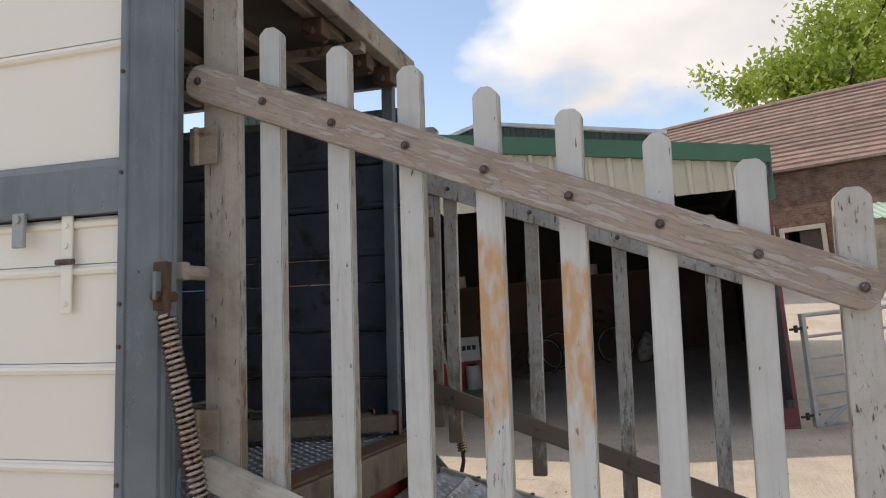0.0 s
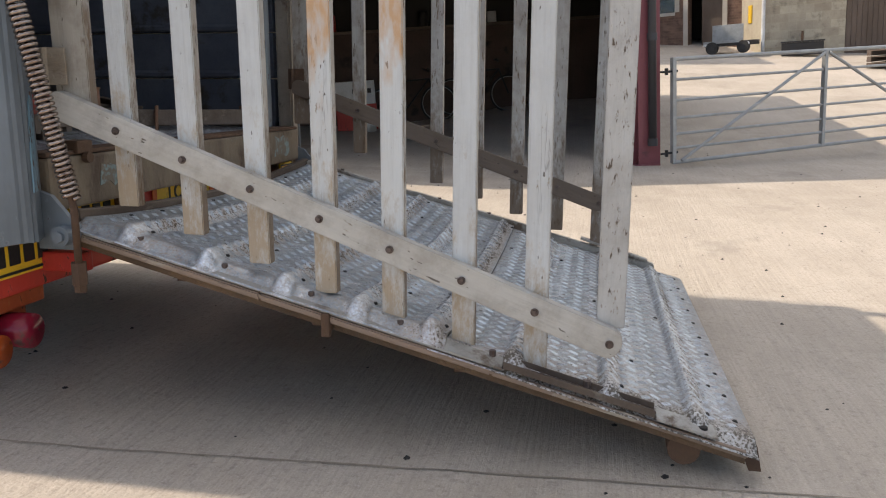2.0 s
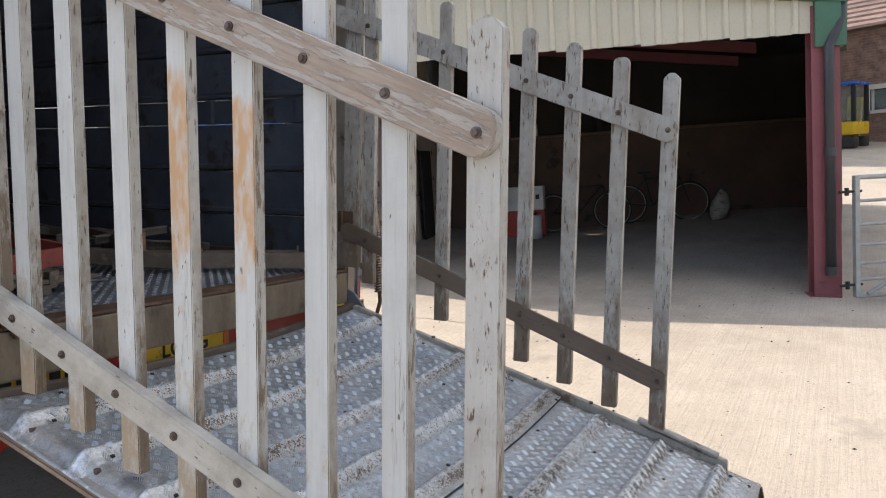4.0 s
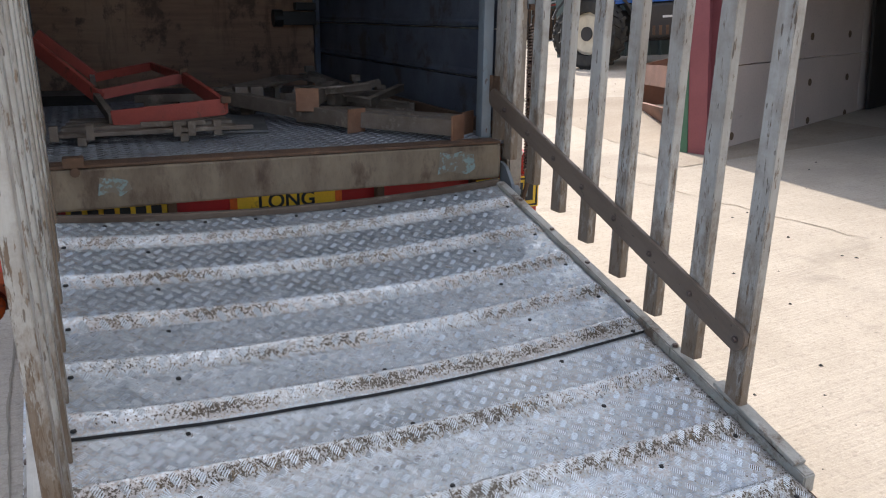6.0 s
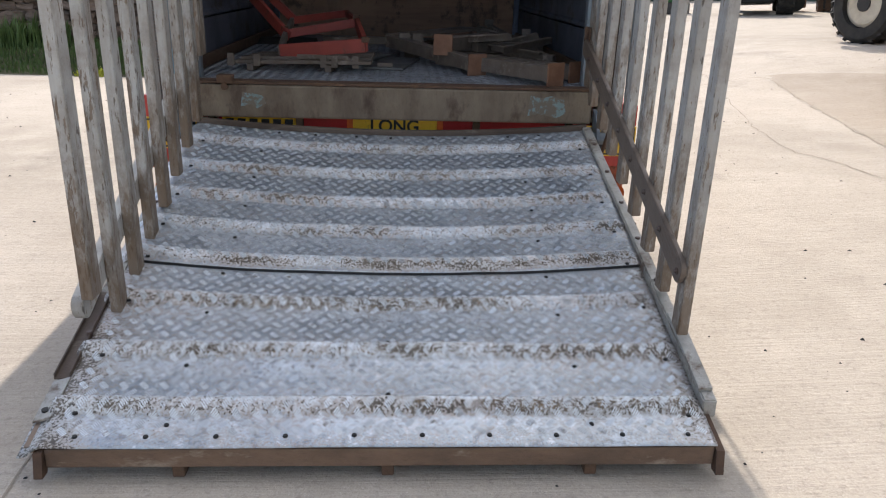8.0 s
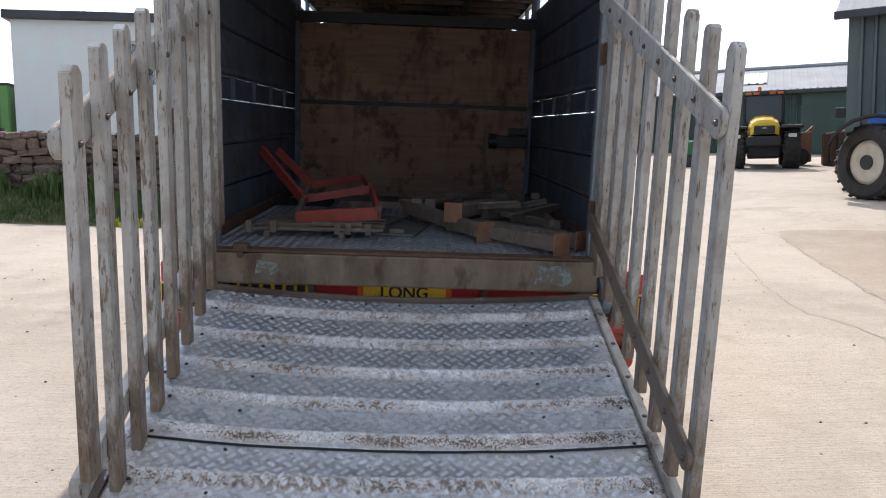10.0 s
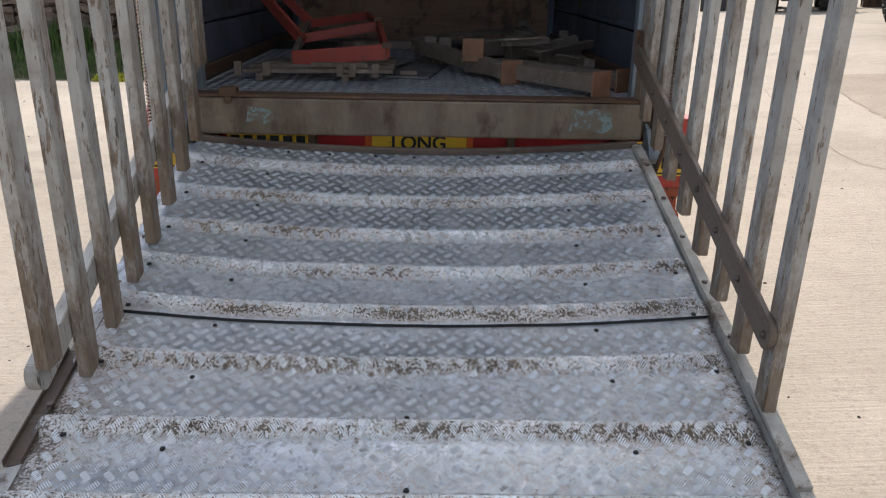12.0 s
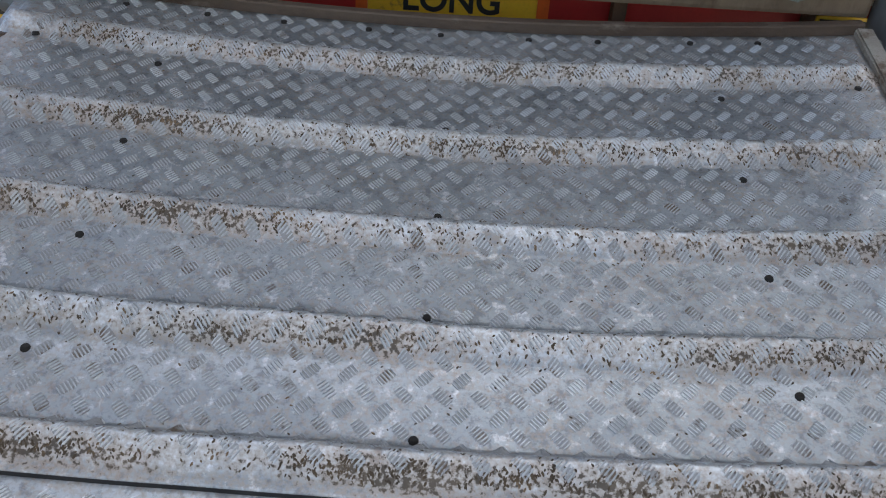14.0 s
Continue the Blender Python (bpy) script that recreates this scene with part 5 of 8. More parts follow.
# ---- side gates on the ramp ----
def picket(x, thick, y, z0, z1, w, lean, seed):
    """A vertical board with clipped top corners, worn a little at the edges."""
    c = 0.021 + 0.004 * math.sin(seed * 3)
    pts = [(y - w / 2, z0), (y + w / 2, z0), (y + w / 2, z1 - c), (y + w / 2 - c, z1), (y - w / 2 + c, z1), (y - w / 2, z1 - c)]
    bm = prism(bm_new(), [(x, a, b) for a, b in pts], (thick, 0, 0))
    bmesh.ops.bevel(bm, geom=bm.edges[:], offset=0.003, segments=2, affect="EDGES")
    layer = bm.verts.layers.float.new("mud")
    for v in bm.verts:
        v[layer] = 1 - (v.co.z - z0) / (z1 - z0)
        v.co.x += lean * (v.co.z - 0.9)
        v.co.y += 0.002 * math.sin(seed * 5 + v.co.z * 2.2)
    return bm


def rail(x, thick, y0, z0, y1, z1, w, lean, round0=True, round1=True):
    """A sloping board with rounded ends, through (y0, z0) and (y1, z1)."""
    d = V(0, y1 - y0, z1 - z0).normalized()
    n = V(0, -d.z, d.y)
    pts = []
    for (y, z, s, rd) in ((y1, z1, 1, round1), (y0, z0, -1, round0)):
        c = V(x, y, z)
        if rd:
            for k in range(9):
                a = math.pi * (0.5 - k / 8)
                pts.append(c + (n * math.sin(a) * s + d * math.cos(a) * s * 0.8) * w / 2)
        else:
            pts += [c + n * s * w / 2, c - n * s * w / 2]
    bm = prism(bm_new(), pts, (thick, 0, 0))
    bmesh.ops.bevel(bm, geom=bm.edges[:], offset=0.003, segments=2, affect="EDGES")
    for v in bm.verts:
        v.co.x += lean * (v.co.z - 0.9)
    return bm


def bolt(x, y, z, s, lean, washer=True):
    x = x + lean * (z - 0.9)
    bm = rod(bm_new(), (x, y, z), (x + s * 0.004, y, z), 0.013, 14)
    rod(bm, (x + s * 0.004, y, z), (x + s * 0.011, y, z), 0.009, 10, 0.0065)
    return bm


def gate(side):
    left = side < 0
    lean = -0.014 if left else 0.012
    if left:
        g = thing("ramp_side_gate", "white flaking picket gate with cream rails beside the ramp", "gate", at=(-1.1, -0.2, 0.75), group="ramp gates")
        rx0, rx1, px0, px1 = -1.108, -1.066, -1.065, -1.024
        ys = [-0.14 - 0.23 * i for i in range(9)]
        zt = [2.325 - 0.0912 * i for i in range(9)]
        zb = [1.122 - 0.0892 * i for i in range(9)]
        over, under, pw = 0.25, 0.255, 0.074
    else:
        g = thing("ramp_side_gate", "grey weathered picket gate with dark muddy lower rail", "gate", at=(1.07, -0.2, 0.75), group="ramp gates")
        rx0, rx1, px0, px1 = 1.045, 1.067, 1.068, 1.108
        ys = [-0.06 - 0.2365 * i for i in range(9)]
        zt = [1.735 + 0.0855 * (8 - i) for i in range(9)]
        zb = [0.55 + 0.0845 * (8 - i) for i in range(9)]
        over, under, pw = 0.265, 0.25, 0.074
    for i in range(9):
        lo, hi = zb[i] - under, zt[i] + over
        w = pw
        if i == 0:
            lo, hi, w = (zb[0] - 0.02, zt[0] + 0.32, 0.125) if left else (zb[0] - 0.25, zt[0] + 0.3, 0.10)
        y = ys[i] - (0.055 if i == 0 and left else (0.12 if i == 0 else 0.0))
        if left and i == 8:
            lo = zb[8] + 0.04
            w = 0.086
        m = WHITE_PAINT if left else GREY_PICKET
        if left and i in (4, 5):
            m = WHITE_PATCH
        label = ""
        if left and i in (4, 5):
            label = "white picket worn to bare orange wood"
        elif left and i in (0, 8):
            m, label = (POST_WORN if i else POST_PALE), ("end post with paint flaked to grey wood" if i else "grimy cream end post")
        p = part("picket", picket(px0, px1 - px0, y, lo, hi, w, lean, i + side), m, g, label)
        if left:
            p.data.materials.append(GREY_PICKET)
            for f in p.data.polygons:
                if f.normal.x > 0.3 or abs(f.normal.y) > 0.9:
                    f.material_index = 1
    t = part("top_rail", rail(rx0, rx1 - rx0, ys[0], zt[0], ys[8], zt[8], 0.112, lean), RAIL_WOOD if left else GREY_PICKET, g, "weathered bare wooden rail" if left else "grey painted top rail")
    y0 = ys[0] - 0.02 if left else ys[0] - 0.10
    k = (zb[8] - zb[0]) / (ys[8] - ys[0])
    b = part("bottom_rail", rail(rx0, rx1 - rx0, y0, zb[0] + k * (y0 - ys[0]), ys[8], zb[8], 0.094, lean), RAIL_PALE if left else DARK_RAIL, g, "grimy cream rail" if left else "dark muddy rail")
    if left:
        for o in (t, b):
            o.data.materials.append(GREY_PICKET)
            for f in o.data.polygons:
                if f.normal.x > 0.3 or f.normal.z < -0.5 or f.normal.y < -0.45:
                    f.material_index = 1
    fx, s = rx0 - 0.0005, -1
    for i in range(9):
        if not (i == 0 and not left):
            part("bolt", bolt(fx, ys[i], zt[i], s, lean), BOLT_STEEL, t)
        if i:
            part("bolt", bolt(fx, ys[i], zb[i], s, lean), BOLT_STEEL, b)
            part("bolt", bolt(px1 + 0.0005, ys[i], zt[i], 1, lean), BOLT_STEEL, t)
    # hinges on the post
    for z in (1.24, 2.12):
        x = rx0 + lean * (z - 0.9)
        bm = box(bm_new(), x + 0.012, x + 0.02, -0.20, -0.10, z - 0.06, z + 0.06, 0.003)
        rod(bm, (x + 0.012, -0.125, z - 0.06), (x + 0.012, -0.125, z + 0.06), 0.011, 10)
        for dy, dz in ((-0.03, 0.035), (-0.06, 0.035), (-0.03, -0.035), (-0.06, -0.035)):
            rod(bm, (x + 0.013, -0.12 + dy, z + dz), (x + 0.009, -0.12 + dy, z + dz), 0.006, 8)
        part("hinge", bm, EDGE_BROWN if left else RUST, g, "painted butt hinge with rusty knuckle" if left else "rusty butt hinge")
    return g


gate(-1)
gate(1)


def spring(s, top, bottom):
    """Coil spring that balances the ramp, with a hook and an eye bolt."""
    sp = thing("ramp_spring", "rusty steel coil spring between lorry pillar and ramp", "spring", at=bottom, group="ramp springs")
    a, b = Vector(top), Vector(bottom)
    d = (b - a).normalized()
    u = d.orthogonal().normalized()
    w = d.cross(u)
    n_turn, per = 47, 10
    pts = []
    for k in range(n_turn * per + 1):
        f = k / (n_turn * per)
        ang = 2 * math.pi * k / per
        bow = 0.012 * math.sin(math.pi * f)
        pts.append(a + (b - a) * f + 0.0235 * (math.cos(ang) * u + math.sin(ang) * w) + V(0, 0, 1).cross(d) * bow)
    part("coil", sweep(bm_new(), pts, 0.0068, 6), SPRING_STEEL, sp, "", True)
    part("hook", sweep(bm_new(), [a + V(0, 0, 0.075), a + V(0.01 * s, 0, 0.05), a + V(0, 0, 0.03), a, a + d * 0.03], 0.009, 8), RUST, sp, "", True)
    e = b + V(-0.045 * s, 0.03, -0.26)
    part("eye_bolt", sweep(bm_new(), [b - d * 0.03, b, b + V(0, -0.004, -0.05), e], 0.012, 8), RUST, sp, "", True)
    part("nut", rod(bm_new(), e + V(0, 0, 0.045), e + V(0, 0, -0.03), 0.026, 6), RUST, sp)
    part("nut", rod(bm_new(), e + V(0, 0, -0.032), e + V(0, 0, -0.055), 0.021, 6), RUST, sp)


spring(-1, (-1.305, -0.165, 1.585), (-1.255, -0.295, 0.825))
spring(1, (1.25, -0.20, 1.55), (1.20, -0.30, 0.82))


# ---- scrap on the deck ----
def red_frame():
    t = thing("red_steel_frame", "faded red steel frame with two raised arms on a slatted carrier", "steel frame", at=(-0.45, 0.6, DECK))
    bl, fr, ml, mr, rl, rr = (-0.745, 0.66, 1.055), (-0.19, 0.52, 1.115), (-0.80, 1.33, 1.115), (-0.29, 1.38, 1.205), (-0.80, 1.72, 1.19), (-0.41, 2.12, 1.235)
    for a, b, w, h, m in ((bl, fr, 0.03, 0.085, FRAME_RED), (ml, mr, 0.035, 0.06, FRAME_RED), (rl, rr, 0.035, 0.055, FRAME_RED), (fr, mr, 0.03, 0.075, FRAME_RED), (mr, rr, 0.028, 0.05, FRAME_RED), (bl, ml, 0.035, 0.05, SCRAP), (ml, rl, 0.03, 0.045, SCRAP)):
        part("frame_bar", beam(bm_new(), a, b, w, h, bevel=0.004), m, t, "" if m is FRAME_RED else "bar rusted bare of its paint")
    part("frame_arm", beam(bm_new(), (-0.775, 1.27, 1.10), (-1.185, 1.68, 1.465), 0.032, 0.075, bevel=0.004), FRAME_RED, t, "red steel arm standing up")
    part("frame_arm", beam(bm_new(), (-0.79, 1.72, 1.20), (-1.085, 1.84, 1.455), 0.03, 0.06, bevel=0.004), FRAME_RED, t, "red steel arm standing up")
    for p in (fr, mr, ml):
        part("corner_lug", box(bm_new(), p[0] - 0.025, p[0] + 0.025, p[1] - 0.04, p[1] - 0.012, p[2] + 0.02, p[2] + 0.055, 0.004), RUST, t)


red_frame()


def scrap():
    def piece(name, label, bars, m, at, cat="scrap steel"):
        t = thing(name, label, cat, at=at, group="scrap on the deck")
        for nm, bm, mm in bars:
            part(nm, bm, mm or m, t)
        return t
    D = DECK
    # slatted carrier under the red frame
    bars = []
    for y, z in ((0.47, D + 0.05), (0.62, D + 0.06), (0.80, D + 0.055), (1.0, D + 0.05)):
        bars.append(("slat", beam(bm_new(), (-1.05 + 0.1 * y, y + 0.05, z), (-0.15, y, z + 0.015), 0.10, 0.02, bevel=0.003), None))
    for x in (-0.9, -0.42):
        bars.append(("bearer", beam(bm_new(), (x, 0.42, D + 0.025), (x + 0.05, 1.1, D + 0.022), 0.04, 0.042, bevel=0.003), None))
    for x in (-1.02, -0.86, -0.45, -0.38, -0.25):
        bars.append(("lug", box(bm_new(), x - 0.02, x + 0.02, 0.43, 0.47, D + 0.03, D + 0.105, 0.004), None))
    for y in (0.5, 0.9):
        bars.append(("cleat", box(bm_new(), -0.62, -0.30, y, y + 0.03, D + 0.075, D + 0.1, 0.003), None))
    piece("scrap_carrier", "rusty slatted steel carrier lying under the red frame", bars, SCRAP, (-0.6, 0.6, D))
    # grey flap plates
    bars = [("plate", beam(bm_new(), (-0.08, 0.62, D + 0.012), (0.05, 1.35, D + 0.012), 0.26, 0.014, bevel=0.003), None),
            ("pull", box(bm_new(), -0.12, -0.02, 0.66, 0.69, D + 0.02, D + 0.045, 0.004), SCRAP),
            ("plate", beam(bm_new(), (-0.35, 0.9, D + 0.032), (-0.12, 1.5, D + 0.03), 0.24, 0.014, bevel=0.003), None)]
    piece("scrap_plate", "dull grey steel plate lying flat on the deck", bars, SCRAP_GREY, (0, 0.9, D))
    # long I-section carriers
    def leg(a, b, w=0.085, h=0.085, ends=(0,)):
        out = [("bar", beam(bm_new(), a, b, w, h, bevel=0.005), None)]
        d = (Vector(b) - Vector(a)).normalized()
        for e in ends:
            c = Vector(a) if e == 0 else Vector(b)
            out.append(("end_plate", beam(bm_new(), c - d * 0.006, c + d * 0.006, 0.135, 0.135, bevel=0.004), SCRAP_END))
        return out
    piece("scrap_beam", "rusty steel leg with a square foot plate", leg((0.93, 0.0, D + 0.07), (0.30, 0.86, D + 0.07)), SCRAP, (0.6, 0.4, D))
    piece("scrap_beam", "rusty steel leg with a square foot plate", leg((0.515, 0.45, D + 0.07), (-0.05, 1.55, D + 0.12)), SCRAP, (0.2, 1.0, D))
    piece("scrap_beam", "rusty steel leg with a square foot plate", leg((0.31, 0.72, D + 0.165), (0.72, 1.55, D + 0.16)), SCRAP, (0.45, 1.0, D))
    piece("scrap_beam", "rusty steel leg with a square foot plate", leg((1.10, 0.22, D + 0.06), (0.50, 1.0, D + 0.055)), SCRAP, (0.8, 0.6, D))
    bars = [("bar", beam(bm_new(), (0.55, 1.05, D + 0.13), (1.05, 1.5, D + 0.10), 0.06, 0.07, bevel=0.004), None),
            ("bar", beam(bm_new(), (0.62, 1.35, D + 0.10), (1.12, 1.05, D + 0.06), 0.06, 0.06, bevel=0.004), None),
            ("bar", beam(bm_new(), (0.35, 1.5, D + 0.10), (0.95, 1.8, D + 0.07), 0.06, 0.07, bevel=0.004), None)]
    for x, y, top in ((0.39, 1.84, 1.14), (0.80, 2.45, 1.20), (1.08, 2.15, 1.15), (1.15, 1.78, 1.10)):
        bars.append(("stub", box(bm_new(), x - 0.018, x + 0.018, y - 0.018, y + 0.018, D + 0.0, top - 0.05, 0.004), None))
        bars.append(("cap", box(bm_new(), x - 0.036, x + 0.036, y - 0.03, y + 0.03, top - 0.05, top, 0.006), None))
    for a, c in (((0.62, 1.60, D + 0.17), (1.15, 1.76, D + 0.08)), ((0.70, 2.35, D + 0.18), (1.12, 1.92, D + 0.09)), ((0.45, 1.5, D + 0.15), (1.05, 2.15, D + 0.11)), ((0.80, 2.43, D + 0.19), (1.10, 1.4, D + 0.05))):
        bars.append(("bar", beam(bm_new(), a, c, 0.05, 0.05, bevel=0.004), None))
    for a, c in (((0.30, 1.02, D + 0.19), (0.78, 0.98, D + 0.23)), ((0.70, 0.78, D + 0.15), (1.12, 1.28, D + 0.19)), ((0.48, 1.28, D + 0.16), (0.98, 0.82, D + 0.12)), ((0.40, 1.7, D + 0.03), (1.08, 1.62, D + 0.2))):
        bars.append(("angle_bar", beam(bm_new(), a, c, 0.045, 0.012, bevel=0.002), None))
        bars.append(("angle_bar", beam(bm_new(), V(*a) + V(0.02, 0.012, -0.022), V(*c) + V(0.02, 0.012, -0.022), 0.008, 0.04, bevel=0.002), None))
    piece("scrap_bracket", "tangle of rusty steel brackets with upright stubs on the deck", bars, SCRAP, (0.8, 1.3, D))
    bars = [("bar", beam(bm_new(), (-0.55, 1.75, D + 0.10), (0.18, 1.45, D + 0.13), 0.09, 0.05, bevel=0.004), None),
            ("bar", beam(bm_new(), (0.0, 1.5, D + 0.16), (0.62, 2.2, D + 0.19), 0.22, 0.02, bevel=0.004), None),
            ("socket", box(bm_new(), 0.02, 0.10, 1.38, 1.5, D + 0.09, D + 0.19, 0.006), None),
            ("socket", box(bm_new(), 0.12, 0.20, 1.38, 1.5, D + 0.09, D + 0.19, 0.006), None),
            ("bearer", beam(bm_new(), (0.1, 1.45, D + 0.045), (0.3, 2.1, D + 0.045), 0.08, 0.09), None),
            ("bearer", beam(bm_new(), (-0.5, 1.72, D + 0.04), (-0.3, 1.66, D + 0.04), 0.08, 0.08), None)]
    piece("scrap_carrier", "rusty steel carrier with twin sockets and a flat arm", bars, SCRAP, (0.1, 1.7, D))


scrap()


# ---- places on the yard ----
def frame_at(x0, y0, x1, y1):
    """An upright frame: origin on the yard at (x0, y0) of the lorry's frame, x towards (x1, y1). Gives place, turn and length."""
    a, b = ground_point(x0, y0), ground_point(x1, y1)
    return a, math.degrees(math.atan2(b.y - a.y, b.x - a.x)), math.hypot(b.x - a.x, b.y - a.y)


def corrugated(bm, o, across, up, width, height, pitch=0.2, depth=0.03, out=(0, -1, 0)):
    """Box-profile sheet, width along across and height along up, ribs standing out."""
    o, across, up, out = Vector(o), Vector(across), Vector(up), Vector(out)
    prof, x = [], 0.0
    while x < width:
        for f, d in ((0.0, 0.0), (0.62, 0.0), (0.72, 1.0), (0.9, 1.0)):
            if x + f * pitch <= width:
                prof.append((x + f * pitch, d * depth))
        x += pitch
    prof.append((width, 0.0))
    lo = [bm.verts.new(o + across * a + out * d) for a, d in prof]
    hi = [bm.verts.new(o + across * a + out * d + up * height) for a, d in prof]
    for i in range(len(prof) - 1):
        bm.faces.new((lo[i], lo[i + 1], hi[i + 1], hi[i]))
    return bm


# ---- joints, cracks and grit on the concrete ----
def strip(name, label, pts, width, wander, seed):
    """A dark open joint or crack that follows the yard."""
    rng = random.Random(seed)
    bm = bm_new()
    fine = []
    for (xa, ya), (xb, yb) in zip(pts, pts[1:]):
        n = max(2, int(math.hypot(xb - xa, yb - ya) / 0.12))
        for k in range(n):
            f = k / n
            fine.append((xa + (xb - xa) * f + rng.uniform(-wander, wander), ya + (yb - ya) * f + rng.uniform(-wander, wander)))
    prev = None
    for (xa, ya), (xb, yb) in zip(fine, fine[1:]):
        d = V(xb - xa, yb - ya, 0).normalized()
        w = width * rng.uniform(0.4, 1.2)
        o = V(-d.y, d.x, 0) * w
        pair = [bm.verts.new(ground_point(xa + s * o.x, ya + s * o.y) + V(0, 0, 0.004)) for s in (-1, 1)]
        if prev:
            bm.faces.new((prev[0], pair[0], pair[1], prev[1]))
        prev = pair
    return structure(name, bm, JOINT, label, "joint", on_slope=False)


strip("slab_joint", "dark joint between concrete slabs", [(-1.36, 3.0), (-1.30, -0.3), (-1.22, -1.5), (-1.14, -3.0), (-1.05, -6.0)], 0.005, 0.004, 1)
strip("yard_crack", "wandering crack in the concrete", [(4.68, 7.53), (4.32, 5.73), (3.87, 3.83), (3.66, 2.74), (3.64, 2.21), (3.76, 1.95), (3.82, 1.32), (4.0, -0.5)], 0.006, 0.03, 3)
strip("yard_crack", "wandering crack in the concrete", [(4.2, 6.25), (5.0, 6.4), (5.2, 6.1), (5.7, 6.05), (6.3, 5.6)], 0.007, 0.02, 4)
strip("yard_crack", "wandering crack in the concrete", [(5.15, 6.0), (4.95, 4.7), (4.78, 3.6), (4.55, 2.5)], 0.008, 0.03, 5)


def apron():
    """Older, browner slab that slopes up beside the open shed."""
    left = ((2.2, 4.5), (3.6, 4.78), (4.7, 4.95), (6.0, 5.15), (6.3, 5.3))
    bm = bm_new()
    prev = None
    for k in range(34):
        y = 2.2 + 0.125 * k
        for (ya, xa), (yb, xb) in zip(left, left[1:]):
            if ya <= y <= yb + 1e-6:
                x0 = xa + (xb - xa) * (y - ya) / (yb - ya)
        x0 += 0.025 * noise.noise(V(y * 3, 1, 2))
        x1 = 7.9 if y < 5.2 else 7.9 - (y - 5.2) * 2.2
        row = [bm.verts.new(ground_point(x0 + (x1 - x0) * i / 14, y) + V(0, 0, 0.005)) for i in range(15)]
        if prev:
            for i in range(14):
                bm.faces.new((prev[i], prev[i + 1], row[i + 1], row[i]))
        prev = row
    return structure("concrete_apron", bm, CONCRETE_OLD, "older brown concrete slab beside the open shed", "pavement", on_slope=False, smooth=True)


apron()


def grit():
    rng = random.Random(31)
    verts, faces = [], []
    for _ in range(900):
        x, y = rng.uniform(-7, 8), rng.uniform(-5.5, 7.5)
        p = ground_point(x, y)
        r = rng.choice((0.004, 0.006, 0.008, 0.008, 0.014))
        i = len(verts)
        for k in range(5):
            a = 1.257 * k + rng.uniform(0, 0.6)
            verts.append(p + V(r * math.cos(a) * rng.uniform(0.7, 1.2), r * math.sin(a) * rng.uniform(0.7, 1.2), 0.001))
        verts.append(p + V(0, 0, r * rng.uniform(0.5, 0.9)))
        faces += [(i + k, i + (k + 1) % 5, i + 5) for k in range(5)]
    me = bpy.data.meshes.new("grit")
    me.from_pydata(verts, [], faces)
    me.materials.append(DARK_STUD)
    tagged(new("grit", me), "small dark stones and dung crumbs on the concrete", "stones", kind="stuff")


grit()

# ---- implement shed ----
P, TURN, FRONT_LEN = frame_at(5.10, 2.62, 6.58, -2.66)
shed = thing("implement_shed", "open-fronted farm shed with cream sheeting and red oxide columns", "shed", on_slope=False, turn=TURN, base=P)
LA = FRONT_LEN


def eave(x):
    return 3.70 - 0.142 * x


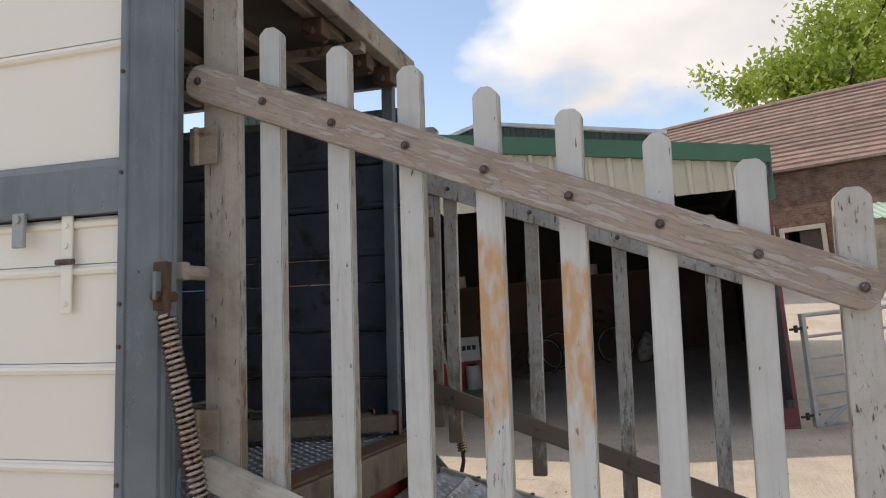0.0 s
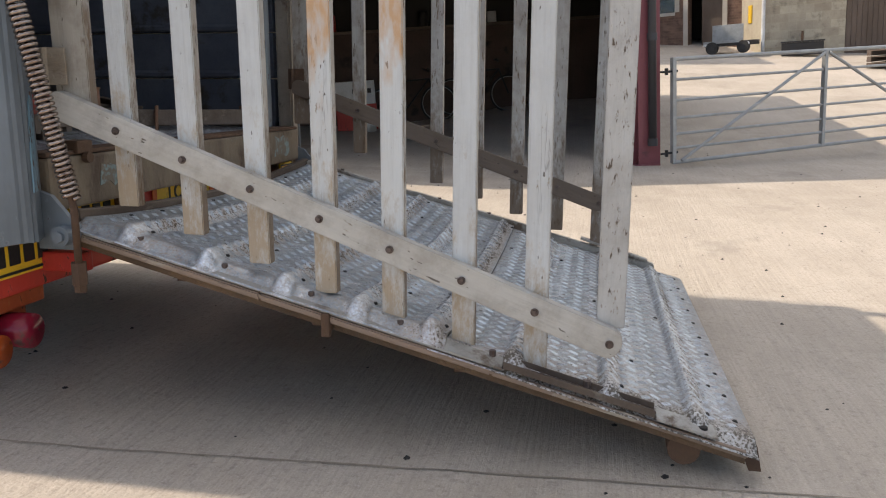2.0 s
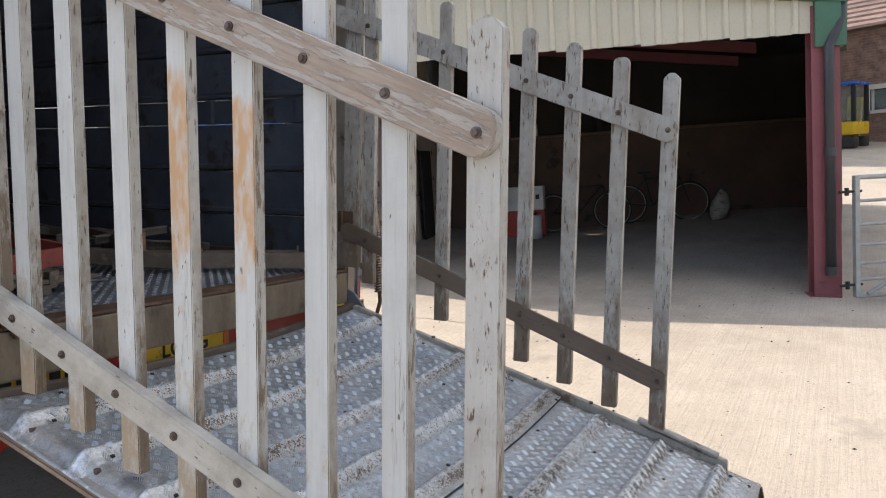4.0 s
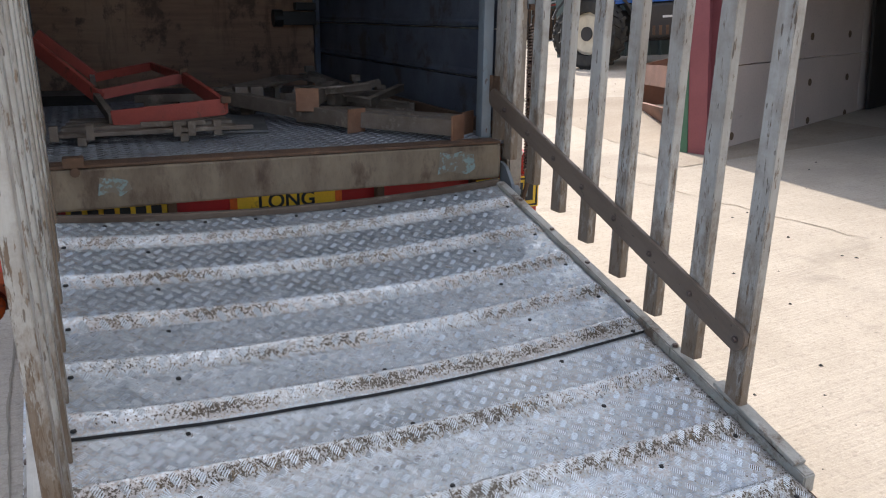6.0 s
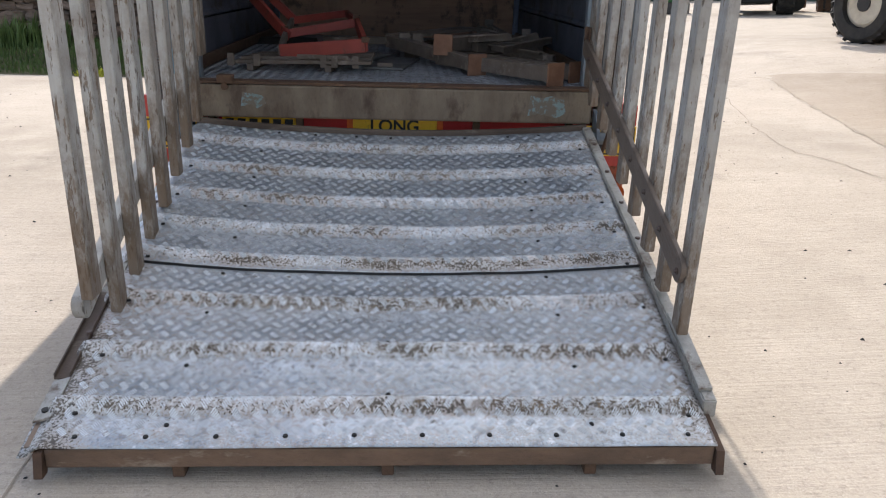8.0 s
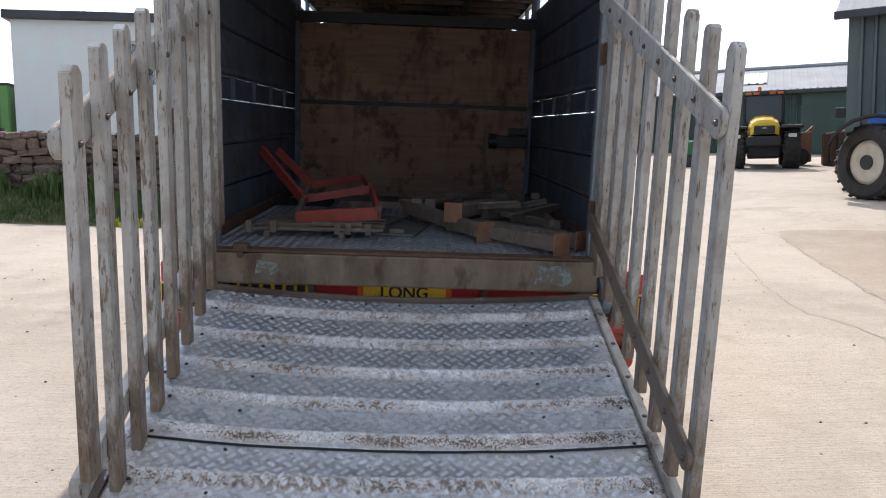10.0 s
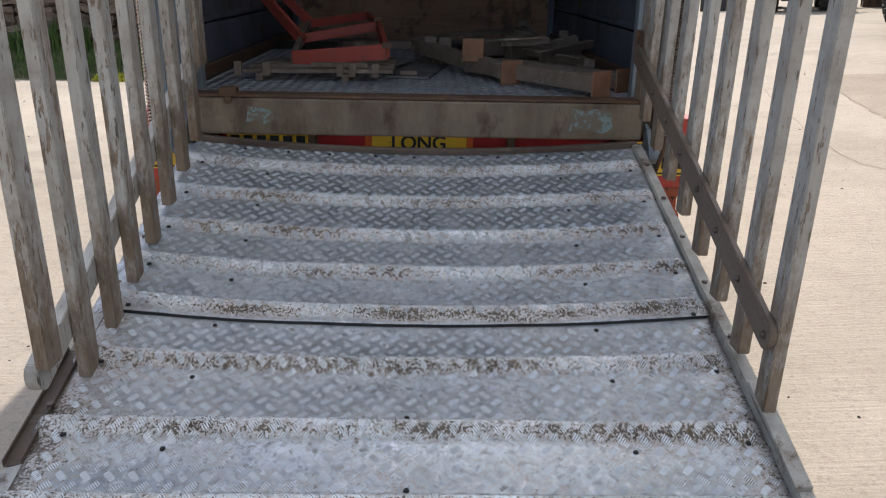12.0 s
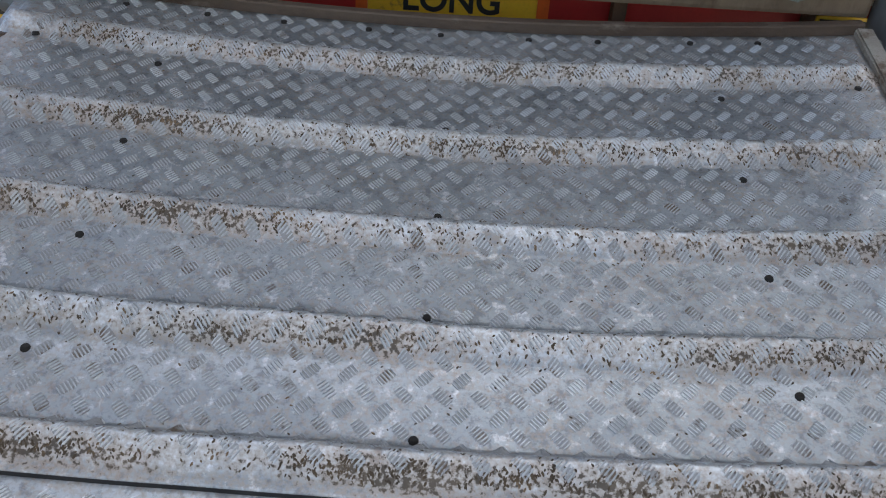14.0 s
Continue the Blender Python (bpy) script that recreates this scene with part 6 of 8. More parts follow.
def make_shed():
    D = 5.75
    zb = ground_point(6.58, -2.66).z - P.z
    # front sheeting and green fascia, rising towards the far end
    n = 30
    for k in range(6):
        xa, xb = -0.05 + (LA + 0.0) * k / 6, -0.05 + (LA + 0.0) * (k + 1) / 6
        bm = corrugated(bm_new(), (xa, 0, 2.56 - 0.02 * k), (1, 0, 0), (0, 0, 1), xb - xa, 1.0, 0.23, 0.035)
        for v in bm.verts:
            if v.co.z > 3:
                v.co.z = eave(v.co.x) - 0.06
        part("front_sheet", bm, CREAM_SHEET, shed, "cream box-profile cladding sheet")
    bm = prism(bm_new(), [(-0.1, -0.09, eave(-0.1) - 0.17), (LA + 0.16, -0.09, eave(LA + 0.16) - 0.17), (LA + 0.16, -0.09, eave(LA + 0.16) + 0.03), (-0.1, -0.09, eave(-0.1) + 0.03)], (0, 0.12, 0))
    part("fascia", bm, GREEN_TRIM, shed, "dark green metal fascia")
    bm = box(bm_new(), LA - 0.14, LA + 0.16, -0.075, 0.12, eave(LA) - 0.62, eave(LA) - 0.16, 0.004)
    part("corner_flashing", bm, GREEN_TRIM, shed, "green corner flashing")
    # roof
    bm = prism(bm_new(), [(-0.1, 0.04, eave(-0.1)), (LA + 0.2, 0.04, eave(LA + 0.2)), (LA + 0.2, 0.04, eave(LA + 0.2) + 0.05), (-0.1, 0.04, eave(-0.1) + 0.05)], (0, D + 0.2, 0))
    part("roof", bm, SHADED_INSIDE, shed, "sheet roof, indoor shade in its colour")
    for k in range(4):
        y = 0.6 + 1.6 * k
        bm = prism(bm_new(), [(0, y, eave(0) - 0.18), (LA, y, eave(LA) - 0.18), (LA, y, eave(LA) - 0.02), (0, y, eave(0) - 0.02)], (0, 0.09, 0))
        part("rafter", bm, RED_OXIDE, shed, "red oxide steel rafter")
    # columns: flange, web, flange
    for x, z0 in ((LA - 0.06, zb - 0.05), (0.0, -0.1)):
        e = 0.165 if x > 1 else 0.11
        outline = [(-0.11, -0.02), (e, -0.02), (e, 0.0), (0.008, 0.0), (0.008, 0.2), (0.11, 0.2), (0.11, 0.22), (-0.11, 0.22), (-0.11, 0.2), (-0.008, 0.2), (-0.008, 0.0), (-0.11, 0.0)]
        bm = prism(bm_new(), [(x + a, b, z0 + 0.068) for a, b in outline], (0, 0, eave(x) - 0.268 - z0))
        c = part("column", bm, RED_OXIDE, shed, "red oxide steel column")
        part("base_plate", box(bm_new(), x - 0.16, x + 0.16, -0.04, 0.26, z0, z0 + 0.07, 0.004), RED_OXIDE, c)
    part("column_cover", box(bm_new(), -0.20, -0.112, -0.03, 0.25, -0.1, 3.5, 0.006), GREEN_TRIM, shed, "green painted column edge")
    x = LA + 0.075
    pts = [(x + 0.05, -0.03, eave(LA) - 0.18), (x + 0.05, -0.03, eave(LA) - 0.34), (x - 0.09, -0.085, eave(LA) - 0.62), (x - 0.09, -0.085, zb + 0.25)]
    part("downpipe", sweep(bm_new(), pts, 0.05, 12), PIPE_GREY, shed, "dark grey plastic downpipe", True)
    for z in (zb + 0.25, zb + 1.5):
        part("pipe_collar", rod(bm_new(), (x - 0.09, -0.085, z), (x - 0.09, -0.085, z + 0.09), 0.06, 14), PIPE_GREY, shed)
    # precast concrete side wall, three courses of panels, seen inside
    for c in range(3):
        for k in range(3):
            y0 = 0.24 + 1.8 * k
            bm = box(bm_new(), -0.09, 0.05, y0, y0 + 1.79, -0.12 + 1.02 * c, 0.89 + 1.02 * c, 0.008)
            p = part("wall_panel", bm, PANEL_CONC, shed)
            for dy in (0.35, 1.4):
                for dz in (0.25, 0.72):
                    part("bolt_socket", rod(bm_new(), (0.045, y0 + dy, -0.12 + 1.02 * c + dz), (0.053, y0 + dy, -0.12 + 1.02 * c + dz), 0.045, 14), MUD_WOOD, p)
    part("side_cladding", corrugated(bm_new(), (-0.02, 0.24, 2.94), (0, 1, 0), (0, 0, 1), D - 0.3, 0.72, 0.23, 0.03, (-1, 0, 0)), CREAM_SHEET, shed)
    # side and back walls carry the shed's indoor shade in their colour
    far = LA + 0.285 * (D - 0.24)
    part("side_wall", prism(bm_new(), [(LA + 0.02, 0.24, zb - 0.1), (LA + 0.14, 0.24, zb - 0.1), (far + 0.14, D, zb - 0.1), (far + 0.02, D, zb - 0.1)], (0, 0, eave(LA) - zb)), SHADED_INSIDE, shed, "side wall of the shed, its shade in the colour")
    part("roof_wing", prism(bm_new(), [(LA + 0.204, 0.04, eave(LA + 0.2)), (far + 0.3, D + 0.24, eave(LA + 0.2)), (LA + 0.204, D + 0.24, eave(LA + 0.2))], (0, 0, 0.05)), SHADED_INSIDE, shed, "sheet roof, indoor shade in its colour")
    part("back_wall", prism(bm_new(), [(-0.05, D, zb - 0.2), (far + 0.14, D, zb - 0.2), (far + 0.14, D, eave(LA + 0.14) + 0.01), (-0.05, D, eave(-0.05) + 0.01)], (0, 0.12, 0)), SHADED_INSIDE, shed, "sheeted back wall, its shade in the colour")
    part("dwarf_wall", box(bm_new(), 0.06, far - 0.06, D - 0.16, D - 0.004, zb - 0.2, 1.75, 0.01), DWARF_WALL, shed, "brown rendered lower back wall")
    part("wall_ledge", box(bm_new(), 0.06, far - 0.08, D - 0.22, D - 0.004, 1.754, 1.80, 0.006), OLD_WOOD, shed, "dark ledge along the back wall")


make_shed()


def shed_place(x, y, z=0.0):
    """World place inside the shed; z over the floor there."""
    p = Matrix.Translation(P) @ pose(0, 0, 0, 0, 0, TURN) @ V(x, y, 0)
    q = SLOPE.inverted() @ p
    g = ground_point(q.x, q.y)
    for _ in range(3):
        q = SLOPE.inverted() @ V(p.x, p.y, g.z)
        g = ground_point(q.x, q.y)
    return V(p.x, p.y, g.z + z)


def shed_wall(x, y):
    """World place in the shed at the height of its origin."""
    return Matrix.Translation(P) @ pose(0, 0, 0, 0, 0, TURN) @ V(x, y, 0)


def bicycle(x, y, turn, frame_mat, label):
    b = thing("bicycle", label, "bicycle", on_slope=False, turn=TURN + turn, base=shed_place(x, y), group="bicycles in the shed")
    R = 0.33
    for cx in (-0.52, 0.52):
        ring = [(cx + R * math.cos(2 * math.pi * k / 28), 0, R + 0.015 + R * math.sin(2 * math.pi * k / 28)) for k in range(29)]
        w = part("wheel", sweep(bm_new(), ring, 0.017, 7, False), RUBBER, b, "", True)
        ring = [(cx + 0.31 * math.cos(2 * math.pi * k / 28), 0, R + 0.015 + 0.31 * math.sin(2 * math.pi * k / 28)) for k in range(29)]
        part("rim", sweep(bm_new(), ring, 0.009, 6, False), GALV, w, "bright metal rim", True)
    bb, seat, head, rear, front = (-0.08, 0, 0.30), (-0.2, 0, 0.78), (0.36, 0, 0.80), (-0.52, 0, 0.345), (0.52, 0, 0.345)
    bm = bm_new()
    for a, c in ((bb, seat), (bb, head), (seat, head), (rear, bb), (rear, seat), (front, head)):
        rod(bm, a, c, 0.016, 8)
    part("frame", bm, frame_mat, b, "", True)
    part("saddle", box(bm_new(), -0.34, -0.09, -0.06, 0.06, 0.86, 0.91, 0.02), BLACK, b)
    part("handlebar", sweep(bm_new(), [(0.3, -0.27, 0.98), (0.34, -0.12, 0.95), (0.36, 0, 0.93), (0.34, 0.12, 0.95), (0.3, 0.27, 0.98)], 0.013, 8), BLACK, b)
    part("post", rod(bm_new(), (-0.2, 0, 0.76), (-0.22, 0, 0.87), 0.014, 8), BLACK, b)


bicycle(2.75, 5.15, 6, MACHINE_DARK, "dark bicycle leaning in the shed")
bicycle(4.05, 5.2, -4, MACHINE_DARK, "dark bicycle with bright rims standing in the shed")


def shed_clutter():
    t = thing("crate", "white box with red base on the shed floor", "box", on_slope=False, turn=TURN, base=shed_place(1.75, 4.9))
    part("box_body", box(bm_new(), -0.35, 0.35, -0.25, 0.25, 0.45, 0.85, 0.01), PLASTIC_WHITE, t)
    part("box_base", box(bm_new(), -0.36, 0.36, -0.26, 0.26, 0.0, 0.448, 0.01), RED_PAINT, t, "red lower box")
    for k in range(4):
        part("letter_bar", box(bm_new(), -0.05 + 0.09 * k, 0.015 + 0.09 * k, -0.256, -0.2505, 0.64, 0.72), BLACK, t)
    t = thing("drum", "white plastic drum on the shed floor", "drum", on_slope=False, turn=TURN, base=shed_place(1.95, 4.4))
    part("barrel", rod(bm_new(), (0, 0, 0), (0, 0, 0.4), 0.13, 18), PLASTIC_WHITE, t, "", True)
    part("cap", rod(bm_new(), (0, 0, 0.4), (0, 0, 0.44), 0.06, 14), BLACK, t)
    t = thing("sack", "pale feed sack slumped against the shed wall", "sack", on_slope=False, turn=TURN, base=shed_place(5.0, 4.8))
    bm = bm_new()
    bmesh.ops.create_icosphere(bm, subdivisions=3, radius=0.3)
    for v in bm.verts:
        v.co.z = max(0.0, v.co.z * 1.3 + 0.32) * (1.0 + 0.1 * noise.noise(v.co * 4))
        v.co.x = v.co.x * 0.7 * (1.1 - 0.5 * v.co.z) + 0.12 * v.co.z + 0.05 * noise.noise(v.co * 5)
        v.co.y = v.co.y * 0.5 + 0.04 * noise.noise(v.co * 6 + V(3, 0, 0))
    part("bag", bm, EDGE_STEEL, t, "", True)
    t.scale = (0.8, 0.8, 0.72)
    for x, h, m in ((-1.5, 0.3, RED_PAINT), (-1.0, 0.22, PLASTIC_WHITE), (0.2, 0.26, MACHINE_DARK), (0.9, 0.3, RUST), (1.5, 0.2, PLASTIC_WHITE)):
        t = thing("canister", "small can on the dark ledge of the shed wall", "can", on_slope=False, turn=TURN, base=V(0, 0, 1.80) + shed_wall(2.9 + x, 5.65), group="cans on the ledge")
        part("can_body", rod(bm_new(), (0, 0, 0), (0, 0, h), 0.085, 14), m, t, "", True)
        part("lid", rod(bm_new(), (0, 0, h), (0, 0, h + 0.03), 0.07, 12), BLACK, t)
    t = thing("hung_tarp", "folded dark sheet hanging on the shed wall", "sheet", on_slope=False, turn=TURN, base=shed_place(0.12, 4.2))
    part("cloth", box(bm_new(), 0.0, 0.05, -0.3, 0.4, 0.0, 1.5, 0.015), SHADED_INSIDE, t)


shed_clutter()


# ---- field gate ----
GP, GT, GL = frame_at(6.36, -2.90, 7.70, -4.92)
fg = thing("field_gate", "galvanised seven-bar field gate, closed across the yard", "gate", on_slope=False, turn=GT, base=GP + V(0, 0, 0.07))


def field_gate():
    W, H, tilt = 2 * GL, 1.22, -0.012
    def pt(x, z):
        return V(x, 0, z + tilt * x)
    for z in (0.0, 0.17, 0.34, 0.53, 0.74, 0.98, H):
        part("bar", rod(bm_new(), pt(0, z), pt(W, z), 0.024 if z in (0.0, H) else 0.017, 10), GALV, fg)
    for x in (0, GL, W):
        part("post", box(bm_new(), x - 0.025, x + 0.025, -0.03, 0.03, tilt * x - 0.01, H + tilt * x + (0.02 if x != GL else 0), 0.005), GALV, fg)
    part("brace", rod(bm_new(), pt(0.1, 0.02) + V(0, -0.03, 0), pt(GL - 0.04, H - 0.03) + V(0, -0.03, 0), 0.02, 10), GALV, fg)
    part("brace", rod(bm_new(), pt(W - 0.1, 0.02) + V(0, -0.03, 0), pt(GL + 0.04, H - 0.03) + V(0, -0.03, 0), 0.02, 10), GALV, fg)
    for z in (0.12, 1.08):
        part("hinge_pin", rod(bm_new(), (-0.18, 0, z), (0.06, 0, z), 0.014, 8), BLACK, fg, "black hinge pin")
        part("hinge_eye", rod(bm_new(), (-0.1, 0, z - 0.04), (-0.1, 0, z + 0.04), 0.022, 10), BLACK, fg)
    for x in (W + 0.12,):
        part("clapping_post", box(bm_new(), x - 0.06, x + 0.06, -0.06, 0.06, -0.4, 1.35, 0.01), OLD_WOOD, fg)


field_gate()

# ---- brick barn across the yard ----
BP, BT, BL = frame_at(25.4, 1.2, 20.0, -13.5)
barn = thing("brick_barn", "long old red-brick barn with weathered brown tile roof", "barn", on_slope=False, turn=BT, base=V(BP.x, BP.y, 0.85))


def wall_with_holes(bm, x0, x1, z0, z1, y0, y1, holes):
    """Wall along x with openings (xa, xb, za, zb) that go through it."""
    xs = sorted({x0, x1, *[h[0] for h in holes], *[h[1] for h in holes]})
    for a, b in zip(xs, xs[1:]):
        cuts = sorted((h[2], h[3]) for h in holes if h[0] <= a and h[1] >= b)
        z = z0
        for c, d in cuts:
            if c > z:
                box(bm, a, b, y0, y1, z, c)
            z = d
        if z1 > z:
            box(bm, a, b, y0, y1, z, z1)
    bmesh.ops.remove_doubles(bm, verts=bm.verts[:], dist=0.0005)
    return bm


def barn_x(x, y):
    """Distance along the barn's front of a place of the lorry's frame."""
    p = SLOPE @ V(x, y, 0)
    a = radians(BT)
    return (p.x - BP.x) * math.cos(a) + (p.y - BP.y) * math.sin(a)


def brick_barn():
    d0 = barn_x(23.58, -5.2)
    w0 = barn_x(22.45, -3.65)
    H = 4.0
    door = (d0 - 0.1, d0 + 0.95, -0.5, 2.05)
    win = (w0 - 0.55, w0 + 0.55, 1.55, 2.15)
    small = (d0 + 7.5, d0 + 8.3, 1.5, 2.2)
    bm = wall_with_holes(bm_new(), -2.0, BL + 3, -1.5, H, 0.0, 0.5, [door, win, small])
    part("front_wall", bm, BRICK, barn, "weathered red-brick wall")
    # near-black panel stands for the unlit room behind door and windows
    part("shade_backing", box(bm_new(), -2.0, BL + 3, 2.2, 2.4, -1.5, H), SHADED_INSIDE, barn)
    for x in (-2.0, BL + 2.5):
        bm = prism(bm_new(), [(x, 0.5, -1.5), (x, 8.5, -1.5), (x, 8.5, H), (x, 4.4, H + 2.85), (x, 0.5, H)], (0.5, 0, 0))
        part("gable_wall", bm, BRICK, barn)
    part("rear_wall", box(bm_new(), -2, BL + 3, 8.5, 9.0, -1.5, H), BRICK, barn)
    # wing that stands forward beyond the outhouse
    bm = box(bm_new(), 11.9, BL + 3, -0.55, -0.002, -1.5, H - 0.25)
    part("wing_wall", bm, BRICK, barn, "sunlit brick wing")
    for k in range(3):
        bm = box(bm_new(), 11.75, BL + 3.2, -0.75 + 0.28 * k, -0.39 + 0.28 * k, 0.0, 0.045)
        for v in bm.verts:
            v.co.z += H - 0.38 + (v.co.y + 0.75) * 0.6 + 0.03
        part("tile_course", bm, ROOF_TILE, barn)
    # openings
    for h, nm in ((door, "door_surround"), (win, "window_surround")):
        bm = bm_new()
        box(bm, h[0] - 0.14, h[0], -0.03, 0.12, h[2], h[3] + 0.14)
        box(bm, h[1], h[1] + 0.14, -0.03, 0.12, h[2], h[3] + 0.14)
        box(bm, h[0], h[1], -0.03, 0.12, h[3], h[3] + 0.14)
        if nm[0] == "w":
            box(bm, h[0], h[1], -0.05, 0.12, h[2] - 0.1, h[2])
        part(nm, bm, SURROUND, barn, "pale stone surround")
    part("barn_door", box(bm_new(), door[0] + 0.4, door[1], 0.14, 0.2, -0.5, door[3]), OLD_WOOD, barn, "half-open dark brown barn door")
    part("window_frame", box(bm_new(), win[0], win[0] + 0.07, 0.1, 0.15, win[2], win[3]), PLASTIC_WHITE, barn, "white window frame")
    part("window_pane", box(bm_new(), win[0] + 0.07, win[1], 0.12, 0.128, win[2], win[3]), GLASS, barn)
    part("wall_band", box(bm_new(), -2.0, BL + 3, -0.05, -0.004, H - 0.12, H, 0.01), OLD_WOOD, barn, "dark eaves board")
    # roof in tile courses
    n = 17
    run, up = 4.55, 3.0
    sl = math.hypot(run, up)
    for k in range(n):
        f = k / n
        y, z = -0.25 + run * f, H - 0.12 + up * f
        dy, dz = run / n * 1.18, up / n * 1.18
        bm = bm_new()
        xs = [-2.4 + (BL + 5.6) * i / 60 for i in range(61)]
        lo = [bm.verts.new((x, y + 0.01 * noise.noise(V(x * 0.8, k * 3, 0)), z + 0.085 + 0.025 * noise.noise(V(x * 0.6, k, 2)) + 0.05 * math.sin(x * 0.35))) for x in xs]
        hi = [bm.verts.new((x, y + dy, z + dz + 0.012 + 0.05 * math.sin(x * 0.35))) for x in xs]
        lo2 = [bm.verts.new((v.co.x, v.co.y, v.co.z - 0.08)) for v in lo]
        for i in range(60):
            bm.faces.new((lo[i], lo[i + 1], hi[i + 1], hi[i]))
            bm.faces.new((lo2[i], lo2[i + 1], lo[i + 1], lo[i]))
        part("tile_course", bm, ROOF_TILE, barn)
    bm = prism(bm_new(), [(-2.4, 4.3, H + up - 0.1), (BL + 3.2, 4.3, H + up - 0.1), (BL + 3.2, 9.3, H - 0.4), (-2.4, 9.3, H - 0.4)], (0, 0, 0.06))
    part("rear_roof", bm, ROOF_TILE, barn)
    part("ridge", sweep(bm_new(), [(-2.4 + (BL + 5.6) * i / 20, 4.32, H + up - 0.06 + 0.05 * math.sin((-2.4 + (BL + 5.6) * i / 20) * 0.35)) for i in range(21)], 0.11, 8), ROOF_TILE, barn, "moss-tinged ridge tiles")


brick_barn()

# ---- lean-to shed in front of the brick barn ----
LP, LT, LL = frame_at(20.35, -6.62, 20.64, -10.27)
lean = thing("block_outhouse", "low pale block outhouse with pale green sheet roof", "outhouse", on_slope=False, turn=LT, base=V(LP.x, LP.y, 1.10))


def outhouse():
    W = LL + 2.2
    dx0 = LL * 0.60
    bm = wall_with_holes(bm_new(), 0, W, -0.8, 1.78, 0.0, 0.2, [(dx0, dx0 + 1.15, -0.8, 1.5)])
    part("front_wall", bm, BLOCK_WALL, lean)
    part("door_leaf", box(bm_new(), dx0 + 0.02, dx0 + 1.13, 0.05, 0.1, -0.8, 1.48), OLD_WOOD, lean, "grey-brown boarded door")
    for k in range(8):
        x = dx0 + 0.03 + 0.138 * k
        part("door_board", box(bm_new(), x, x + 0.128, 0.035, 0.05, -0.78, 1.46, 0.004), OLD_WOOD, lean)
    bm = prism(bm_new(), [(0, 0.2, -0.8), (0, 2.6, -0.8), (0, 2.6, 2.45), (0, 0.2, 1.78)], (0.2, 0, 0))
    part("end_wall", bm, BLOCKWORK, lean, "cream end wall")
    part("end_window", box(bm_new(), -0.03, -0.002, 1.05, 1.4, 0.75, 1.25), SIGN_YELLOW, lean, "small yellow notice")
    part("corner_pipe", rod(bm_new(), (0.0, -0.05, -0.5), (0.0, -0.05, 1.78), 0.05, 10), PLASTIC_WHITE, lean, "white corner pipe")
    d = V(0, 2.9, 0.80).normalized()
    bm = corrugated(bm_new(), (-0.2, -0.25, 1.74), (1, 0, 0), d, W + 0.3, 3.05, 0.2, 0.03, (0, 0, 1))
    part("roof_sheet", bm, PALE_GREEN, lean, "pale green corrugated roof")


outhouse()


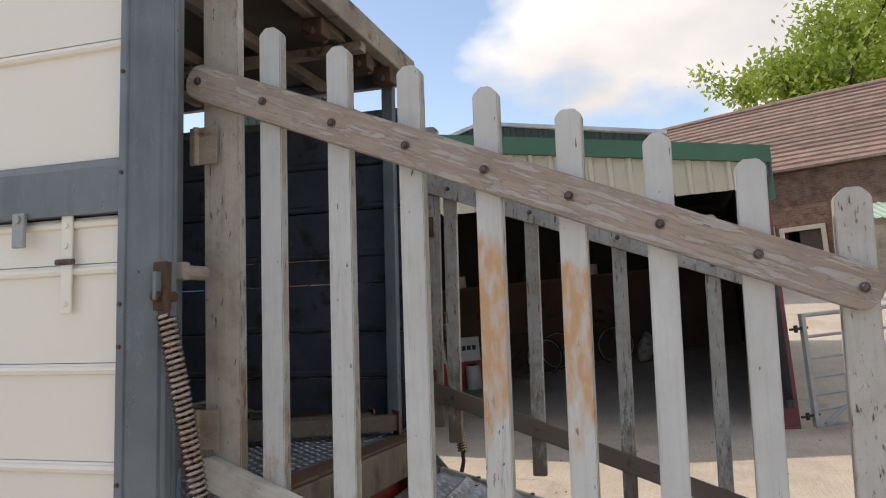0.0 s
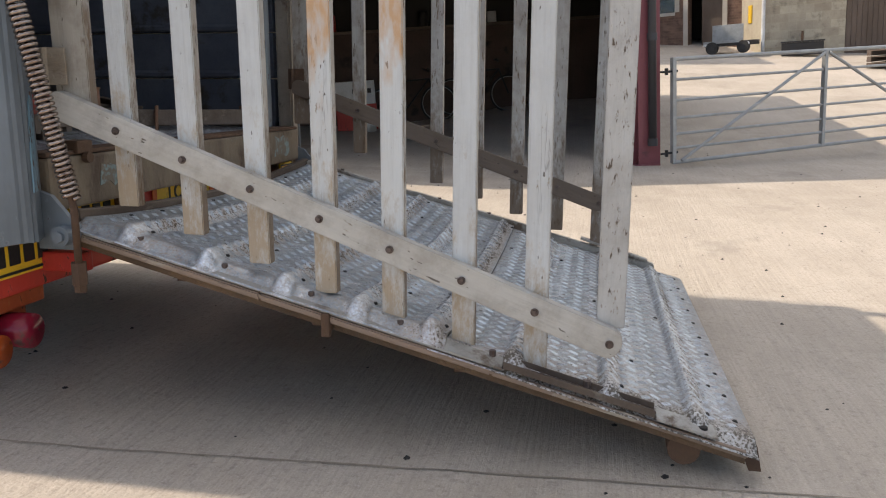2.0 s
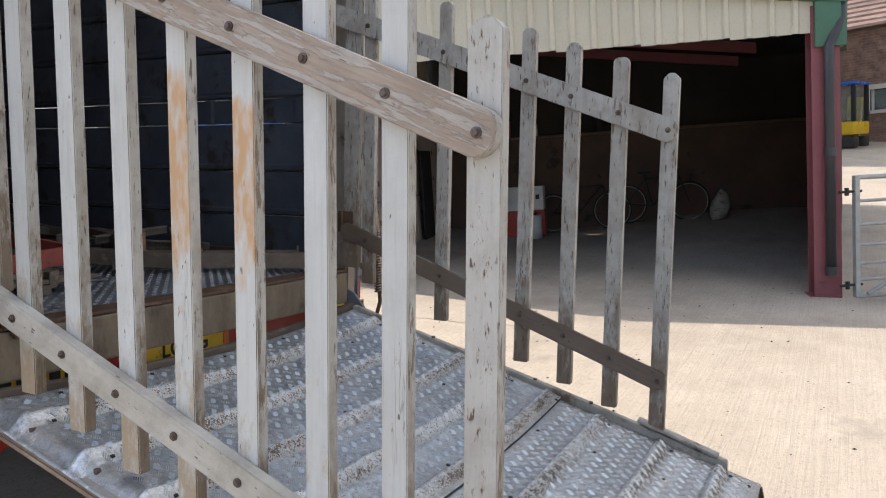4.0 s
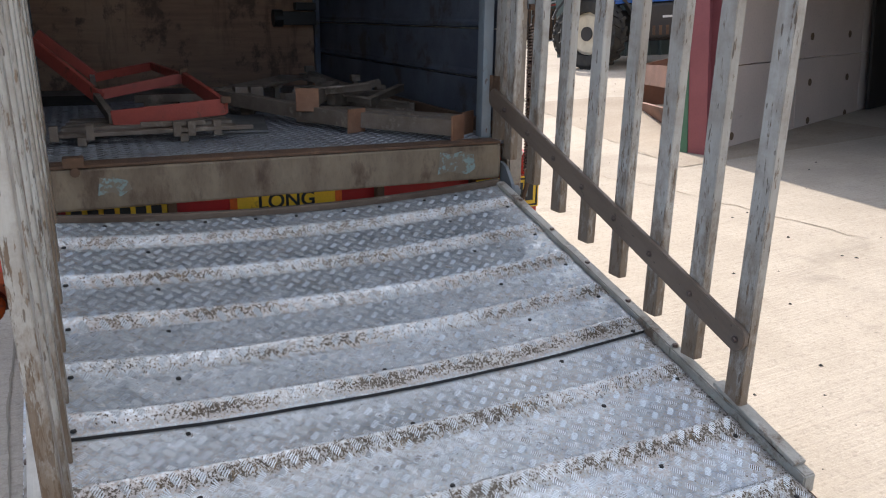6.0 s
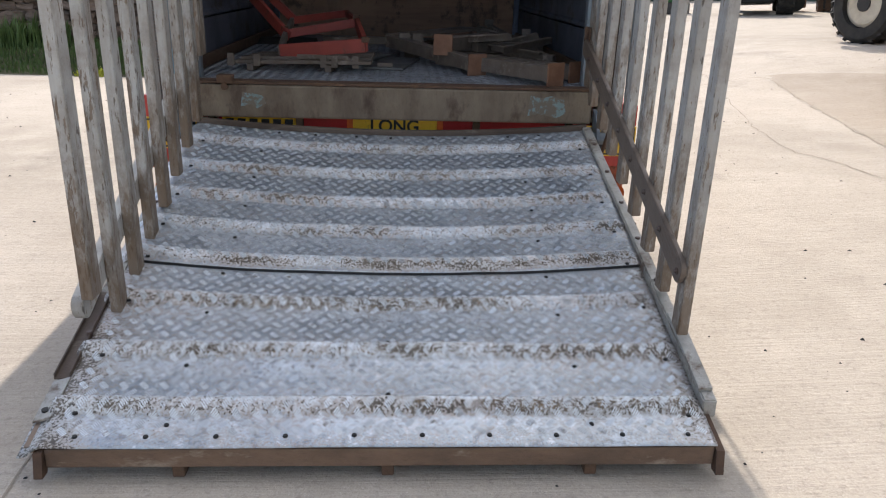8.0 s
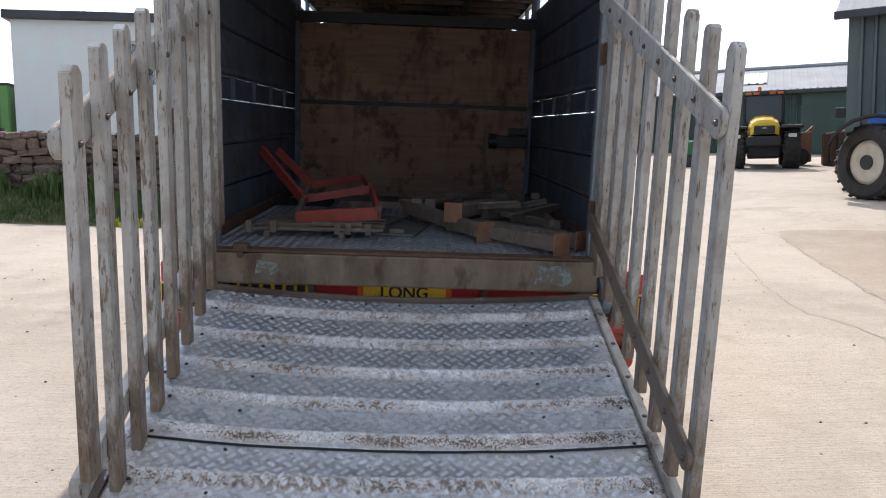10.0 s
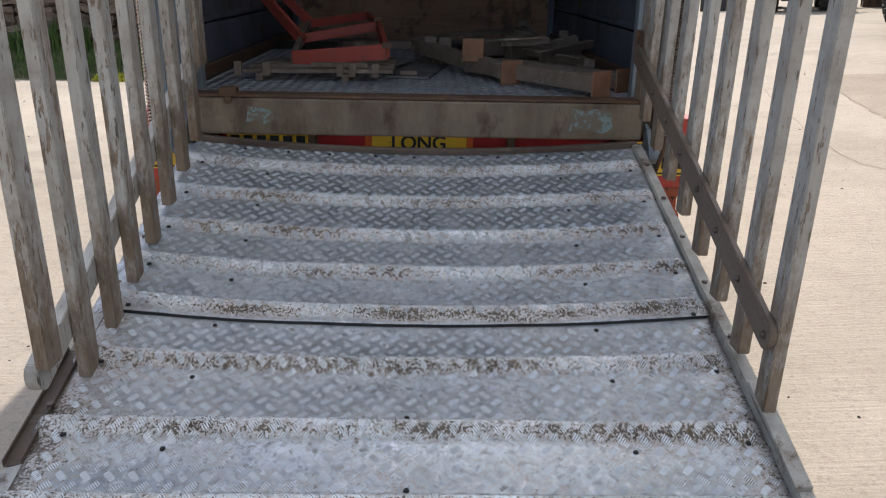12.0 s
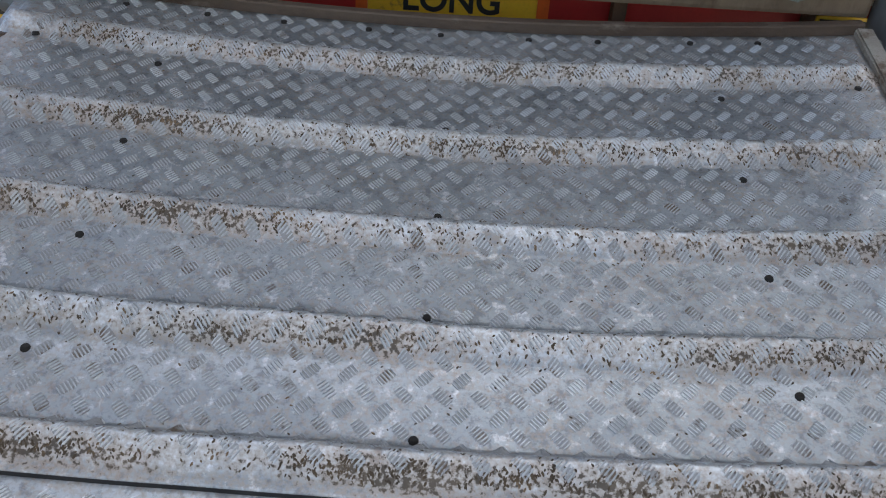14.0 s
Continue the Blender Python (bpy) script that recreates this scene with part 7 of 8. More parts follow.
# ---- things in front of the barn ----
def far_things():
    a, t, l = frame_at(20.2, -5.12, 19.47, -6.53)
    tr = thing("small_trailer", "small grey flatbed trailer with a headboard beside the barn", "trailer", on_slope=False, turn=t, base=a)
    tr.scale = (0.78, 0.78, 0.8)
    part("bed", box(bm_new(), -0.1, 1.55, 0, 1.0, 0.26, 0.42, 0.03), MACHINE_DARK, tr, "dark trailer bed")
    part("bed_rail", box(bm_new(), -0.12, 1.2, -0.03, -0.004, 0.36, 0.44, 0.006), GALV, tr)
    part("headboard", box(bm_new(), 0.1, 1.2, 0.25, 0.29, 0.43, 0.98, 0.01), GALV, tr, "pale grey board standing on the trailer")
    for x in (-0.05, 1.45):
        part("lamp", box(bm_new(), x - 0.06, x + 0.06, -0.06, -0.031, 0.28, 0.36, 0.01), PLASTIC_WHITE, tr)
    for x in (0.2, 1.3):
        w = part("wheel", rod(bm_new(), (x, -0.1, 0.21), (x, 0.06, 0.21), 0.21, 20), RUBBER, tr)
        part("rim", rod(bm_new(), (x, -0.11, 0.21), (x, -0.08, 0.21), 0.09, 14), MACHINE_DARK, w)
    a, t, l = frame_at(19.75, -7.0, 19.55, -7.95)
    tb = thing("toolbox", "long black steel transport box with an upright stub", "box", on_slope=False, turn=t, base=a)
    tb.scale = (0.8, 0.7, 0.55)
    part("box_body", box(bm_new(), 0, 1.3, 0, 0.6, 0.0, 0.62, 0.02), MACHINE_DARK, tb)
    part("lid", box(bm_new(), -0.03, 1.33, -0.03, 0.63, 0.625, 0.70, 0.015), MACHINE_DARK, tb)
    part("stub", box(bm_new(), 0.6, 0.68, 0.2, 0.28, 0.7, 1.15), RUST, tb)
    a, t, l = frame_at(17.0, -8.3, 16.4, -8.9)
    for k in range(3):
        pl = thing("pallet", "grey weathered pallet on the concrete", "pallet", on_slope=False, turn=t, base=a + V(0, 0, 0.145 * k), group="stacked pallets")
        for i in range(7):
            part("board", box(bm_new(), 0, 1.1, 0.16 * i, 0.16 * i + 0.1, 0.105, 0.125), OLD_WOOD, pl)
        for x in (0, 0.5, 1.0):
            part("bearer", box(bm_new(), x, x + 0.1, 0, 1.06, 0.0, 0.104), OLD_WOOD, pl)
    a, t, l = frame_at(22.1, -3.28, 22.6, -1.9)
    ex = thing("mini_digger", "small yellow backhoe digger parked against the brick barn", "digger", on_slope=False, turn=t, base=a)
    part("track", box(bm_new(), 0.0, 1.5, -0.55, -0.2, 0.0, 0.32, 0.08), RUBBER, ex)
    part("track", box(bm_new(), 0.0, 1.5, 0.2, 0.55, 0.0, 0.32, 0.08), RUBBER, ex)
    part("house", box(bm_new(), 0.0, 1.35, -0.55, 0.55, 0.36, 0.72, 0.06), TRACTOR_YELLOW, ex)
    for x, y in ((0.06, -0.48), (1.2, -0.48), (0.06, 0.48), (1.2, 0.48)):
        part("cab_post", box(bm_new(), x - 0.05, x + 0.05, y - 0.05, y + 0.05, 0.72, 1.72), BLACK, ex)
    part("cab_roof", box(bm_new(), -0.02, 1.3, -0.56, 0.56, 1.72, 1.80, 0.03), TRACTOR_BLUE, ex, "blue edged cab roof")
    part("cab_glass", box(bm_new(), 0.12, 1.14, -0.5, -0.49, 0.76, 1.68), GLASS, ex)
    part("boom", beam(bm_new(), (0.42, -0.75, 0.3), (0.30, -0.72, 1.42), 0.11, 0.16, (1, 0, 0), 0.02), TRACTOR_YELLOW, ex)
    part("dipper", beam(bm_new(), (0.62, -0.75, 0.3), (0.56, -0.72, 1.46), 0.1, 0.13, (1, 0, 0), 0.02), TRACTOR_YELLOW, ex)


far_things()


# ---- neighbouring green-roofed shed behind ----
def back_shed(name, label, x0, y0, x1, y1, wall_h, ridge_h, depth, wall_m, roof_m, door=None, lights=0, base_drop=0.6):
    a, t, l = frame_at(x0, y0, x1, y1)
    b = thing(name, label, "shed", on_slope=False, turn=t, base=a)
    w = corrugated(bm_new(), (0, 0, -base_drop), (1, 0, 0), (0, 0, 1), l, wall_h + base_drop, 0.25, 0.1)
    part("front_sheet", w, wall_m, b)
    n = max(1, int(l / 4.5))
    for s in (0, 1):
        bm = prism(bm_new(), [(s * l, 0, -base_drop), (s * l, depth, -base_drop), (s * l, depth, wall_h), (s * l, depth / 2, ridge_h), (s * l, 0, wall_h)], (0.05 if s else -0.05, 0, 0))
        part("gable", bm, wall_m, b)
    half = V(0, depth / 2, ridge_h - wall_h)
    part("roof_slope", corrugated(bm_new(), (-0.3, -0.3, wall_h - 0.3 * (ridge_h - wall_h) / (depth / 2)), (1, 0, 0), half.normalized(), l + 0.6, half.length * 1.08, 0.33, 0.006, (0, 0, 1)), roof_m, b)
    part("roof_slope", prism(bm_new(), [(-0.3, depth / 2, ridge_h), (l + 0.3, depth / 2, ridge_h), (l + 0.3, depth + 0.3, wall_h), (-0.3, depth + 0.3, wall_h)], (0, 0, 0.05)), roof_m, b)
    part("ridge_cap", sweep(bm_new(), [(-0.3, depth / 2, ridge_h + 0.03), (l + 0.3, depth / 2, ridge_h + 0.03)], 0.12, 8), roof_m, b)
    part("eaves_gutter", box(bm_new(), -0.3, l + 0.3, -0.42, -0.3, wall_h - 0.22, wall_h - 0.06, 0.02), PIPE_GREY, b)
    for k in range(lights):
        x = l * (0.3 + 0.3 * k)
        o = V(x, 0, wall_h + 0.05) + half * 0.25
        part("roof_light", corrugated(bm_new(), o, (1, 0, 0), half.normalized(), 1.0, half.length * 0.5, 0.33, 0.04, (0, 0, 1)), ROOF_LIGHT, b, "pale translucent roof light")
    if door:
        part("sliding_door", box(bm_new(), door[0], door[1], -0.12, -0.06, -base_drop, door[2], 0.01), GREEN_SHEET, b, "dark green sliding door")
    return b


back_shed("machinery_shed", "dark green sheet machinery shed with grey roof", 9.0, 30.6, 25.0, 23.2, 2.5, 3.95, 10.0, GREEN_SHEET, ROOF_GREY, (7.6, 9.4, 2.4), 2)
back_shed("tall_green_shed", "tall faded green sheet shed", 9.08, 11.45, 16.1, 6.9, 3.6, 5.6, 9.0, FADED_GREEN, ROOF_GREY, None, 0)


def sloping_shed():
    """Dark green shed beyond the open one; only its sloping verge shows."""
    a, t, l = frame_at(18.5, 4.6, 18.5, -1.6)
    b = thing("green_sloping_shed", "dark green sheet shed with low grey roof behind the barn", "shed", on_slope=False, turn=t, base=V(a.x, a.y, 0))
    za, zm, zb = (SLOPE @ V(18.5, 4.6, 7.05)).z, (SLOPE @ V(18.5, 3.3, 7.43)).z, (SLOPE @ V(18.5, -1.6, 6.64)).z
    m = 1.3
    for k in range(8):
        xa, xb = l * k / 8, l * (k + 1) / 8
        bm = corrugated(bm_new(), (xa, 0, -0.5), (1, 0, 0), (0, 0, 1), xb - xa, 6.6, 0.2, 0.04)
        for v in bm.verts:
            if v.co.z > 3:
                v.co.z = za + (zm - za) * v.co.x / m if v.co.x < m else zm + (zb - zm) * (v.co.x - m) / (l - m)
        part("front_sheet", bm, GREEN_SHEET, b)
    for (xa, qa), (xb, qb) in (((-0.2, za - 0.06), (m, zm)), ((m, zm), (l + 0.2, zb))):
        part("verge", prism(bm_new(), [(xa, -0.1, qa), (xb, -0.1, qb), (xb, -0.1, qb + 0.1), (xa, -0.1, qa + 0.1)], (0, 6.0, 0)), ROOF_LIGHT, b, "pale grey roof verge")
    a, t, l = frame_at(11.5, 7.6, 11.5, 2.4)
    b = thing("green_gable_shed", "green sheet shed with a steep grey roof behind the open shed", "shed", on_slope=False, turn=t, base=V(a.x, a.y, 0))
    h0, h1, h2 = [(SLOPE @ V(11.5, y, z)).z for y, z in ((7.6, 6.9), (5.2, 6.60), (2.4, 4.95))]
    bm = corrugated(bm_new(), (0, 0, -0.5), (1, 0, 0), (0, 0, 1), l, 5.6, 0.2, 0.03)
    k1 = l * 2.4 / 5.2
    for v in bm.verts:
        if v.co.z > 3:
            v.co.z = h0 + (h1 - h0) * v.co.x / k1 if v.co.x < k1 else h1 + (h2 - h1) * (v.co.x - k1) / (l - k1)
    part("gable", bm, GREEN_SHEET, b)
    for (xa, qa), (xb, qb) in (((-0.2, h0), (k1, h1)), ((k1, h1), (l + 0.1, h2))):
        part("roof_slope", prism(bm_new(), [(xa, -0.12, qa), (xb, -0.12, qb), (xb, -0.12, qb + 0.05), (xa, -0.12, qa + 0.05)], (0, 4.5, 0)), ROOF_GREY, b, "grey roof sheet")


sloping_shed()



# ---- tractors ----
def tyre(parent, c, axis, r, w, rim_m, name="wheel"):
    """Lugged tyre with a dished rim; axis points outwards."""
    c, axis = Vector(c), Vector(axis).normalized()
    bm = bm_new()
    u = axis.orthogonal().normalized()
    v = axis.cross(u)
    prof = ((-0.5, 0.62), (-0.5, 0.9), (-0.38, 1.0), (0.38, 1.0), (0.5, 0.9), (0.5, 0.62))
    rings = []
    for k in range(36):
        a = 2 * math.pi * k / 36
        d = math.cos(a) * u + math.sin(a) * v
        rings.append([bm.verts.new(c + axis * (p[0] * w) + d * (p[1] * r)) for p in prof])
    for k in range(36):
        a, b = rings[k], rings[(k + 1) % 36]
        for i in range(len(prof)):
            j = (i + 1) % len(prof)
            bm.faces.new((a[i], a[j], b[j], b[i]))
    wheel = part(name, bm, RUBBER, parent, "black lugged tyre")
    bm = bm_new()
    for k in range(22):
        a = 2 * math.pi * k / 22
        for s in (-1, 1):
            d = math.cos(a + 0.07 * s) * u + math.sin(a + 0.07 * s) * v
            tan = axis.cross(d)
            beam(bm, c + d * r * 1.015 + axis * (0.05 * w * s), c + d * r * 1.0 + axis * (0.48 * w * s) + tan * 0.12 * r, 0.045 * r * 2, 0.06 * r, d)
    part("tread_lug", bm, RUBBER, wheel)["kind"] = "stuff"
    rim = part("rim", rod(bm_new(), c - axis * w * 0.3, c + axis * w * 0.30, r * 0.6, 28), rim_m, wheel, "painted wheel rim")
    part("hub", rod(bm_new(), c + axis * w * 0.3, c + axis * w * 0.42, r * 0.2, 16), MACHINE_DARK, rim)
    bm = rod(bm_new(), c + axis * w * 0.30, c + axis * w * 0.36, r * 0.6, 28, r * 0.52)
    part("rim_lip", bm, rim_m, rim)
    return wheel


def telehandler():
    a, t, l = frame_at(8.0, 8.65, 10.25, 7.32)
    m = thing("telehandler", "blue telehandler with cream wheels and dark chassis parked in the yard", "telehandler", on_slope=False, turn=t, base=a)
    for x in (0.0, 2.9):
        tyre(m, (x, 0.0, 0.64), (-0.67, -0.73, 0) if x == 0 else (0, -1, 0), 0.64, 0.42, CREAM_RIM)
        tyre(m, (x, 1.9, 0.64), (0, 1, 0), 0.64, 0.42, CREAM_RIM)
    part("chassis", box(bm_new(), -0.2, 3.4, 0.45, 1.5, 0.45, 1.05, 0.05), MACHINE_DARK, m, "dark grey chassis")
    part("engine_pod", box(bm_new(), 0.75, 2.3, -0.2, 0.5, 0.5, 1.12, 0.06), MACHINE_DARK, m, "dark engine pod")
    for k in range(8):
        part("grille_slat", box(bm_new(), 0.95 + 0.12 * k, 1.0 + 0.12 * k, -0.215, -0.202, 0.55, 0.72), RUST, m)
    bm = prism(bm_new(), [(0.35, -0.22, 1.14), (2.45, -0.22, 1.14), (2.5, -0.22, 1.5), (1.9, -0.22, 1.78), (0.9, -0.22, 1.86), (0.5, -0.22, 1.6)], (0, 0.7, 0))
    bmesh.ops.bevel(bm, geom=bm.edges[:], offset=0.05, segments=2, affect="EDGES")
    part("bonnet", bm, TRACTOR_BLUE, m, "blue bonnet")
    part("decal_bar", prism(bm_new(), [(1.3, -0.226, 1.52), (2.3, -0.226, 1.26), (2.3, -0.226, 1.38), (1.6, -0.226, 1.62)], (0, 0.003, 0)), PLASTIC_WHITE, m, "white decal stripe")
    for k in range(2):
        part("letter_bar", box(bm_new(), 1.25 + 0.25 * k, 1.45 + 0.25 * k, -0.208, -0.2015, 0.85, 0.89), PLASTIC_WHITE, m)
    # mudguards
    for x in (0.0, 2.9):
        pts = [(x + 0.78 * math.cos(q), 0, 0.66 + 0.78 * math.sin(q)) for q in [math.pi * (0.12 + 0.76 * k / 10) for k in range(11)]]
        bm = bm_new()
        for p, q in zip(pts, pts[1:]):
            beam(bm, p, q, 0.5, 0.04)
        part("mudguard", bm, TRACTOR_BLUE if x else MACHINE_DARK, m, "curved mudguard")
    cab = part("cab_frame", box(bm_new(), 0.5, 0.58, 0.55, 1.4, 1.05, 2.35, 0.02), MACHINE_DARK, m)
    part("cab_post", box(bm_new(), 1.6, 1.68, 0.55, 1.4, 1.05, 2.35, 0.02), MACHINE_DARK, m)
    part("cab_glass", box(bm_new(), 0.6, 1.6, 0.56, 0.58, 1.3, 2.25), GLASS, m)
    part("cab_roof", box(bm_new(), 0.45, 1.75, 0.5, 1.45, 2.35, 2.48, 0.05), TRACTOR_BLUE, m)
    part("boom", beam(bm_new(), (-0.1, 1.2, 1.35), (3.3, 1.2, 1.75), 0.3, 0.35, bevel=0.03), TRACTOR_BLUE, m, "blue lifting boom")
    part("mirror", box(bm_new(), -0.62, -0.45, -0.1, -0.02, 1.42, 1.6, 0.02), BLACK, m)


telehandler()


def tractor():
    a, t, l = frame_at(9.30, 18.0, 11.05, 17.25)
    m = thing("tractor", "yellow tractor with dark cab frame and black mudguards, facing the yard", "tractor", on_slope=False, turn=t, base=a)
    m.scale = (0.88, 0.88, 0.84)
    W = l
    for x, s in ((0.12, -1), (W - 0.12, 1)):
        tyre(m, (x, 0.0, 0.66), (s, 0, 0), 0.66, 0.5, TRACTOR_YELLOW)
        tyre(m, (x, 2.6, 0.72), (s, 0, 0), 0.72, 0.55, TRACTOR_YELLOW)
        part("mudguard", box(bm_new(), x - 0.34, x + 0.34, -0.55, 0.6, 1.32, 1.42, 0.04), MACHINE_DARK, m, "black mudguard")
        part("headlight", box(bm_new(), x - 0.12, x + 0.12, -0.78, -0.72, 1.0, 1.12, 0.02), PLASTIC_WHITE, m, "headlight")
    c = W / 2
    part("bumper", box(bm_new(), 0.45, W - 0.45, -0.9, -0.5, 0.72, 1.05, 0.05), BLACK, m, "black front weight frame")
    part("axle", box(bm_new(), 0.3, W - 0.3, -0.15, 0.15, 0.5, 0.8, 0.03), MACHINE_DARK, m)
    bm = bm_new()
    rings = []
    for y, half, low, top in ((-0.72, 0.34, 1.12, 1.50), (-0.64, 0.42, 1.08, 1.60), (-0.30, 0.47, 1.06, 1.70), (0.9, 0.50, 1.06, 1.86)):
        rings.append([bm.verts.new((c + half * u, y, low + (top - low) * w)) for u, w in ((-1, 0), (-1, 0.5), (-0.88, 0.78), (-0.55, 0.96), (0, 1), (0.55, 0.96), (0.88, 0.78), (1, 0.5), (1, 0))])
    for p, q in zip(rings, rings[1:]):
        for i in range(8):
            bm.faces.new((p[i], p[i + 1], q[i + 1], q[i]))
    bm.faces.new(rings[0])
    part("bonnet", bm, TRACTOR_YELLOW, m, "rounded yellow bonnet")
    part("grille", box(bm_new(), c - 0.31, c + 0.31, -0.75, -0.722, 1.13, 1.40, 0.02), BLACK, m, "black grille")
    part("badge", box(bm_new(), c - 0.06, c + 0.06, -0.757, -0.751, 1.30, 1.36, 0.004), GALV, m)
    # black block added to fill the shaded gap between the wheels
    part("underbody_block", box(bm_new(), c - 0.5, c + 0.5, -0.3, 2.7, 0.36, 1.0, 0.05), BLACK, m, "black block for the shaded underbody")
    for x in (c - 0.62, c + 0.62):
        for y in (0.95, 2.1):
            part("cab_post", beam(bm_new(), (x, y, 1.2), (x * 0.95 + c * 0.05, y + 0.05, 2.62), 0.08, 0.08), BLACK, m)
    part("windscreen", box(bm_new(), c - 0.58, c + 0.58, 0.96, 0.98, 1.62, 2.55), CAB_GLASS, m, "blue-tinted windscreen")
    part("cab_rear", box(bm_new(), c - 0.6, c + 0.6, 2.1, 2.14, 1.2, 2.58), BLACK, m)
    part("cab_floor", box(bm_new(), c - 0.64, c + 0.64, 0.9, 2.2, 1.1, 1.3, 0.03), BLACK, m)
    part("seat", box(bm_new(), c - 0.22, c + 0.22, 1.6, 1.75, 1.3, 2.0, 0.05), MACHINE_DARK, m)
    part("cab_roof", box(bm_new(), c - 0.66, c + 0.66, 0.8, 2.25, 2.62, 2.72, 0.04), MACHINE_DARK, m)
    part("light_bar", box(bm_new(), c - 0.62, c + 0.62, 0.74, 0.82, 2.56, 2.66, 0.02), BLACK, m)
    for x in (c - 0.5, c - 0.25, c + 0.25, c + 0.5):
        part("work_light", box(bm_new(), x - 0.09, x + 0.09, 0.72, 0.745, 2.57, 2.65), SIGN_ORANGE, m)
    part("beacon", rod(bm_new(), (c - 0.15, 1.0, 2.72), (c - 0.15, 1.0, 2.86), 0.06, 12), SIGN_ORANGE, m)
    for s in (-1, 1):
        bm = beam(bm_new(), (c + s * 0.65, 0.95, 2.4), (c + s * 1.05, 0.85, 2.45), 0.03, 0.03)
        box(bm, c + s * 1.0, c + s * 1.15, 0.8, 0.86, 2.15, 2.5)
        part("mirror_arm", bm, BLACK, m)
    part("exhaust", rod(bm_new(), (c + 0.6, 0.85, 1.3), (c + 0.6, 0.85, 2.7), 0.05, 12), BLACK, m)


tractor()


def yard_machines():
    a, t, l = frame_at(11.4, 18.6, 12.6, 18.1)
    m = thing("old_implement", "rusty orange farm implement beside the tractor", "implement", on_slope=False, turn=t, base=a)
    part("frame", box(bm_new(), 0, 0.5, 0, 0.5, 0.1, 1.0, 0.05), SCRAP_END, m)
    part("arm", beam(bm_new(), (0.2, 0.1, 0.8), (0.55, 0.2, 1.15), 0.1, 0.1), SCRAP_END, m)
    part("wheel", rod(bm_new(), (0.2, -0.1, 0.25), (0.2, 0.05, 0.25), 0.25, 18), RUBBER, m)
    a, t, l = frame_at(12.1, 18.2, 13.6, 17.5)
    m = thing("slatted_bin", "rusty slatted bin with red and white scrap on top", "bin", on_slope=False, turn=t, base=a)
    for k in range(7):
        part("slat", box(bm_new(), 0.2 * k, 0.2 * k + 0.14, 0, 0.05, 0.0, 0.95, 0.006), RUST, m)
    part("floor", box(bm_new(), 0, 1.35, 0.05, 0.9, 0.0, 0.08), RUST, m)
    part("back", box(bm_new(), 0, 1.35, 0.9, 0.95, 0.0, 0.95), RUST, m)
    part("infill", box(bm_new(), 0.03, 1.3, 0.06, 0.89, 0.09, 0.85), MACHINE_DARK, m)
    part("scrap_top", beam(bm_new(), (0.1, 0.3, 0.95), (1.4, 0.4, 1.2), 0.5, 0.05), PLASTIC_WHITE, m, "white scrap sheet")
    part("scrap_top", beam(bm_new(), (0.1, 0.1, 0.92), (1.2, 0.15, 1.05), 0.2, 0.05), FRAME_RED, m, "red scrap sheet")
    a, t, l = frame_at(8.0, 19.3, 8.9, 18.9)
    m = thing("green_mower", "bright green mower unit parked beside the tractor", "mower", on_slope=False, turn=t, base=a)
    part("deck_cover", box(bm_new(), 0, 0.6, 0, 0.6, 0.33, 0.8, 0.08), MOWER_GREEN, m)
    part("base", box(bm_new(), -0.05, 0.65, -0.05, 0.65, 0.0, 0.33, 0.03), MACHINE_DARK, m)
    # loader bucket leaning beside the open shed
    a, t, l = frame_at(5.55, 3.58, 6.35, 3.21)
    b = thing("loader_bucket", "large rusty steel loader bucket standing on the concrete", "bucket", on_slope=False, turn=t, base=a)
    pts = [(0.0, 0, 0.32), (0.16, 0, 0.0), (0.9, 0, 0.0), (0.95, 0, 0.95), (0.06, 0, 0.80)]
    for y in (0.0, 1.9):
        part("side_plate", prism(bm_new(), [(p[0], y, p[2]) for p in pts], (0, 0.03, 0)), RUST_BUCKET, b)
    for p, q in ((0, 1), (1, 2), (2, 3)):
        mid = (Vector(pts[p]) + Vector(pts[q])) / 2 + V(0, 0.965, 0)
        d = Vector(pts[q]) - Vector(pts[p])
        part("shell_plate", beam(bm_new(), mid - d / 2, mid + d / 2, 1.9, 0.025, d.cross(V(0, 1, 0))), RUST_BUCKET, b)
    part("cutting_edge", beam(bm_new(), (0.03, 0.965, 0.56), (0.05, 0.965, 0.82), 1.93, 0.03, (1, 0, 0)), RUST_BUCKET, b, "worn bright cutting edge")


yard_machines()


# ---- left side: stone wall, grass bank, white building ----
def bank():
    """Low grass bank in front of the stone wall."""
    bm = bm_new()
    xs = [-16 + 0.5 * i for i in range(27)]
    prof = ((7.35, 0.0), (7.55, 0.03), (7.9, 0.14), (8.3, 0.3), (8.7, 0.42), (10.5, 0.5), (13.0, 0.6))
    rows = [[bm.verts.new(SLOPE @ V(x, y + 0.08 * noise.noise(V(x, y, 0)) + 0.03 * x * 0, h + 0.04 * noise.noise(V(x * 2, y * 2, 5)) * min(1, h * 8) - (0.02 if h == 0 else 0))) for x in xs] for y, h in prof]
    for a, b in zip(rows, rows[1:]):
        for i in range(len(xs) - 1):
            bm.faces.new((a[i], a[i + 1], b[i + 1], b[i]))
    structure("grass_bank", bm, DIRT, "low earth bank under rough grass", "bank", on_slope=False, smooth=True)


bank()


def bank_height(y):
    pr = ((7.35, 0.0), (7.55, 0.03), (7.9, 0.14), (8.3, 0.3), (8.7, 0.42), (10.5, 0.5))
    for (a, h), (b, g) in zip(pr, pr[1:]):
        if a <= y <= b:
            return h + (g - h) * (y - a) / (b - a)
    return 0.0


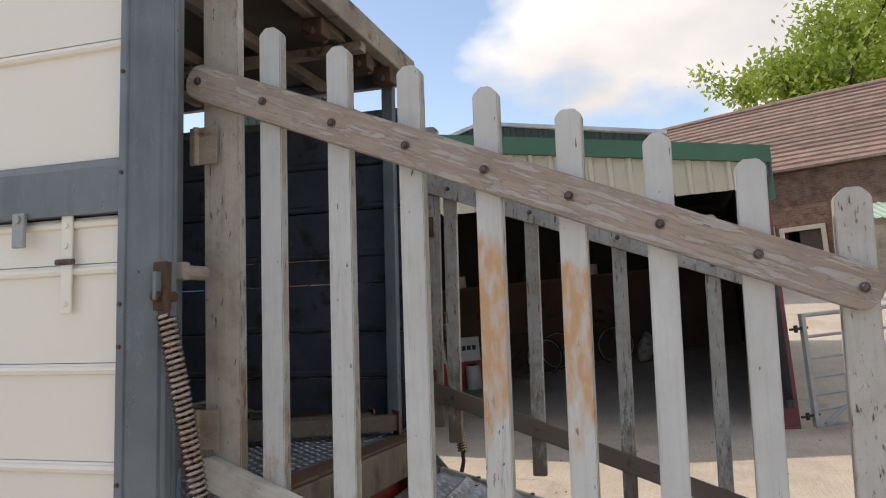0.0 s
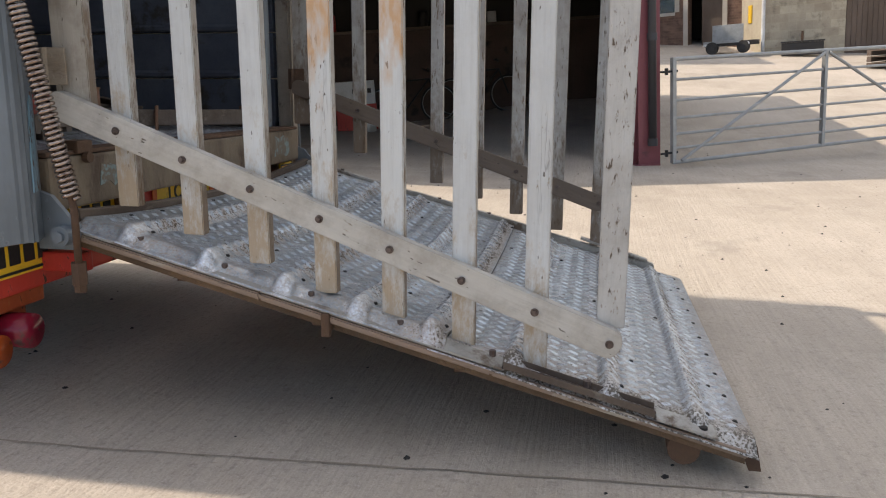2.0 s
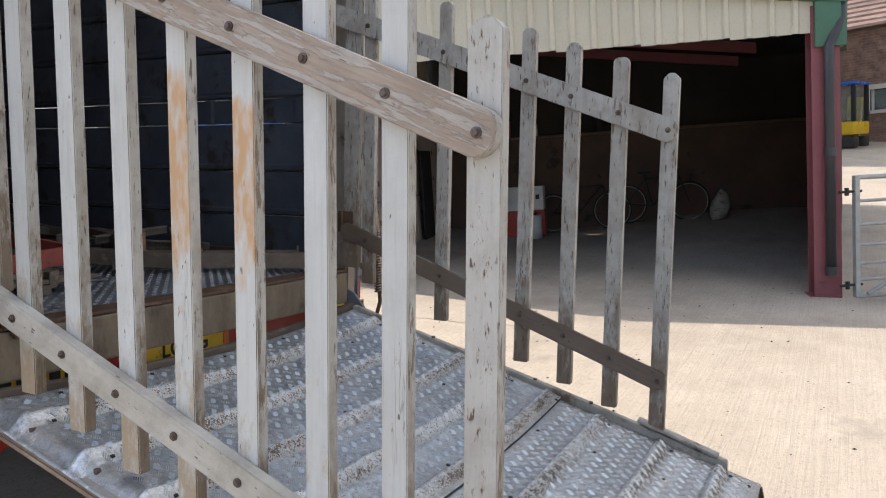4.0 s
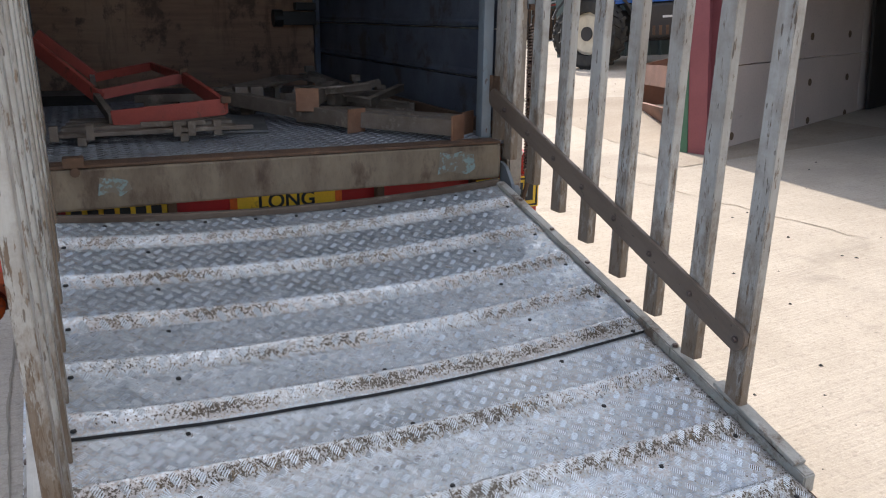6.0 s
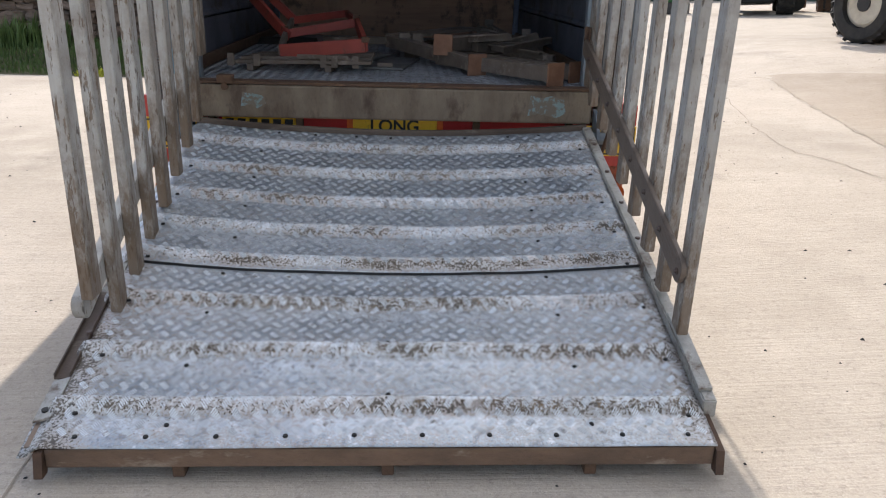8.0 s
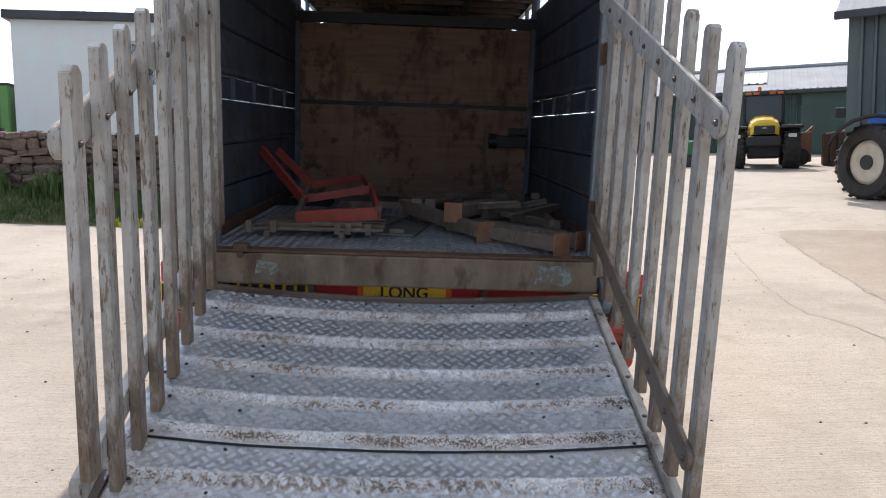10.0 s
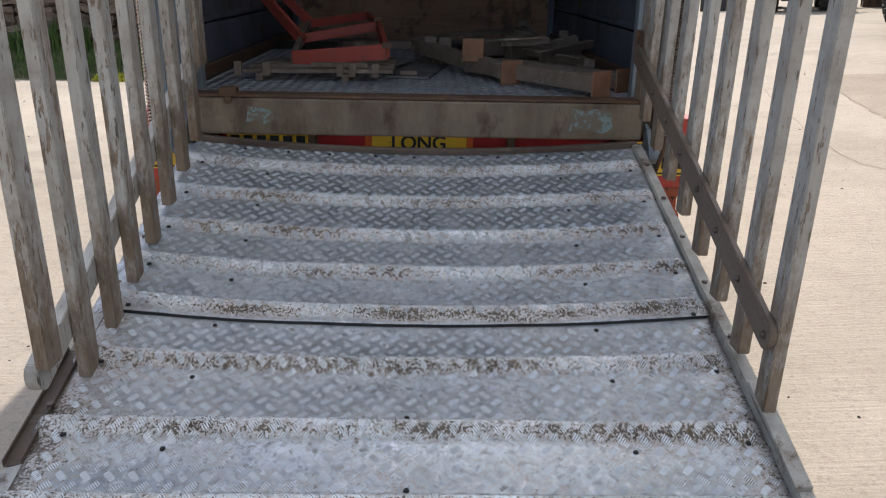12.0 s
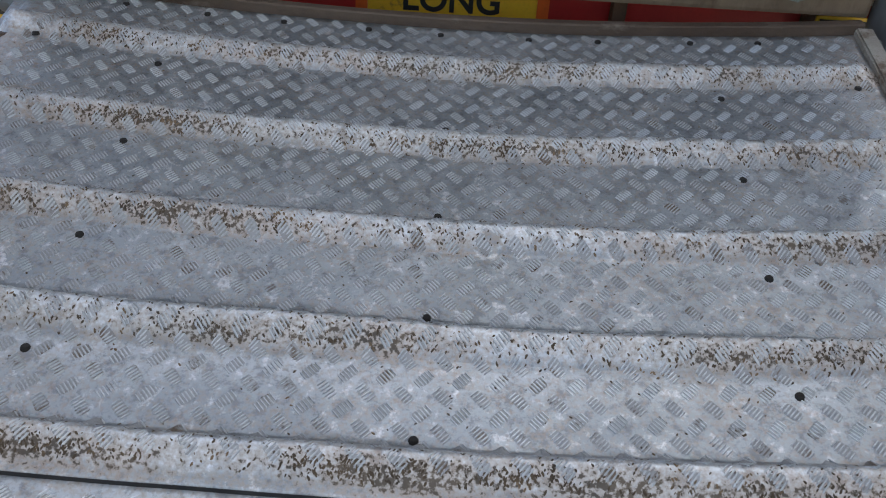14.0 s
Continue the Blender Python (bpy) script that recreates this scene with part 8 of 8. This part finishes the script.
def blades(name, label, count, x0, x1, y0, y1, h0, h1, w, material, seed, clump=0.0):
    rng = random.Random(seed)
    verts, faces = [], []
    for _ in range(count):
        x, y = rng.uniform(x0, x1), rng.uniform(y0, y1)
        if clump and noise.noise(V(x * 2.1, y * 2.1, seed)) < clump - 0.5:
            continue
        h = rng.uniform(h0, h1) * (0.7 + 0.6 * noise.noise(V(x * 1.3, y * 1.3, 9)))
        a = rng.uniform(0, 6.283)
        lean = rng.uniform(0.05, 0.5) * h
        dx, dy = math.cos(a), math.sin(a)
        z = bank_height(y)
        i = len(verts)
        ww = w * rng.uniform(0.6, 1.3)
        verts += [SLOPE @ V(x - dy * ww, y + dx * ww, z - 0.02), SLOPE @ V(x + dy * ww, y - dx * ww, z - 0.02),
                  SLOPE @ V(x + dx * lean * 0.4 + dy * ww * 0.7, y + dy * lean * 0.4 - dx * ww * 0.7, z + h * 0.6), SLOPE @ V(x + dx * lean * 0.4 - dy * ww * 0.7, y + dy * lean * 0.4 + dx * ww * 0.7, z + h * 0.6),
                  SLOPE @ V(x + dx * lean, y + dy * lean, z + h)]
        faces += [(i, i + 1, i + 2, i + 3), (i + 3, i + 2, i + 4)]
    me = bpy.data.meshes.new(name)
    me.from_pydata(verts, [], faces)
    me.materials.append(material)
    return tagged(new(name, me), label, "grass", kind="stuff")


blades("grass", "rough green grass on the bank below the stone wall", 22000, -13, -2.6, 7.45, 8.75, 0.05, 0.16, 0.007, GRASS, 3)
blades("nettles", "taller dark green weeds against the stone wall", 1500, -8.0, -5.0, 8.3, 8.75, 0.3, 0.6, 0.02, GRASS, 4, 0.55)
blades("wildflowers", "clump of yellow-green wildflowers at the bank's foot", 220, -4.75, -4.2, 7.35, 7.6, 0.08, 0.2, 0.02, FLOWER, 5)


def stone_wall():
    w = thing("stone_wall", "old dry-stone wall of rough brown sandstone", "wall", at=(-7.5, 8.95, 0.42))
    rng = random.Random(11)
    part("core", box(bm_new(), -13, -2.5, 8.86, 9.2, 0.1, 1.30), MUD_WOOD, w, "dark gaps behind the stones")
    shapes = []
    for k in range(8):
        bm = bm_new()
        bmesh.ops.create_cube(bm, size=1.0)
        bmesh.ops.subdivide_edges(bm, edges=bm.edges[:], cuts=2, use_grid_fill=True)
        for v in bm.verts:
            v.co *= 1.0 - 0.42 * (v.co.length - 0.5)
            v.co *= 1.12
            v.co += 0.13 * V(noise.noise(v.co * 2.3 + V(k * 7, 0, 0)), noise.noise(v.co * 2.3 + V(0, k * 5, 3)), noise.noise(v.co * 2.3 + V(2, 0, k * 3)))
        shapes.append(mesh_of("stone", bm, STONE, False))
    z = 0.42
    off = OFF[w]
    while z < 1.30:
        h = rng.uniform(0.10, 0.18)
        x = -12.6 - rng.uniform(0, 0.3)
        while x < -2.6:
            l = rng.uniform(0.13, 0.34)
            if x > -9.2:
                o = new("stone", rng.choice(shapes))
                o.parent = w
                o.matrix_basis = Matrix.Translation(V(x + l / 2, 8.88 + rng.uniform(-0.06, 0.05), z + h / 2 + 0.015 * math.sin(x * 2)) - off) @ pose(0, 0, 0, rng.uniform(-12, 12), rng.uniform(-14, 14), rng.uniform(-10, 10)) @ Matrix.Diagonal((l * 0.97, 0.30, h * rng.uniform(0.78, 1.08), 1))
            x += l + 0.008
        z += h
    return w


stone_wall()


def white_building():
    a, t, l = frame_at(-9.5, 14.4, -2.5, 15.6)
    b = thing("white_building", "flat-roofed white rendered building behind the stone wall", "building", on_slope=False, turn=t, base=a)
    H = (SLOPE @ V(-9.1, 13.4, 3.86)).z - a.z + 0.1
    wins = [(2.55, 3.25, H - 1.55, H - 0.45), (4.6, 5.4, H - 1.75, H - 0.65)]
    part("front_wall", wall_with_holes(bm_new(), 0, l, -0.5, H, 0, 0.25, wins), RENDER_WHITE, b)
    part("side_wall", box(bm_new(), 0, 0.25, 0.25, 6, -0.5, H), RENDER_WHITE, b)
    part("rear_wall", box(bm_new(), 0, l, 6, 6.2, -0.5, H), RENDER_WHITE, b)
    part("end_wall", box(bm_new(), l - 0.25, l, 0.25, 6, -0.5, H), RENDER_WHITE, b)
    part("roof_edge", box(bm_new(), -0.15, l + 0.15, -0.15, 6.3, H, H + 0.2, 0.02), PIPE_GREY, b, "dark flat roof edge")
    for i, (x0, x1, z0, z1) in enumerate(wins):
        w = part("window", box(bm_new(), x0, x0 + 0.06, 0.06, 0.12, z0, z1), PLASTIC_WHITE, b, "white framed window")
        part("frame_bar", box(bm_new(), x1 - 0.06, x1, 0.06, 0.12, z0, z1), PLASTIC_WHITE, w)
        part("frame_bar", box(bm_new(), x0 + 0.06, x1 - 0.06, 0.06, 0.12, z0, z0 + 0.06), PLASTIC_WHITE, w)
        part("frame_bar", box(bm_new(), x0 + 0.06, x1 - 0.06, 0.06, 0.12, z1 - 0.06, z1), PLASTIC_WHITE, w)
        part("frame_bar", box(bm_new(), x0 + 0.06, x1 - 0.06, 0.06, 0.12, (z0 + z1) / 2 - 0.04, (z0 + z1) / 2 + 0.04), PLASTIC_WHITE, w)
        part("pane", box(bm_new(), x0 + 0.06, x1 - 0.06, 0.085, 0.092, z0 + 0.06, z1 - 0.06), GLASS, w)
    part("downpipe", rod(bm_new(), (3.9, -0.06, -0.4), (3.9, -0.06, H), 0.045, 10), PLASTIC_WHITE, b)
    # dark sheet behind the panes, in place of a shaded interior
    part("inner_shade", box(bm_new(), 0.3, l - 0.3, 0.6, 0.65, 0, H - 0.05), SHADED_INSIDE, b)
    a, t, l = frame_at(-15, 14.0, -10.2, 14.8)
    c = thing("green_container", "green ribbed steel container beyond the wall", "container", on_slope=False, turn=t, base=a)
    part("side_sheet", corrugated(bm_new(), (0, 0, -0.3), (1, 0, 0), (0, 0, 1), l + 0.35, 2.15 + 0.3, 0.25, 0.04), BRIGHT_GREEN, c)
    part("top", box(bm_new(), 0, l + 0.35, 0.01, 2.4, 2.15, 2.22), MACHINE_DARK, c)
    part("core", box(bm_new(), 0.02, l + 0.34, 0.01, 2.4, -0.3, 2.14), BRIGHT_GREEN, c)
    a, t, l = frame_at(-8.75, 11.6, -8.0, 11.7)
    d = thing("dark_tub", "dark plastic tub standing behind the wall", "tub", on_slope=False, turn=t, base=a + V(0, 0, 0.55))
    part("tub_body", rod(bm_new(), (0, 0, 0), (0, 0, 0.75), 0.28, 18, 0.36), MACHINE_DARK, d, "", True)
    part("rim", rod(bm_new(), (0, 0, 0.75), (0, 0, 0.80), 0.38, 18), MACHINE_DARK, d)


white_building()


# ---- trees ----
def tree(base, height, spread, seed, label, leaves, leaf_size, lean=(0, 0)):
    rng = random.Random(seed)
    t = thing("tree", label, "tree", on_slope=False, base=base)
    tips = []
    bm = bm_new()
    def grow(p, d, length, r, depth):
        pts, rs = [p], [r]
        q = p
        for k in range(4):
            d = (d + 0.16 * V(rng.uniform(-1, 1), rng.uniform(-1, 1), rng.uniform(-0.3, 0.7))).normalized()
            q = q + d * length / 4
            pts.append(q)
            rs.append(r * (1 - 0.5 * (k + 1) / 4))
        sweep(bm, pts, rs, 6 if depth < 2 else 4)
        if depth >= 3:
            tips.extend(pts[1:])
            return
        if depth == 2:
            tips.extend(pts[2:])
        for k in range(5 if depth == 0 else 4):
            a = rng.uniform(0, 6.283)
            out = V(math.cos(a), math.sin(a), rng.uniform(0.05, 0.75)).normalized()
            grow(pts[rng.randint(2, 4)], (d * 0.45 + out * spread).normalized(), length * rng.uniform(0.55, 0.75), rs[-1] * 0.8, depth + 1)
    grow(V(0, 0, -0.5), V(lean[0], lean[1], 1).normalized(), height * 0.42, height * 0.022, 0)
    part("trunk", bm, BARK, t, "dark branching trunk", True)
    verts, faces = [], []
    for _ in range(leaves):
        c = rng.choice(tips) + V(rng.gauss(0, 1), rng.gauss(0, 1), rng.gauss(0, 0.8)) * height * 0.026
        u = V(rng.uniform(-1, 1), rng.uniform(-1, 1), rng.uniform(-1, 1)).normalized()
        v = u.orthogonal().normalized()
        s = leaf_size * rng.uniform(0.6, 1.4)
        i = len(verts)
        verts += [c - u * s, c + v * s * 0.55, c + u * s, c - v * s * 0.55]
        faces.append((i, i + 1, i + 2, i + 3))
    me = bpy.data.meshes.new("crown")
    me.from_pydata(verts, [], faces)
    me.materials.append(LEAF)
    o = new("crown", me)
    o.parent = t
    return tagged(o, "thin fresh green spring leaves", kind="stuff")


TREE = SLOPE @ V(41.0, -10.2, 0)
tree(V(TREE.x, TREE.y, 2.4), 19.0, 1.3, 21, "tall tree with fresh spring leaves behind the brick barn", 17000, 0.17)
tree(SLOPE @ V(-7.0, 26.0, 0.5), 7.0, 1.0, 8, "small tree behind the white building", 2500, 0.12)
tree(SLOPE @ V(6.6, 32.0, 0.5), 8.0, 1.0, 5, "tree beyond the machinery shed", 4000, 0.14)
